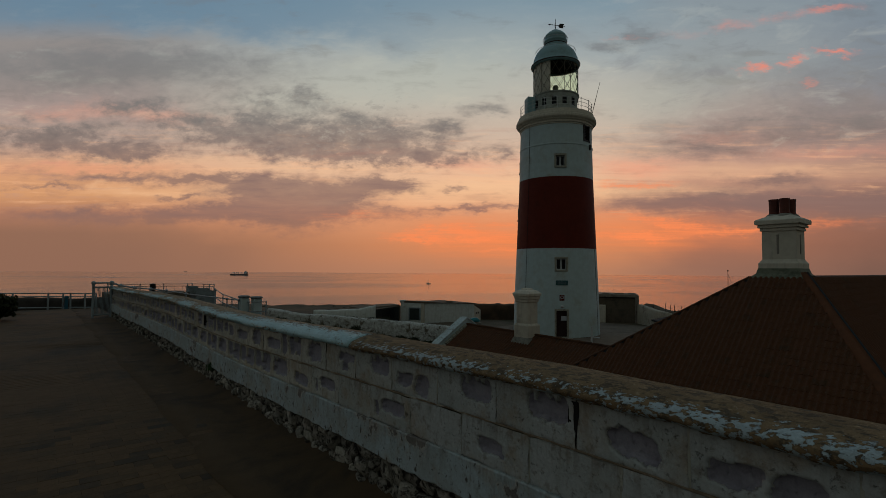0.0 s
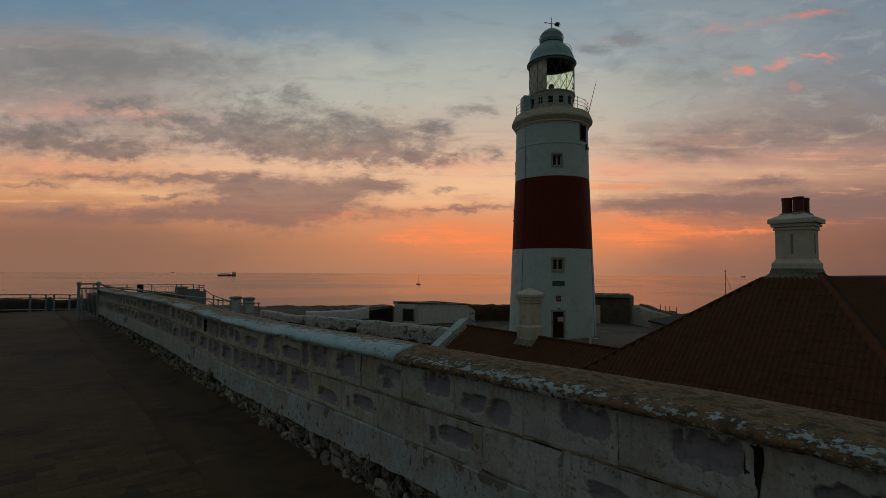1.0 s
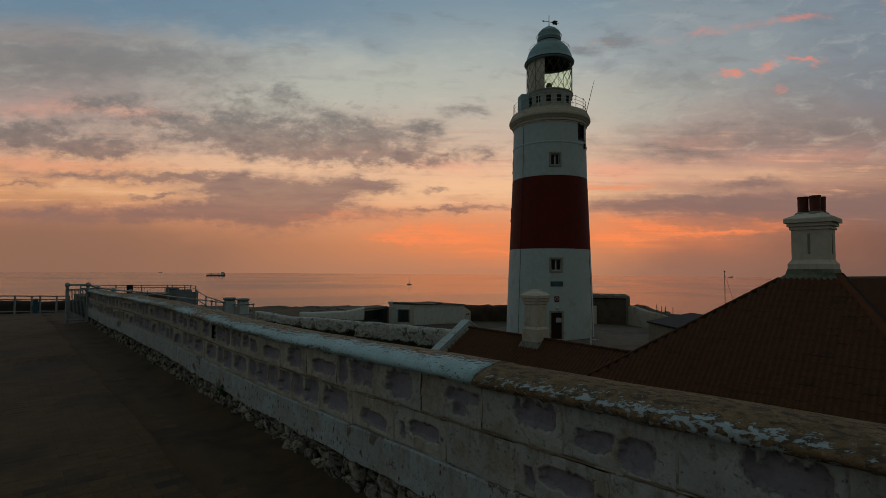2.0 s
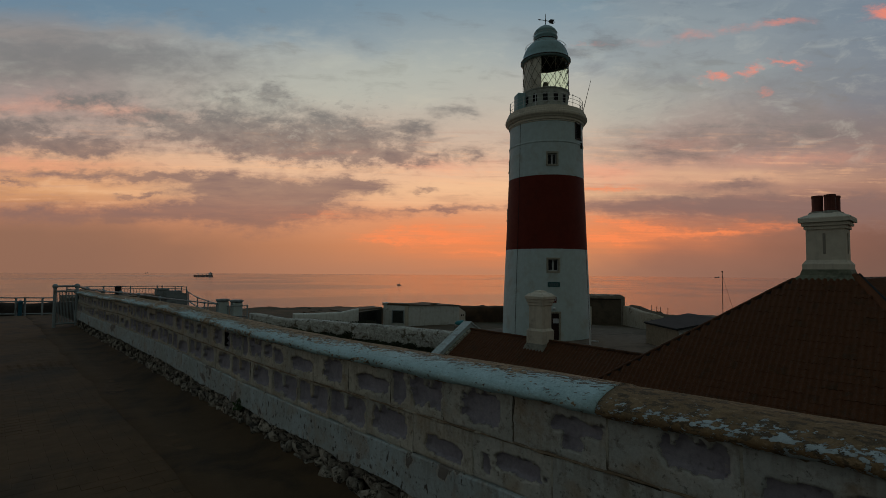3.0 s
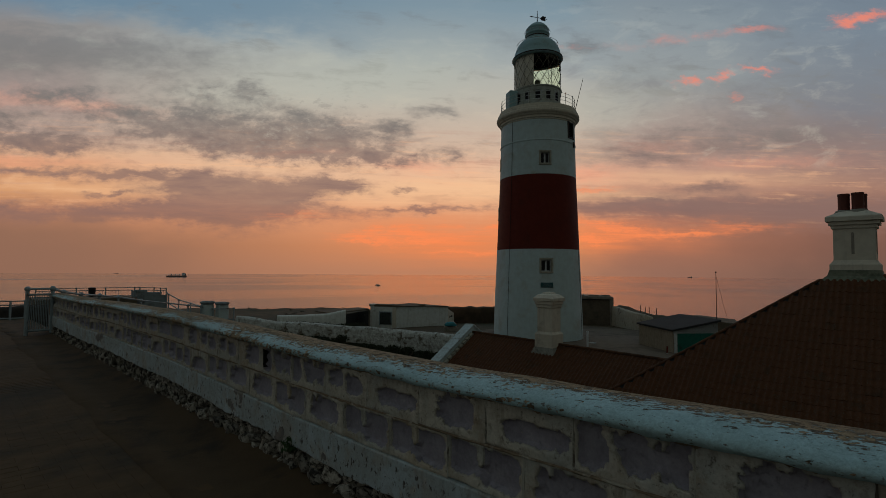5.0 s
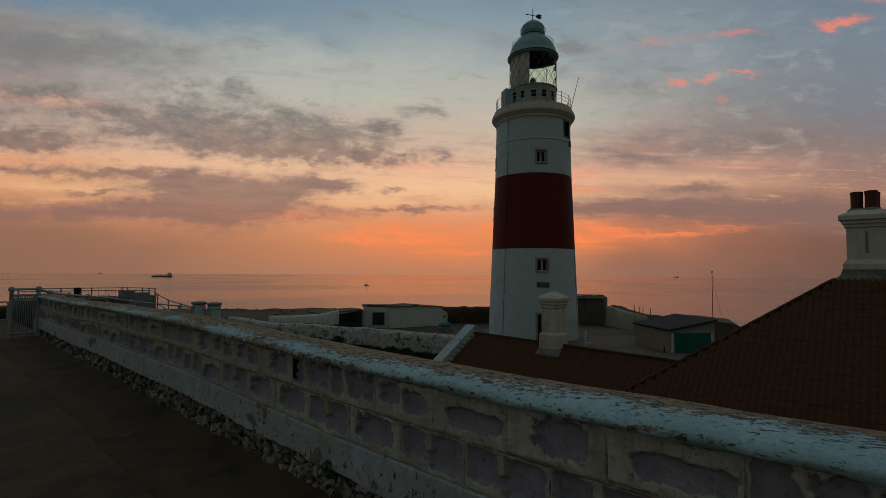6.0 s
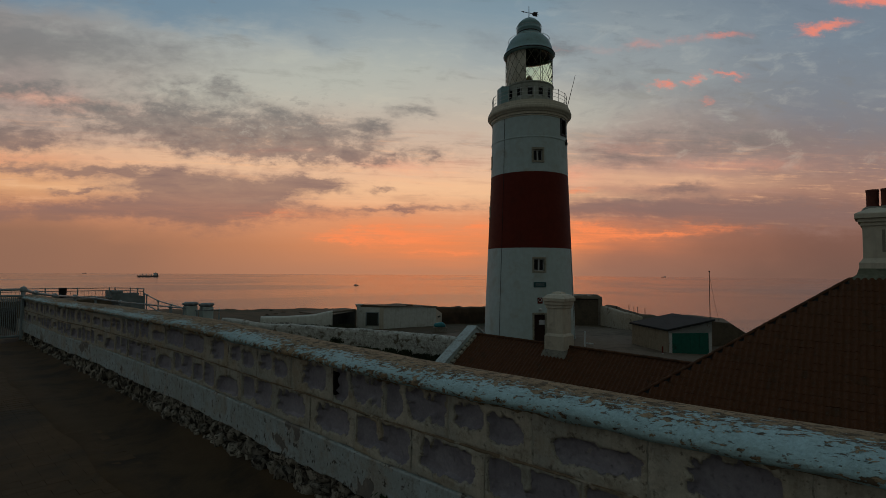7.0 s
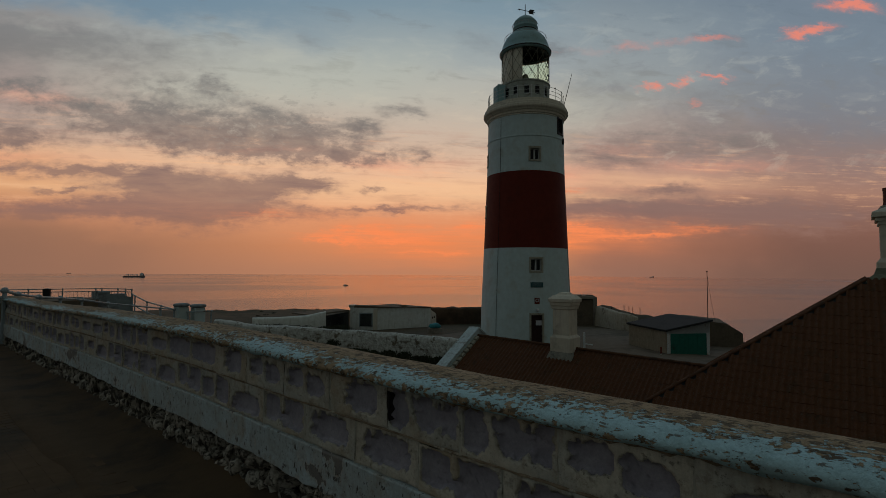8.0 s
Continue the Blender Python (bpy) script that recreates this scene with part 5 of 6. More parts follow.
hip_tiles(house, (15.6, YR + 0.06, RZ + 0.0), (far_x, YR + 0.06, RZ + 0.0), 0.36, 0.08)
# the other hip is dressed with a smooth clay-coloured cement band and a lead strip
HIP_BAND = surface("orange_brown_hip_cement", (0.125, 0.046, 0.017), (0.098, 0.038, 0.015), (0.06, 0.03, 0.016), 5, 1.5, (0.5, 0.75), 0.8, 0.3, 30)
bm = bmesh.new()
rows = []
for s_ in np.linspace(-0.1, run, 24):
    x, y, z, w = RX - s_, YR - KR * s_, RZ - SLOPE * s_, 0.12 + 0.055 * s_ + 0.02 * wob(s_, 0, 0, 2.5)
    rows.append([bm.verts.new(p) for p in ((x, y - 0.02, z - 0.02), (x, y - 0.02, z + 0.062), (x, y + w * 0.5, z + 0.066), (x, y + w, z + 0.050), (x, y + w + 0.01, z - 0.02))])
for a, b in zip(rows, rows[1:]):
    for i in range(4):
        bm.faces.new((a[i], a[i + 1], b[i + 1], b[i]))
band = part("hip_band", bm, HIP_BAND, house, "smooth orange-brown hip band", True)
part("lead_strip", tube(bmesh.new(), [(RX - s_, YR - KR * s_ - 0.04, RZ - SLOPE * s_ + 0.05) for s_ in np.linspace(-0.1, run, 12)], 0.024, 6), FELT, band, "thin grey lead strip")


def steps(bm, plan, levels):
    """A stack of square mouldings: plan is the half sizes, levels the (z, growth) pairs."""
    hx, hy = plan
    rings = [[bm.verts.new((sx * (hx + g), sy * (hy + g), z)) for sx, sy in ((-1, -1), (1, -1), (1, 1), (-1, 1))] for z, g in levels]
    for a, b in zip(rings, rings[1:]):
        for i in range(4):
            bm.faces.new((a[i], a[(i + 1) % 4], b[(i + 1) % 4], b[i]))
    bm.faces.new(rings[0][::-1])
    bm.faces.new(rings[-1])
    return bm


CH = pose(15.46, 4.31, 0)
hx, hy = 0.36, 0.39
chimney = part("chimney", steps(bmesh.new(), (hx, hy), [(0.6, 0.0), (2.44, 0.0)]), CREAM, house, "cream rendered chimney stack with moulded cap")
chimney.matrix_basis = CH
part("chimney_base", steps(bmesh.new(), (hx, hy), [(1.20, 0.075), (1.55, 0.075), (1.61, 0.03), (1.66, 0.0)]), CREAM, chimney)
part("chimney_cornice", steps(bmesh.new(), (hx, hy), [(2.42, 0.0), (2.422, 0.035), (2.485, 0.035), (2.487, 0.015), (2.505, 0.015), (2.507, 0.078), (2.575, 0.080), (2.577, 0.055), (2.595, 0.055), (2.597, 0.135), (2.70, 0.135), (2.72, 0.12), (2.84, -0.12), (2.86, -0.2)]), CREAM, chimney, "stepped cornice with sloping top")
# slots are not cut: a darker strip on the face paints their shade
for x, y, rz in ((-hx - 0.002, 0.02, 90), (-0.02, -hy - 0.002, 0)):
    part("slot_panel", boxed(-0.028, 0.028, -0.012, 0.01, 1.80, 2.32, m=pose(x, y, 0, 0, 0, rz), bevel=0.008), CONCRETE, chimney, "narrow darker strip for a shaded slot")
for i, (x, y) in enumerate(((0.0, 0.195), (-0.08, -0.075), (0.30, -0.11))):
    pot = part("chimney_pot", lathe(bmesh.new(), [(0.125, 2.80), (0.125, 2.92), (0.118, 2.94), (0.120, 3.24), (0.126, 3.25), (0.126, 3.30), (0.10, 3.30), (0.095, 2.9)], 18), POT, chimney, "brown round clay chimney pot")
    pot.matrix_basis = pose(x, y, 0)
    part("pot_bedding", lathe(bmesh.new(), [(0.22, 2.80), (0.17, 2.88), (0.12, 2.90)], 14), FLASH, pot)
bm = bmesh.new()
steps(bm, (hx, hy), [(0.98, 0.32), (1.12, 0.27), (1.21, 0.20), (1.28, 0.12), (1.42, 0.079)])
APRON = surface("pale_green_cement_apron", (0.20, 0.21, 0.15), (0.13, 0.145, 0.10), (0.09, 0.10, 0.07), 9, 3)
part("flashing", bm, APRON, chimney, "grey cement flashing round the stack")

# lower wing with a gabled roof
WX, WZ, WS = 14.0, -0.98, 0.62
SAG = 0.018      # the old ridge has settled towards the large house
G_Y = 15.35
wing = thing("cottage_wing", "low wing with a brown tiled gable roof", "house")
wc = math.hypot(1, WS)
wrun = 4.2
bm = bmesh.new()
ring = [[bm.verts.new((x, yy, z)) for x, z in ((WX - wrun, WZ - WS * wrun - 0.02 + SAG * (yy - G_Y)), (WX, WZ - 0.02 + SAG * (yy - G_Y)), (WX + wrun, WZ - WS * wrun - 0.02 + SAG * (yy - G_Y)))] for yy in (6.8, G_Y)]
bm.faces.new(ring[0])
bm.faces.new(ring[1][::-1])
for i in range(3):
    bm.faces.new((ring[0][i], ring[0][(i + 1) % 3], ring[1][(i + 1) % 3], ring[1][i]))
part("roof", bm, FELT, wing, "roof deck under the tiles")
tiled_slope(wing, (WX, 0, WZ - SAG * G_Y), (0, 1, SAG), (-1, 0, -WS), lambda v: 6.9, lambda v: G_Y, wrun * wc, near=lambda p: p.x > 11.8 and p.y > 7.4, budget=120)
tiled_slope(wing, (WX, 0, WZ - SAG * G_Y), (0, 1, SAG), (1, 0, -WS), lambda v: 6.9, lambda v: G_Y, wrun * wc)
hip_tiles(wing, (WX, G_Y, WZ + 0.02), (WX, 6.9, WZ + 0.02 - SAG * (G_Y - 6.9)), 0.4, 0.065)
part("house_wall", boxed(WX - wrun + 0.3, WX + wrun - 0.3, 7.0, G_Y - 0.05, -3.9, WZ - WS * wrun - 0.05), CREAM, wing)
# raised gable verge
bm = bmesh.new()
for a, b in ((-1, 0), (0, 1)):
    x0, x1 = WX + a * (wrun + 0.1), WX + b * (wrun + 0.1)
    z0, z1 = WZ - WS * (wrun + 0.1) * abs(a), WZ - WS * (wrun + 0.1) * abs(b)
    vs = [bm.verts.new(p) for p in ((x0, G_Y, z0 - 0.5), (x1, G_Y, z1 - 0.5), (x1, G_Y, z1 + 0.24), (x0, G_Y, z0 + 0.24), (x0, G_Y + 0.32, z0 - 0.5), (x1, G_Y + 0.32, z1 - 0.5), (x1, G_Y + 0.32, z1 + 0.24), (x0, G_Y + 0.32, z0 + 0.24))]
    for f in ((0, 1, 2, 3), (4, 5, 6, 7), (0, 1, 5, 4), (3, 2, 6, 7), (0, 3, 7, 4), (1, 2, 6, 5)):
        bm.faces.new([vs[i] for i in f])
verge = part("gable_verge", bm, WHITE, wing, "white painted raised gable verge")
bm = bmesh.new()
for a, b in ((-1, 0), (0, 1)):
    x0, x1 = WX + a * (wrun + 0.1), WX + b * (wrun + 0.1)
    z0, z1 = WZ - WS * (wrun + 0.1) * abs(a) + 0.242, WZ - WS * (wrun + 0.1) * abs(b) + 0.242
    vs = [bm.verts.new((x, yy, z + dz)) for dz in (0, 0.07) for x, yy, z in ((x0, G_Y - 0.05, z0), (x1, G_Y - 0.05, z1), (x1, G_Y + 0.37, z1), (x0, G_Y + 0.37, z0))]
    for f in ((0, 1, 2, 3), (4, 5, 6, 7), (0, 1, 5, 4), (3, 2, 6, 7), (0, 3, 7, 4), (1, 2, 6, 5)):
        bm.faces.new([vs[i] for i in f])
WORN_WHITE = surface("dirty_white_verge_paint", (0.49, 0.58, 0.58), (0.37, 0.43, 0.42), (0.19, 0.16, 0.12), 16, 3, (0.52, 0.66), 0.8, 0.5, 40, streak=0.3)
part("verge_coping", bm, WORN_WHITE, verge)
bm = bmesh.new()
for i in range(22):
    s = i * 0.19 + 0.2
    box(bm, -0.08, 0.08, -0.15, 0.0, -0.08, 0.05, m=pose(WX - s, G_Y, WZ - WS * s + 0.05, 0, -31.8, 0))
part("mortar_fillet", bm, STONE_FRAME, verge, "ribbed mortar fillet along the verge")

SC = pose(13.92, 11.98, 0)
wstack = part("chimney", steps(bmesh.new(), (0.27, 0.27), [(-2.2, 0.0), (0.16, 0.0)]), CREAM, wing, "small cream chimney stack with stepped cap")
wstack.matrix_basis = SC
part("chimney_base", steps(bmesh.new(), (0.27, 0.27), [(-1.5, 0.06), (-0.70, 0.06), (-0.66, 0.03), (-0.62, 0.0)]), CREAM, wstack)
part("chimney_cornice", steps(bmesh.new(), (0.27, 0.27), [(0.14, 0.0), (0.17, 0.03), (0.25, 0.035), (0.27, 0.06), (0.36, 0.07), (0.38, 0.10), (0.47, 0.105), (0.57, 0.0), (0.60, -0.10), (0.65, -0.13), (0.67, -0.2)]), CREAM, wstack)
part("flashing", steps(bmesh.new(), (0.27, 0.27), [(-1.36, 0.16), (-1.24, 0.12), (-1.12, 0.065)]), FLASH, wstack, "grey cement flashing")

# ---- path paving ----
PAVER = surface("dark_brown_paver", (0.100, 0.058, 0.025), (0.080, 0.047, 0.020), (0.036, 0.028, 0.018), 30, 0.8, (0.46, 0.70), 0.85, 0.5, 90, 0.003, vary=0.12)
PAVER_FIELD = surface("dark_brown_paver_field", (0.100, 0.058, 0.025), (0.078, 0.046, 0.020), (0.036, 0.028, 0.018), 6, 0.8, (0.46, 0.70), 0.85, 0.5, 90, 0.003)
GUTTER = surface("dark_gutter_cement", (0.080, 0.050, 0.024), (0.070, 0.044, 0.022), (0.036, 0.026, 0.016), 5, 1.6, (0.46, 0.66), 0.9, 0.6, 40, 0.006)
pavement = thing("pavement", "dark brown block-paved footpath along the parapet", "path", kind="structure")
PL, PW = 0.20, 0.10


def paver_points(x, y, z, j, gap=0.0006):
    a, b = PL / 2 - gap, PW / 2 - gap
    c = 0.0010
    vs = [(x - a, y - b, z - 0.02), (x + a, y - b, z - 0.02), (x + a, y + b, z - 0.02), (x - a, y + b, z - 0.02),
          (x - a, y - b, z - c), (x + a, y - b, z - c), (x + a, y + b, z - c), (x - a, y + b, z - c),
          (x - a + c, y - b + c, z + j), (x + a - c, y - b + c, z + j), (x + a - c, y + b - c, z + j), (x - a + c, y + b - c, z + j)]
    fs = [(8, 9, 10, 11)] + [(p + i, p + (i + 1) % 4, p + 4 + (i + 1) % 4, p + 4 + i) for p in (0, 4) for i in range(4)]
    return vs, fs


one_v, one_f = paver_points(0, 0, 0, 0)
paver_mesh = bpy.data.meshes.new("paver")
paver_mesh.from_pydata(one_v, [], one_f)
paver_mesh.update()
paver_mesh.materials.append(PAVER)
rng = random.Random(11)
field_v, field_f, count = [], [], 0
# the courses run across the path
for k in range(int(25.0 / PW)):
    y = -2.0 + k * PW
    for i in range(int(7.2 / PL)):
        x = 0.925 - i * PL + (PL / 2 if k % 2 else 0)
        if y > 22.4:
            continue
        j = rng.uniform(-0.0007, 0.0008) + 0.006 * wob(x, y, 0, 0.6)
        z = path_z(y) - 0.002
        if count < 300 and 2.2 < y < 5.4 and 0.0 < x:
            piece("paver", paver_mesh, pavement, pose(x, y, z + j, rng.uniform(-0.25, 0.25), rng.uniform(-0.25, 0.25), rng.uniform(-0.3, 0.3)))
            count += 1
        else:
            vs, fs = paver_points(x, y, z, j)
            o = len(field_v)
            field_v += vs
            field_f += [[o + q for q in f] for f in fs]
tagged(sheet_mesh("paver_field", field_v, field_f, PAVER_FIELD, pavement), "dark brown block paving", kind="stuff")
SAND = surface("dark_jointing_sand", (0.064, 0.042, 0.024), (0.052, 0.035, 0.020), (0.034, 0.026, 0.017), 30, 3)
bm = bmesh.new()
rows = [[bm.verts.new((x, y, path_z(y) - 0.0045 + 0.006 * wob(x, y, 0, 0.6))) for x in np.linspace(-6.3, 1.03, 16)] for y in np.arange(-2.0, 22.45, 0.4)]
for a, b in zip(rows, rows[1:]):
    for i in range(15):
        bm.faces.new((a[i], a[i + 1], b[i + 1], b[i]))
part("sand_bed", bm, SAND, pavement, "dark jointing sand between the pavers", True)
bm = bmesh.new()
rows = []
for y in np.arange(-6, 22.4, 0.25):
    rows.append([bm.verts.new((x, y, path_z(y) + dz + 0.006 * wob(x * 3, y, 0, 1.1))) for x, dz in ((0.90 + 0.07 * wob(y, 0, 0, 1.3), -0.03), (0.90 + 0.07 * wob(y, 0, 0, 1.3), 0.003), (1.14, 0.0), (1.30, -0.014), (1.48, 0.0), (1.60, 0.03), (1.66, 0.05))])
for a, b in zip(rows, rows[1:]):
    for i in range(6):
        bm.faces.new((a[i], a[i + 1], b[i + 1], b[i]))
part("gutter", bm, GUTTER, pavement, "dark cement gutter at the wall's foot", True)

# ---- railings ----


def railing(name, label, pts, rails, post_r=0.03, rail_r=0.022, material=None, posts=None, balusters=0.0, ball=0.05, group=""):
    """A railing over ground points (x, y, z); rails are heights over them."""
    material = material or WHITE_IRON
    rail = thing(name, label, "railing", group=group)
    top = rails[-1]
    for p in posts if posts is not None else pts:
        pp = part("post", tube(bmesh.new(), [(p[0], p[1], p[2] - 0.1), (p[0], p[1], p[2] + top)], post_r, 7), material, rail)
        if ball:
            bm = bmesh.new()
            bmesh.ops.create_uvsphere(bm, u_segments=10, v_segments=7, radius=ball, matrix=Matrix.Translation((p[0], p[1], p[2] + top)))
            part("ball", bm, material, pp, smooth=True)
    for h in rails:
        part("rail", tube(bmesh.new(), [(p[0], p[1], p[2] + h) for p in pts], rail_r, 6), material, rail)
    if balusters:
        for a, b in zip(pts, pts[1:]):
            a, b = Vector(a), Vector(b)
            n = int((b - a).length / balusters)
            for i in range(1, n):
                p = a.lerp(b, i / n)
                part("baluster", tube(bmesh.new(), [(p.x, p.y, p.z + rails[0]), (p.x, p.y, p.z + rails[-2])], 0.007, 4), material, rail)
    return rail


PALE_IRON = surface("pale_blue_grey_rail_paint", (0.30, 0.36, 0.38), (0.24, 0.29, 0.30), (0.13, 0.09, 0.06), 12, 4, (0.56, 0.7), 0.55)
end_rail = railing("end_gate_rail", "pale grey ball-topped railing panel at the wall's end", [(1.16, 16.57, -0.10), (1.58, 16.60, -0.10)], [0.10, 0.86, 0.98], 0.036, 0.026, PALE_IRON, balusters=0.028, ball=0.058)
railing("stair_rail", "pale painted ball-jointed handrail sloping down behind the wall", [(1.58, 16.60, -0.12), (1.85, 17.2, -0.22), (2.35, 18.3, -0.33), (3.0, 19.7, -0.43), (3.75, 21.1, -0.56), (4.7, 22.4, -0.76), (7.0, 24.8, -1.16), (7.75, 25.5, -1.29)], [0.45, 1.0], 0.03, 0.028, PALE_IRON, ball=0.06)
railing("stair_rail", "pale painted handrail running down from the platform", [(8.45, 32.6, -0.95), (8.28, 31.7, -0.98), (8.16, 29.7, -1.18), (8.19, 28.1, -1.28), (8.17, 26.5, -1.36), (8.05, 25.9, -1.4), (8.15, 25.2, -1.36), (8.9, 24.85, -1.36)], [0.5, 0.98], 0.03, 0.026, PALE_IRON, ball=0.05)
railing("platform_rail", "dark iron railing with thin bars on the platform", [(3.05, 33.95, -0.72), (4.6, 33.66, -0.72), (5.8, 33.45, -0.72), (7.05, 33.2, -0.72), (7.27, 33.1, -0.72), (7.9, 32.93, -0.74), (8.2, 32.84, -0.76), (8.45, 32.75, -0.78)], [0.62, 0.92, 1.05], 0.03, 0.022, PALE_IRON, balusters=0.13, ball=0.04)
railing("path_end_rail", "pale grey two-bar railing across the path's end", [(-4.2, 23.0, -0.20), (-2.4, 23.0, -0.20), (-0.71, 23.0, -0.20), (0.27, 23.0, -0.22), (0.70, 23.0, -0.24), (0.92, 23.0, -0.24), (1.36, 22.97, -0.26), (1.7, 22.9, -0.26)], [0.05, 0.45, 0.57], 0.03, 0.022, PALE_IRON, ball=0.0)
bin_post = thing("blue_litter_bin", "narrow blue litter bin beside the path-end railing", "bin", pose(0.80, 22.9, -0.25))
part("body", boxed(-0.055, 0.055, -0.055, 0.055, -0.05, 0.40, bevel=0.02), BLUE, bin_post)
part("hood", steps(bmesh.new(), (0.06, 0.06), [(0.40, 0.0), (0.44, 0.01), (0.50, -0.03)]), BLUE, bin_post)
dark_bin = thing("black_litter_bin", "black litter bin hung on the platform railing", "bin", pose(5.22, 33.45, -0.68) @ Matrix.Diagonal((0.72, 0.72, 1, 1)))
part("body", lathe(bmesh.new(), [(0.0, 0.55), (0.20, 0.60), (0.22, 0.96), (0.235, 0.98), (0.235, 1.03), (0.0, 1.06)], 16), BLACK, dark_bin)

# ---- platform, piers and boundary wall ----
platform = thing("viewing_platform", "low grey concrete viewing platform with a stepped end block", "platform")
part("deck_wall", boxed(3.0, 7.2, 33.15, 36.5, -4.0, -0.20), BROWN_CONCRETE, platform, "dark stained retaining wall")
bm = prism(bmesh.new(), [(7.15, 33.05), (8.5, 32.65), (9.3, 35.5), (7.6, 36.2)], -4.0, lambda x, y: 0.16 - 0.20 * (x - 7.15))
part("end_block", bm, GREY_CONCRETE, platform, "blue-grey concrete end block")
for x0, x1, z in ((7.1, 7.6, 0.20), (7.5, 8.3, 0.06)):
    part("block_cap", boxed(x0, x1, 32.7, 33.3, z - 0.12, z, m=pose(0, 0.25 - 0.0, 0, 0, 0, 0), bevel=0.02), GREY_CONCRETE, platform)


def gate_pier(x, y, top, w):
    pier = thing("gate_pier", "squat pale painted gate pier with a rounded dark cap", "pier", pose(x, y, top), group="gate piers by the stairs")
    part("shaft", boxed(-w, w, -w, w, -1.6, -0.16, bevel=0.03), WHITE, pier)
    part("cap", lathe(bmesh.new(), [(w * 1.1, -0.16), (w * 1.40, -0.12), (w * 1.42, -0.06), (w * 1.05, -0.03), (0, -0.02)], 20), GREY_CONCRETE, pier, "rounded grey cap", True)


gate_pier(8.02, 25.52, -0.03, 0.212)
gate_pier(8.57, 25.3, -0.08, 0.212)
blue_ball = thing("turquoise_float", "small turquoise float lying by the piers", "float", pose(9.1, 25.05, -1.25))
bm = bmesh.new()
bmesh.ops.create_uvsphere(bm, u_segments=12, v_segments=8, radius=0.16)
part("float_body", bm, TEAL, blue_ball, smooth=True)


def rubble_wall(name, label, pts, thick, base, material, rough=0.05):
    """An uneven rounded wall through (x, y, top) points."""
    pts = [Vector(p) for p in pts]
    bm = bmesh.new()
    rows = []
    for a, b in zip(pts, pts[1:]):
        n = max(int((b - a).length / 0.22), 1)
        side = Vector((-(b - a).y, (b - a).x, 0)).normalized()
        for i in range(n + (b is pts[-1])):
            p = a.lerp(b, i / n)
            q = rough * wob(p.x, p.y, 1, 1.4)
            sec = [(-thick / 2 - 0.04, base - p.z), (-thick / 2 - 0.02, -0.6), (-thick / 2, -0.14), (-thick * 0.38, -0.04), (-thick * 0.15, 0), (thick * 0.2, 0), (thick * 0.42, -0.05), (thick / 2, -0.16), (thick / 2, base - p.z)]
            rows.append([bm.verts.new(p + side * (s + rough * 0.6 * wob(p.x, p.y, k, 2.3)) + Vector((0, 0, z + q + rough * 0.5 * wob(p.x, p.y + k, 3, 3.0)))) for k, (s, z) in enumerate(sec)])
    m_ = len(rows[0])
    for a, b in zip(rows, rows[1:]):
        for i in range(m_ - 1):
            bm.faces.new((a[i], a[i + 1], b[i + 1], b[i]))
    bm.faces.new(rows[0])
    bm.faces.new(rows[-1][::-1])
    return tagged(part(name, bm, material, None, "", True), label, "wall", kind="structure")


rubble_wall("wall_boundary", "whitewashed rubble boundary wall with patchy stone", [(8.9, 24.5, -0.68), (10.65, 23.1, -0.97), (12.7, 21.4, -1.14), (14.1, 19.7, -1.27), (15.3, 17.7, -1.40), (16.6, 15.4, -1.55)], 0.42, -3.9, RUBBLE_WHITE)
rubble_wall("wall_low", "low white wall curving towards the bunker", [(17.0, 36.8, -1.98), (18.6, 35.9, -1.98), (20.0, 34.95, -1.90), (20.7, 34.45, -1.72), (21.15, 34.2, -1.62)], 0.35, -4.0, BUILDING_WHITE, 0.02)

DARK_STONE = surface("dark_wall_stone", (0.055, 0.047, 0.040), (0.040, 0.034, 0.029), (0.025, 0.022, 0.019), 5, 1.4, (0.48, 0.68), 0.9, 0.6, 20, 0.01)
rubble_wall("wall_path_end", "dark low stone wall beyond the path-end railing", [(-8.0, 24.6, 0.22), (-3.0, 24.4, 0.20), (0.3, 24.2, 0.14), (1.0, 24.1, 0.08), (2.4, 23.9, 0.12)], 0.4, -2.5, DARK_STONE, 0.04)

DARK_EARTH = surface("dark_brown_earth_bank", (0.105, 0.070, 0.046), (0.082, 0.056, 0.037), (0.055, 0.042, 0.028), 2.0, 0.5, (0.48, 0.66), 0.95, 0.9, 8, 0.05)
rubble_wall("ground_bank", "dark brown earth bank behind the white building", [(32.9, 36.8, -2.12), (35.0, 34.6, -2.02), (38.0, 31.6, -2.0), (41.0, 28.9, -2.1), (42.6, 27.6, -2.2)], 1.2, -4.6, DARK_EARTH, 0.10)
# ---- bunker-like white building ----
SHUTTER = surface("dark_grey_green_shutter_paint", (0.045, 0.055, 0.048), (0.035, 0.042, 0.038), (0.02, 0.022, 0.02), 8, 2, rough=0.6)
bunker = thing("flat_roofed_building", "low white rendered building with a flat brown roof", "building")
A, B, C2, D2, E2 = (25.65, 37.1), (26.97, 35.15), (31.15, 33.15), (32.5, 33.7), (31.2, 38.2)
part("building_wall", prism(bmesh.new(), [A, B, C2, E2], -4.3, lambda x, y: -1.64 - 0.05 * (x - 26.7)), BUILDING_WHITE, bunker, "white rendered wall")
bm = prism(bmesh.new(), [(25.6, 37.2), (26.93, 35.08), (29.1, 33.98), (31.2, 33.05), (31.3, 38.3)], -1.74, lambda x, y: -1.59 - 0.055 * (x - 26.7))
part("roof_slab", bm, BROWN_CONCRETE, bunker, "brown stained flat roof slab")
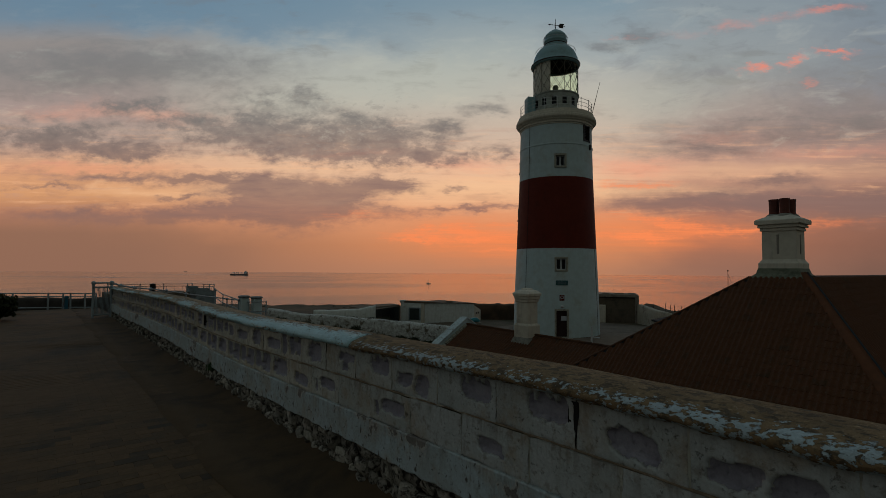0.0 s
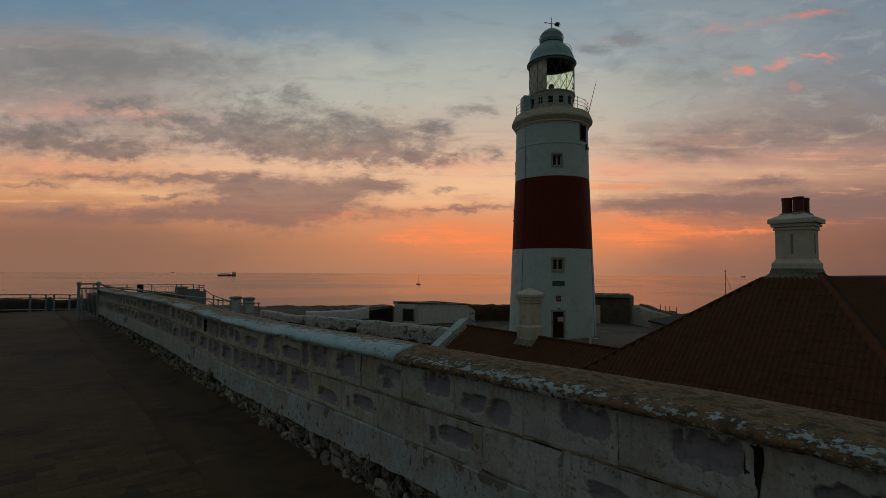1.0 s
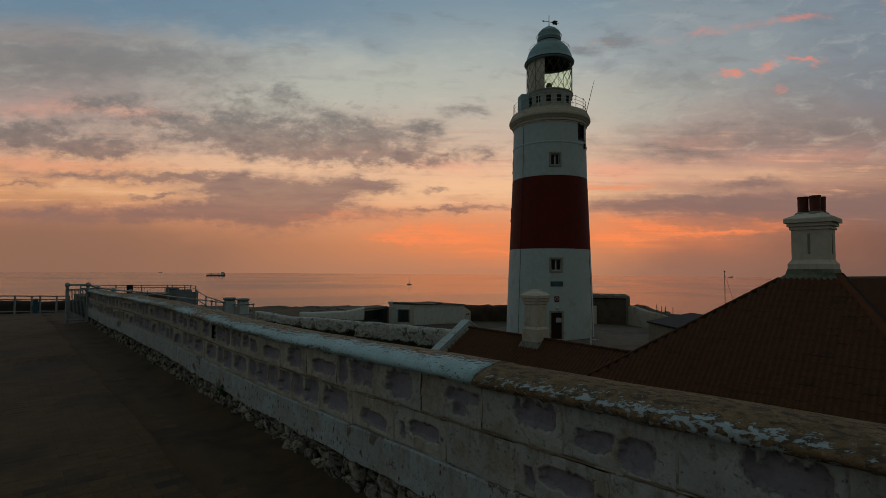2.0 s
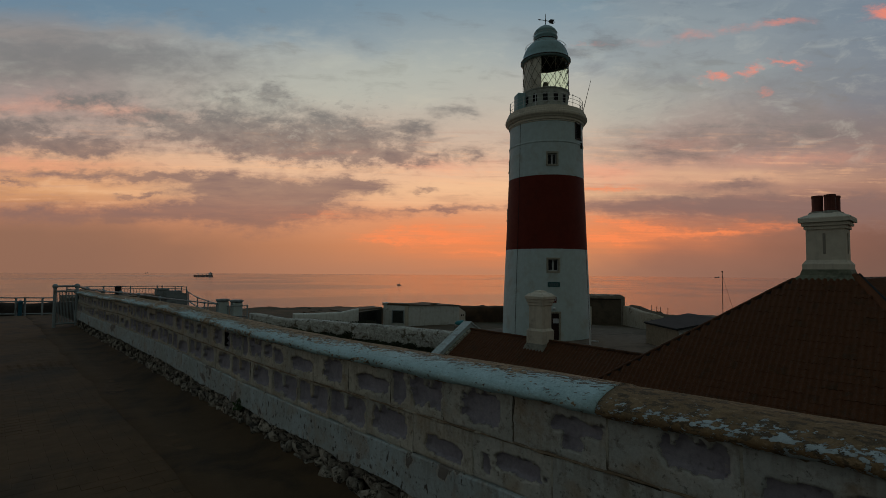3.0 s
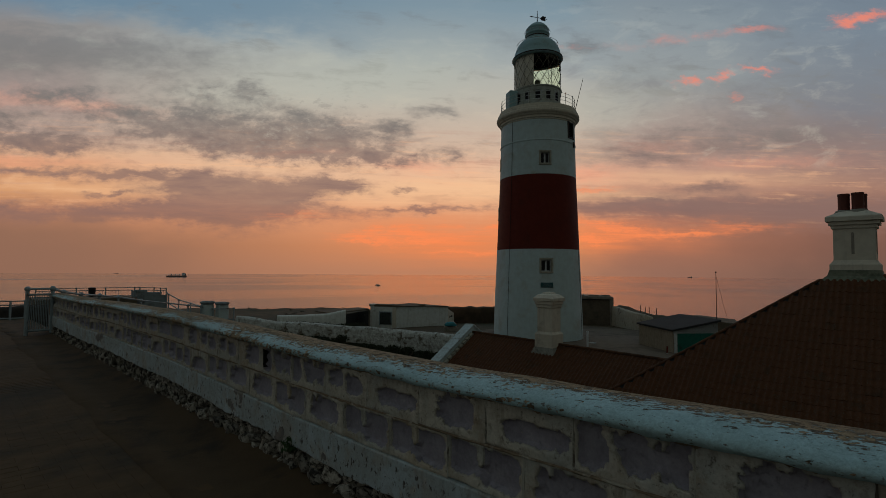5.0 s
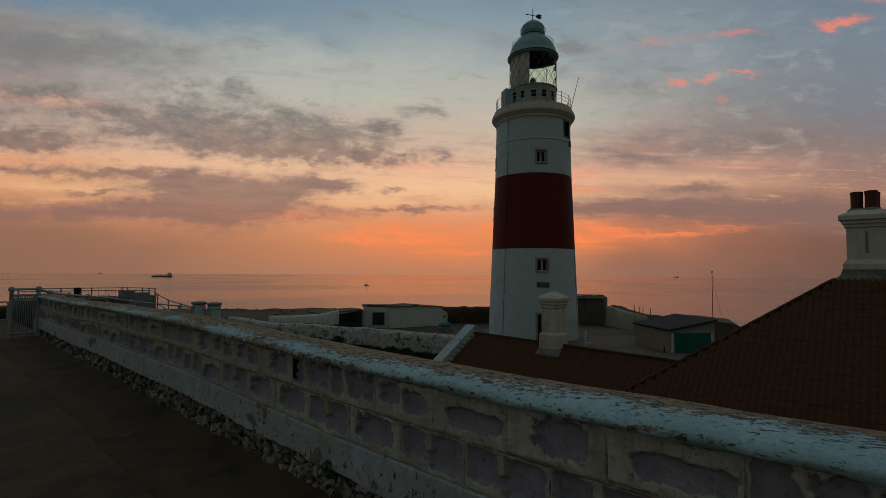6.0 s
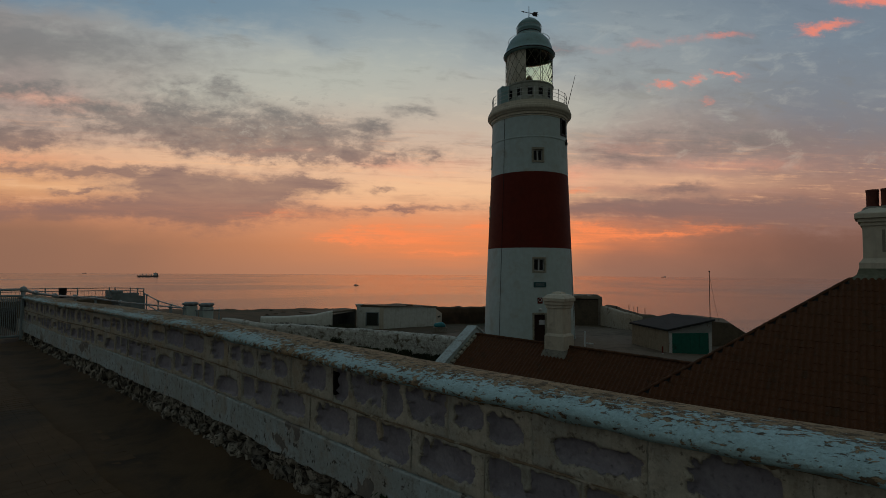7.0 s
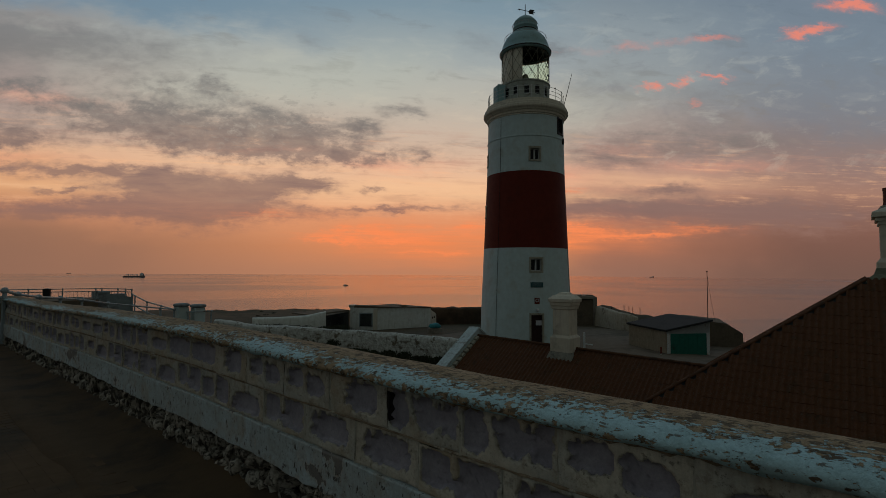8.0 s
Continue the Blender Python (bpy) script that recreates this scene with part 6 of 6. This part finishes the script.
side_wall = part("side_wall", prism(bmesh.new(), [(C2[0] + 0.003, C2[1]), D2, (32.6, 38.0), (31.25, 38.2)], -4.3, lambda x, y: -1.97 - 0.36 * (x - C2[0])), CREAM, bunker, "cream side wall under a falling roof edge")
# uncut holes: dark blocks give the shade inside them
for q in (0.32, 0.62):
    part("vent_hole", boxed(-0.09, 0.09, -0.03, 0.03, -2.78, -2.62, m=pose(C2[0] + q * (D2[0] - C2[0]), C2[1] + q * (D2[1] - C2[1]), 0, 0, 0, math.degrees(math.atan2(D2[1] - C2[1], D2[0] - C2[0])))), DARK, side_wall)
part("roof_upstand", boxed(25.55, 26.05, 36.75, 37.2, -1.60, -1.50, bevel=0.02), BUILDING_WHITE, bunker)
part("roof_vent", boxed(29.3, 29.8, 34.6, 35.0, -1.75, -1.60, bevel=0.02), BROWN_CONCRETE, bunker)
ux, uy = (B[0] - A[0]), (B[1] - A[1])
ul = math.hypot(ux, uy)
ux, uy = ux / ul, uy / ul
ang = math.degrees(math.atan2(uy, ux))
m = pose(A[0], A[1], 0, 0, 0, ang)
win = part("window", boxed(0.87, 1.83, -0.04, 0.03, -3.25, -2.22, m=m), DARK, bunker, "dark shuttered opening")
for size in ((0.79, 0.87, -0.07, 0.03, -3.3, -2.14), (1.83, 1.91, -0.07, 0.03, -3.3, -2.14), (0.87, 1.83, -0.07, 0.03, -2.22, -2.14)):
    part("window_frame", boxed(*size, m=m), PALE_IRON, win)
for i in range(4):
    part("plank", boxed(0.89 + i * 0.235, 1.105 + i * 0.235, -0.055, -0.04, -3.24, -2.24, m=m), SHUTTER, win)
part("pilaster", boxed(1.98, 2.30, -0.06, 0.04, -4.3, -1.8, m=m), CREAM, bunker)
trough = thing("dark_lean_to", "dark open lean-to beside the white building", "shed")
part("back", prism(bmesh.new(), [(21.3, 34.9), (25.5, 37.0), (25.7, 38.0), (21.4, 36.5)], -4.2, -2.02), BROWN_CONCRETE, trough)
part("roof_sheet", prism(bmesh.new(), [(20.6, 35.6), (25.5, 37.05), (25.7, 39.0), (20.8, 38.0)], -2.02, -1.92), BROWN_CONCRETE, trough)
# dark sheet on the solid front, in place of a shaded opening
part("dark_opening", boxed(0.2, 4.4, -0.03, 0.02, -3.6, -2.06, m=pose(21.3, 34.9, 0, 0, 0, math.degrees(math.atan2(2.1, 4.2)))), DARK, trough)
cover = thing("turquoise_boat_cover", "turquoise tarpaulin over a small boat", "boat", pose(28.5, 30.3, -3.0, 0, 0, -45))
bm = bmesh.new()
bmesh.ops.create_uvsphere(bm, u_segments=16, v_segments=8, radius=1.0, matrix=Matrix.Diagonal((0.50, 0.32, 0.30, 1)))
for v in bm.verts:
    v.co.z = max(v.co.z, -0.05) + 0.05 * wob(v.co.x * 3, v.co.y * 3, 0)
part("tarpaulin", bm, TEAL, cover, smooth=True)
part("hull", boxed(-0.55, 0.55, -0.25, 0.25, -0.6, -0.03, bevel=0.1), CONCRETE, cover)

# ---- yard by the tower ----
yv, yf = [], []
nx, ny = 30, 30
for j in range(ny + 1):
    for i in range(nx + 1):
        x, y = 19 + 21.5 * i / nx, 9 + 20 * j / ny
        yv.append((x, y, ground_z(x, y) + 0.05))
yf = [(j * (nx + 1) + i, j * (nx + 1) + i + 1, (j + 1) * (nx + 1) + i + 1, (j + 1) * (nx + 1) + i) for j in range(ny) for i in range(nx)]
tagged(sheet_mesh("yard", yv, yf, YARD, smooth=True), "pale worn concrete yard round the lighthouse", "yard", kind="structure")

block_house = thing("concrete_block_house", "square brown concrete block house with a jutting roof slab", "building")
bx = pose(41.35, 26.3, 0, 0, 0, math.degrees(math.atan2(23.48 - 26.3, 43.02 - 41.35)))
part("building_wall", boxed(-0.6, 2.95, 0.0, 3.0, -4.4, -1.25, m=bx), BROWN_CONCRETE, block_house)
part("pale_wing", boxed(-1.6, 0.35, -0.5, 1.5, -4.4, -1.9, m=bx, bevel=0.05), CREAM, block_house, "cream rendered side wing")
part("end_pier", boxed(2.95, 3.28, -0.12, 3.0, -4.4, -0.95, m=bx, bevel=0.03), CONCRETE, block_house)
# solid dark strip painted as the shade under the slab
part("dark_gap", boxed(-0.5, 2.95, 0.05, 2.9, -1.25, -1.14, m=bx), IRON, block_house)
part("roof_slab", boxed(-0.7, 3.1, -0.25, 3.2, -1.14, -0.86, m=bx, bevel=0.03), CONCRETE, block_house)
for x, w in ((0.0, 0.7), (1.1, 0.9), (2.3, 0.7)):
    part("roof_ridge", boxed(x, x + w, 0.2, 1.2, -0.86, -0.78, m=bx, bevel=0.02), CONCRETE, block_house)

STAINED = surface("rain_stained_cream_render", (0.46, 0.42, 0.33), (0.38, 0.34, 0.26), (0.15, 0.11, 0.08), 5, 0.7, (0.54, 0.66), 0.9, 0.5, 20, 0.01, streak=0.35)
rubble_wall("wall_yard", "stained cream yard wall running to a mound", [(43.0, 23.4, -1.75), (42.0, 22.1, -1.85), (41.2, 20.9, -2.0), (40.9, 19.9, -2.12), (41.2, 19.2, -2.35)], 0.5, -4.4, STAINED, 0.05)
bm = bmesh.new()
mv = []
for j in range(15):
    row = []
    for i in range(21):
        u, v = i / 20, j / 14
        y = 24.2 - 6.8 * u
        x = float(np.interp(y, [17.4, 19.0, 21.0, 23.4, 24.2], [41.9, 41.6, 41.7, 43.5, 44.0])) + 6.5 * v
        z = -4.2 + 2.35 * math.sin(math.pi * min(v * 1.1 + 0.18, 1)) ** 0.6 * (1 - 0.34 * u) + 0.16 * wob(x, y, 0, 0.8)
        row.append(bm.verts.new((x, y, z)))
    mv.append(row)
for a, b in zip(mv, mv[1:]):
    for i in range(20):
        bm.faces.new((a[i], a[i + 1], b[i + 1], b[i]))
tagged(part("ground_mound", bm, EARTH, None, "", True), "brown earth mound behind the yard wall", "mound", kind="structure")
for x, y, z, h in ((43.2, 22.2, -1.9, 0.16), (43.5, 21.2, -1.9, 0.32), (43.6, 20.8, -1.95, 0.24), (43.7, 20.5, -1.98, 0.26), (43.9, 19.95, -2.0, 0.22)):
    fp = tagged(part("fence_post", tube(bmesh.new(), [(x, y, z - 0.4), (x, y, z + h)], 0.03, 6), IRON, None), "short rusty fence post on the mound", "post", "posts on the mound")

# shed with a green door
DULL_RENDER = surface("dull_tan_render", (0.36, 0.30, 0.22), (0.29, 0.24, 0.175), (0.16, 0.125, 0.09), 5, 1.2, (0.52, 0.74), 0.88, 0.4, 25, 0.006, streak=0.4)
FL, FR = Vector((30.60, 13.93)), Vector((32.85, 12.08))
sw = (FR - FL).length
shed = thing("garage_shed", "cream garage with a green door and sloping dark roof", "shed", pose(FL.x, FL.y, 0, 0, 0, math.degrees(math.atan2(FR.y - FL.y, FR.x - FL.x))))
SD = 4.0


def shed_top(x):
    return -2.06 + 0.54 * x / sw


bm = bmesh.new()
pts = [(0, 0), (sw, 0), (sw, SD), (0, SD)]
prism(bm, pts, -4.2, lambda x, y: shed_top(x) - 0.08)
part("building_wall", bm, DULL_RENDER, shed, "dull stained cream rendered wall")
bm = bmesh.new()
vs = [bm.verts.new((x, y, shed_top(x) + dz)) for dz in (-0.09, 0.02) for x, y in ((-0.12, -0.14), (sw + 0.12, -0.14), (sw + 0.12, SD + 0.1), (-0.12, SD + 0.1))]
for f in ((0, 1, 2, 3), (4, 5, 6, 7), (0, 1, 5, 4), (1, 2, 6, 5), (2, 3, 7, 6), (3, 0, 4, 7)):
    bm.faces.new([vs[i] for i in f])
part("roof", bm, FELT, shed, "dark felt roof")
bm = bmesh.new()
vs = [bm.verts.new(p) for p in ((0.02, -0.02, -2.30), (sw - 0.02, -0.02, -2.30), (sw - 0.02, -0.02, shed_top(sw) - 0.10), (0.02, -0.02, shed_top(0.02) - 0.10))]
bm.faces.new(vs)
bmesh.ops.solidify(bm, geom=bm.faces[:], thickness=0.03)
part("gable_board", bm, WHITE_IRON, shed, "pale boarded gable")
gdoor = part("door", boxed(0.24, sw - 0.28, -0.05, 0.02, -3.95, -2.30), GREEN, shed, "dark green garage door")
for i in range(8):
    x = 0.26 + i * (sw - 0.56) / 8
    part("plank", boxed(x, x + (sw - 0.56) / 8 - 0.012, -0.062, -0.05, -3.93, -2.33), GREEN, gdoor)
for x0, x1 in ((0.06, 0.24), (sw - 0.28, sw - 0.08)):
    part("door_post", boxed(x0, x1, -0.07, 0.02, -4.1, -2.30), WHITE_IRON, shed)

mast = thing("flag_mast", "thin dark mast with a stay rope", "mast", pose(33.5, 12.33, 0))
part("pole", tube(bmesh.new(), [(0, 0, -4.2), (0, 0, 1.36)], [0.03, 0.016], 7), IRON, mast)
part("truck", boxed(-0.035, 0.035, -0.035, 0.035, 1.34, 1.43, bevel=0.01), IRON, mast)
part("stay", tube(bmesh.new(), [(0, 0, 1.2), (2.6, 0.35, -0.52), (5.3, 0.7, -2.1)], 0.008, 4), IRON, mast)
hump = thing("dark_bunker", "dark weathered concrete bunker with a sloping end", "building")
o, s1 = Vector((38.4, 13.6)), Vector((0.32, -0.95))
bm = bmesh.new()
outline = [(-2.2, -4.6), (-2.2, -2.05), (-1.0, -2.0), (0.3, -2.12), (1.35, -2.2), (2.3, -2.85), (2.4, -4.6)]
vs = [[bm.verts.new((o.x + s1.x * a + b * 0.95, o.y + s1.y * a + b * 0.32, z)) for a, z in outline] for b in (0, 4)]
n = len(outline)
bm.faces.new(vs[0])
bm.faces.new(vs[1][::-1])
for i in range(n):
    bm.faces.new((vs[0][i], vs[0][(i + 1) % n], vs[1][(i + 1) % n], vs[1][i]))
part("bunker_body", bm, BROWN_CONCRETE, hump)
for x, y in ((32.6, 11.35), (33.0, 11.15)):
    b_ = thing("bollard", "short white bollard beside the garage", "bollard", pose(x, y, -3.86), group="bollards by the garage")
    part("body", lathe(bmesh.new(), [(0.13, 0), (0.13, 0.28), (0.08, 0.36), (0, 0.38)], 10), WHITE_IRON, b_, smooth=True)
rod = thing("marker_pole", "thin red and white marker pole by the garage", "pole", pose(29.75, 13.96, -3.55))
for i in range(3):
    part("stripe", tube(bmesh.new(), [(0, 0, i * 0.19 - (0.1 if i == 0 else 0)), (0, 0, (i + 1) * 0.19)], 0.045, 7), WHITE_IRON if i == 0 else RED, rod)
pipe = thing("vent_pipe", "white standpipe with a side arm in the yard", "pipe", pose(24.33, 16.14, -3.5))
part("riser", tube(bmesh.new(), [(0, 0, -0.1), (0, 0, 1.65)], 0.055, 8), WHITE_IRON, pipe)
part("arm", tube(bmesh.new(), [(0.0, 0.0, 1.05), (0.2, -0.38, 1.02)], 0.035, 8), WHITE_IRON, pipe)
part("foot", boxed(-0.25, 0.25, -0.25, 0.25, -0.08, 0.04, bevel=0.02), CONCRETE, pipe)

# ---- ships ----


def freighter(x, y, length, heading, label):
    ship = thing("cargo_ship", label, "ship", pose(x, y, SEA_Z, 0, 0, heading))
    L = length
    bm = bmesh.new()
    outline = [(-0.5 * L, -0.055 * L), (0.40 * L, -0.06 * L), (0.5 * L, 0), (0.40 * L, 0.06 * L), (-0.5 * L, 0.055 * L)]
    prism(bm, outline, -0.5, lambda x_, y_: 0.062 * L + (0.02 * L if x_ > 0.39 * L or x_ < -0.3 * L else 0))
    part("hull", bm, SHIP_HULL, ship, "dark hull")
    house_ = part("superstructure", boxed(-0.42 * L, -0.27 * L, -0.05 * L, 0.05 * L, 0.06 * L, 0.215 * L), SHIP_WHITE, ship, "pale superstructure at the stern")
    part("bridge", boxed(-0.41 * L, -0.33 * L, -0.06 * L, 0.06 * L, 0.20 * L, 0.235 * L), SHIP_WHITE, house_)
    part("funnel", boxed(-0.47 * L, -0.43 * L, -0.02 * L, 0.02 * L, 0.08 * L, 0.20 * L), SHIP_HULL, ship)
    part("ship_mast", tube(bmesh.new(), [(-0.37 * L, 0, 0.23 * L), (-0.37 * L, 0, 0.29 * L)], 0.006 * L, 5), SHIP_HULL, ship)
    for c_ in (-0.16, 0.05, 0.24):
        crane = part("deck_crane", tube(bmesh.new(), [(c_ * L, 0, 0.06 * L), (c_ * L, 0, 0.175 * L)], 0.020 * L, 6), SHIP_WHITE, ship)
        part("jib", tube(bmesh.new(), [(c_ * L, 0, 0.165 * L), ((c_ + 0.13) * L, 0, 0.15 * L)], 0.013 * L, 5), SHIP_WHITE, crane)
        part("hatch", boxed((c_ + 0.02) * L, (c_ + 0.15) * L, -0.04 * L, 0.04 * L, 0.06 * L, 0.085 * L), SHIP_HULL, ship)
    return ship


freighter(794, 2612, 88, 173, "dark cargo ship with deck cranes far out on the sea")
freighter(968, 4650, 28, 172, "faint small cargo ship on the horizon")
freighter(4250, 1357, 45, 150, "faint small cargo ship on the western horizon")
yacht = thing("sailing_boat", "small sailing boat with a bare mast under way", "boat", pose(768, 988, SEA_Z, 0, 0, -38))
bm = bmesh.new()
prism(bm, [(-6, -1.6), (2, -1.9), (6.5, 0), (2, 1.9), (-6, 1.6)], -0.3, lambda x_, y_: 1.5 + 0.05 * x_)
part("hull", bm, SHIP_HULL, yacht, "low dark hull")
part("cabin", boxed(-4.0, 2.0, -1.2, 1.2, 1.4, 2.9, bevel=0.2), SHIP_WHITE, yacht)
part("mast", tube(bmesh.new(), [(0.5, 0, 1.5), (0.5, 0, 21)], [0.28, 0.16], 5), SHIP_HULL, yacht)
part("boom", tube(bmesh.new(), [(0.5, 0, 3.6), (-5, 0, 3.4)], 0.25, 5), SHIP_WHITE, yacht)

# ---- scrub ----


def leaf_clump(bm, centre, size, n, r, leaf=0.06):
    """Small leaves spread through an uneven heap."""
    for _ in range(n):
        d = Vector([min(max(r.gauss(0, 0.45), -0.85), 0.85) for _ in range(2)] + [min(abs(r.gauss(0, 0.5)), 0.95)])
        d.x, d.y, d.z = d.x * size[0], d.y * size[1], d.z * size[2]
        p = Vector(centre) + d
        q = Euler((r.uniform(0, 6.3), r.uniform(0, 6.3), r.uniform(0, 6.3))).to_matrix()
        s = leaf * r.uniform(0.6, 1.5)
        bm.faces.new([bm.verts.new(p + q @ Vector(v)) for v in ((-s, 0, 0), (0, -s * 0.45, 0.1 * s), (s, 0, 0), (0, s * 0.45, 0.1 * s))])


def bush(name, label, x, y, z, sx, sy, sz, n, seed, leaf=0.06):
    r = random.Random(seed)
    b_ = thing(name, label, "bush", pose(x, y, z))
    bm = bmesh.new()
    for k in range(6):
        a = r.uniform(0, 6.28)
        tube(bm, [(0, 0, -0.1), (0.25 * sx * math.cos(a), 0.25 * sy * math.sin(a), 0.4 * sz), (0.5 * sx * math.cos(a), 0.5 * sy * math.sin(a), 0.8 * sz)], [0.02, 0.014, 0.006], 4)
    part("stems", bm, BARK, b_)
    bm = bmesh.new()
    for k in range(9):
        c_ = (r.uniform(-0.7, 0.7) * sx, r.uniform(-0.7, 0.7) * sy, r.uniform(0.05, 0.5) * sz)
        leaf_clump(bm, c_, (0.42 * sx, 0.42 * sy, 0.42 * sz), n // 9, r, leaf)
    part("crown", bm, LEAF, b_)
    return b_


bush("bush", "dark leafy bush by the path-end railing", -1.15, 17.2, -0.1, 0.72, 0.7, 0.80, 6000, 1, 0.05)
WEED_LEAF = surface("green_weed_leaf", (0.035, 0.075, 0.022), (0.045, 0.085, 0.03), (0.03, 0.045, 0.02), 30, 9, rough=0.6, bump=0.1)
weed = thing("weed", "small green weed rooted in the wall's rubble foot", "weed", pose(1.575, 6.17, 0.13))
bm = bmesh.new()
leaf_clump(bm, (0, 0, 0.0), (0.05, 0.07, 0.085), 130, random.Random(80), 0.014)
part("leaves", bm, WEED_LEAF, weed)
for i in range(13):
    q = i / 12
    x, y = 9.3 + 6.2 * q - 0.55 + 0.12 * math.sin(i * 2.1), 24.1 - 6.6 * q - 0.50 + 0.12 * math.cos(i * 1.7)
    bush("scrub_bush", "dark low scrub growing at the foot of the boundary wall", x, y, ground_z(x, y) - 0.08, 0.62, 0.55, 0.26 + 0.05 * (i % 3) + (0.16 if i in (5, 9) else 0.0), 2200, 20 + i, 0.045)
for i, (x, y) in enumerate(((13.7, 31.4), (14.8, 31.0), (15.9, 30.4), (17.0, 29.7), (18.0, 28.8))):
    bush("scrub_bush", "dark dense scrub behind the boundary wall", x, y, -2.62 - 0.04 * i, 1.5, 1.1, 0.85, 9000, 60 + i, 0.034)
for i, (x, y) in enumerate(((15.0, 30.5), (17.6, 31.8), (20.0, 32.4))):
    bush("scrub_bush", "dark low scrub on the slope before the white building", x, y, ground_z(x, y) - 0.05, 1.6, 1.1, 0.9, 1800, 40 + i, 0.09)
r = random.Random(5)
bm = bmesh.new()
for _ in range(130):
    s = r.uniform(-1, 1)
    x = 62 + 34 * s + r.uniform(-8, 4)
    y = 100 - x - abs(r.gauss(0, 14)) - 1
    if y < 6 or x < 14 or x > 100 or (20 < x < 46 and 8 < y < 40):
        continue
    leaf_clump(bm, (x, y, ground_z(x, y)), (0.28, 0.28, 0.13), 34, r, 0.07)
tagged(part("ground_tufts", bm, LEAF), "dark dry tufts scattered over the headland", "scrub", kind="stuff")
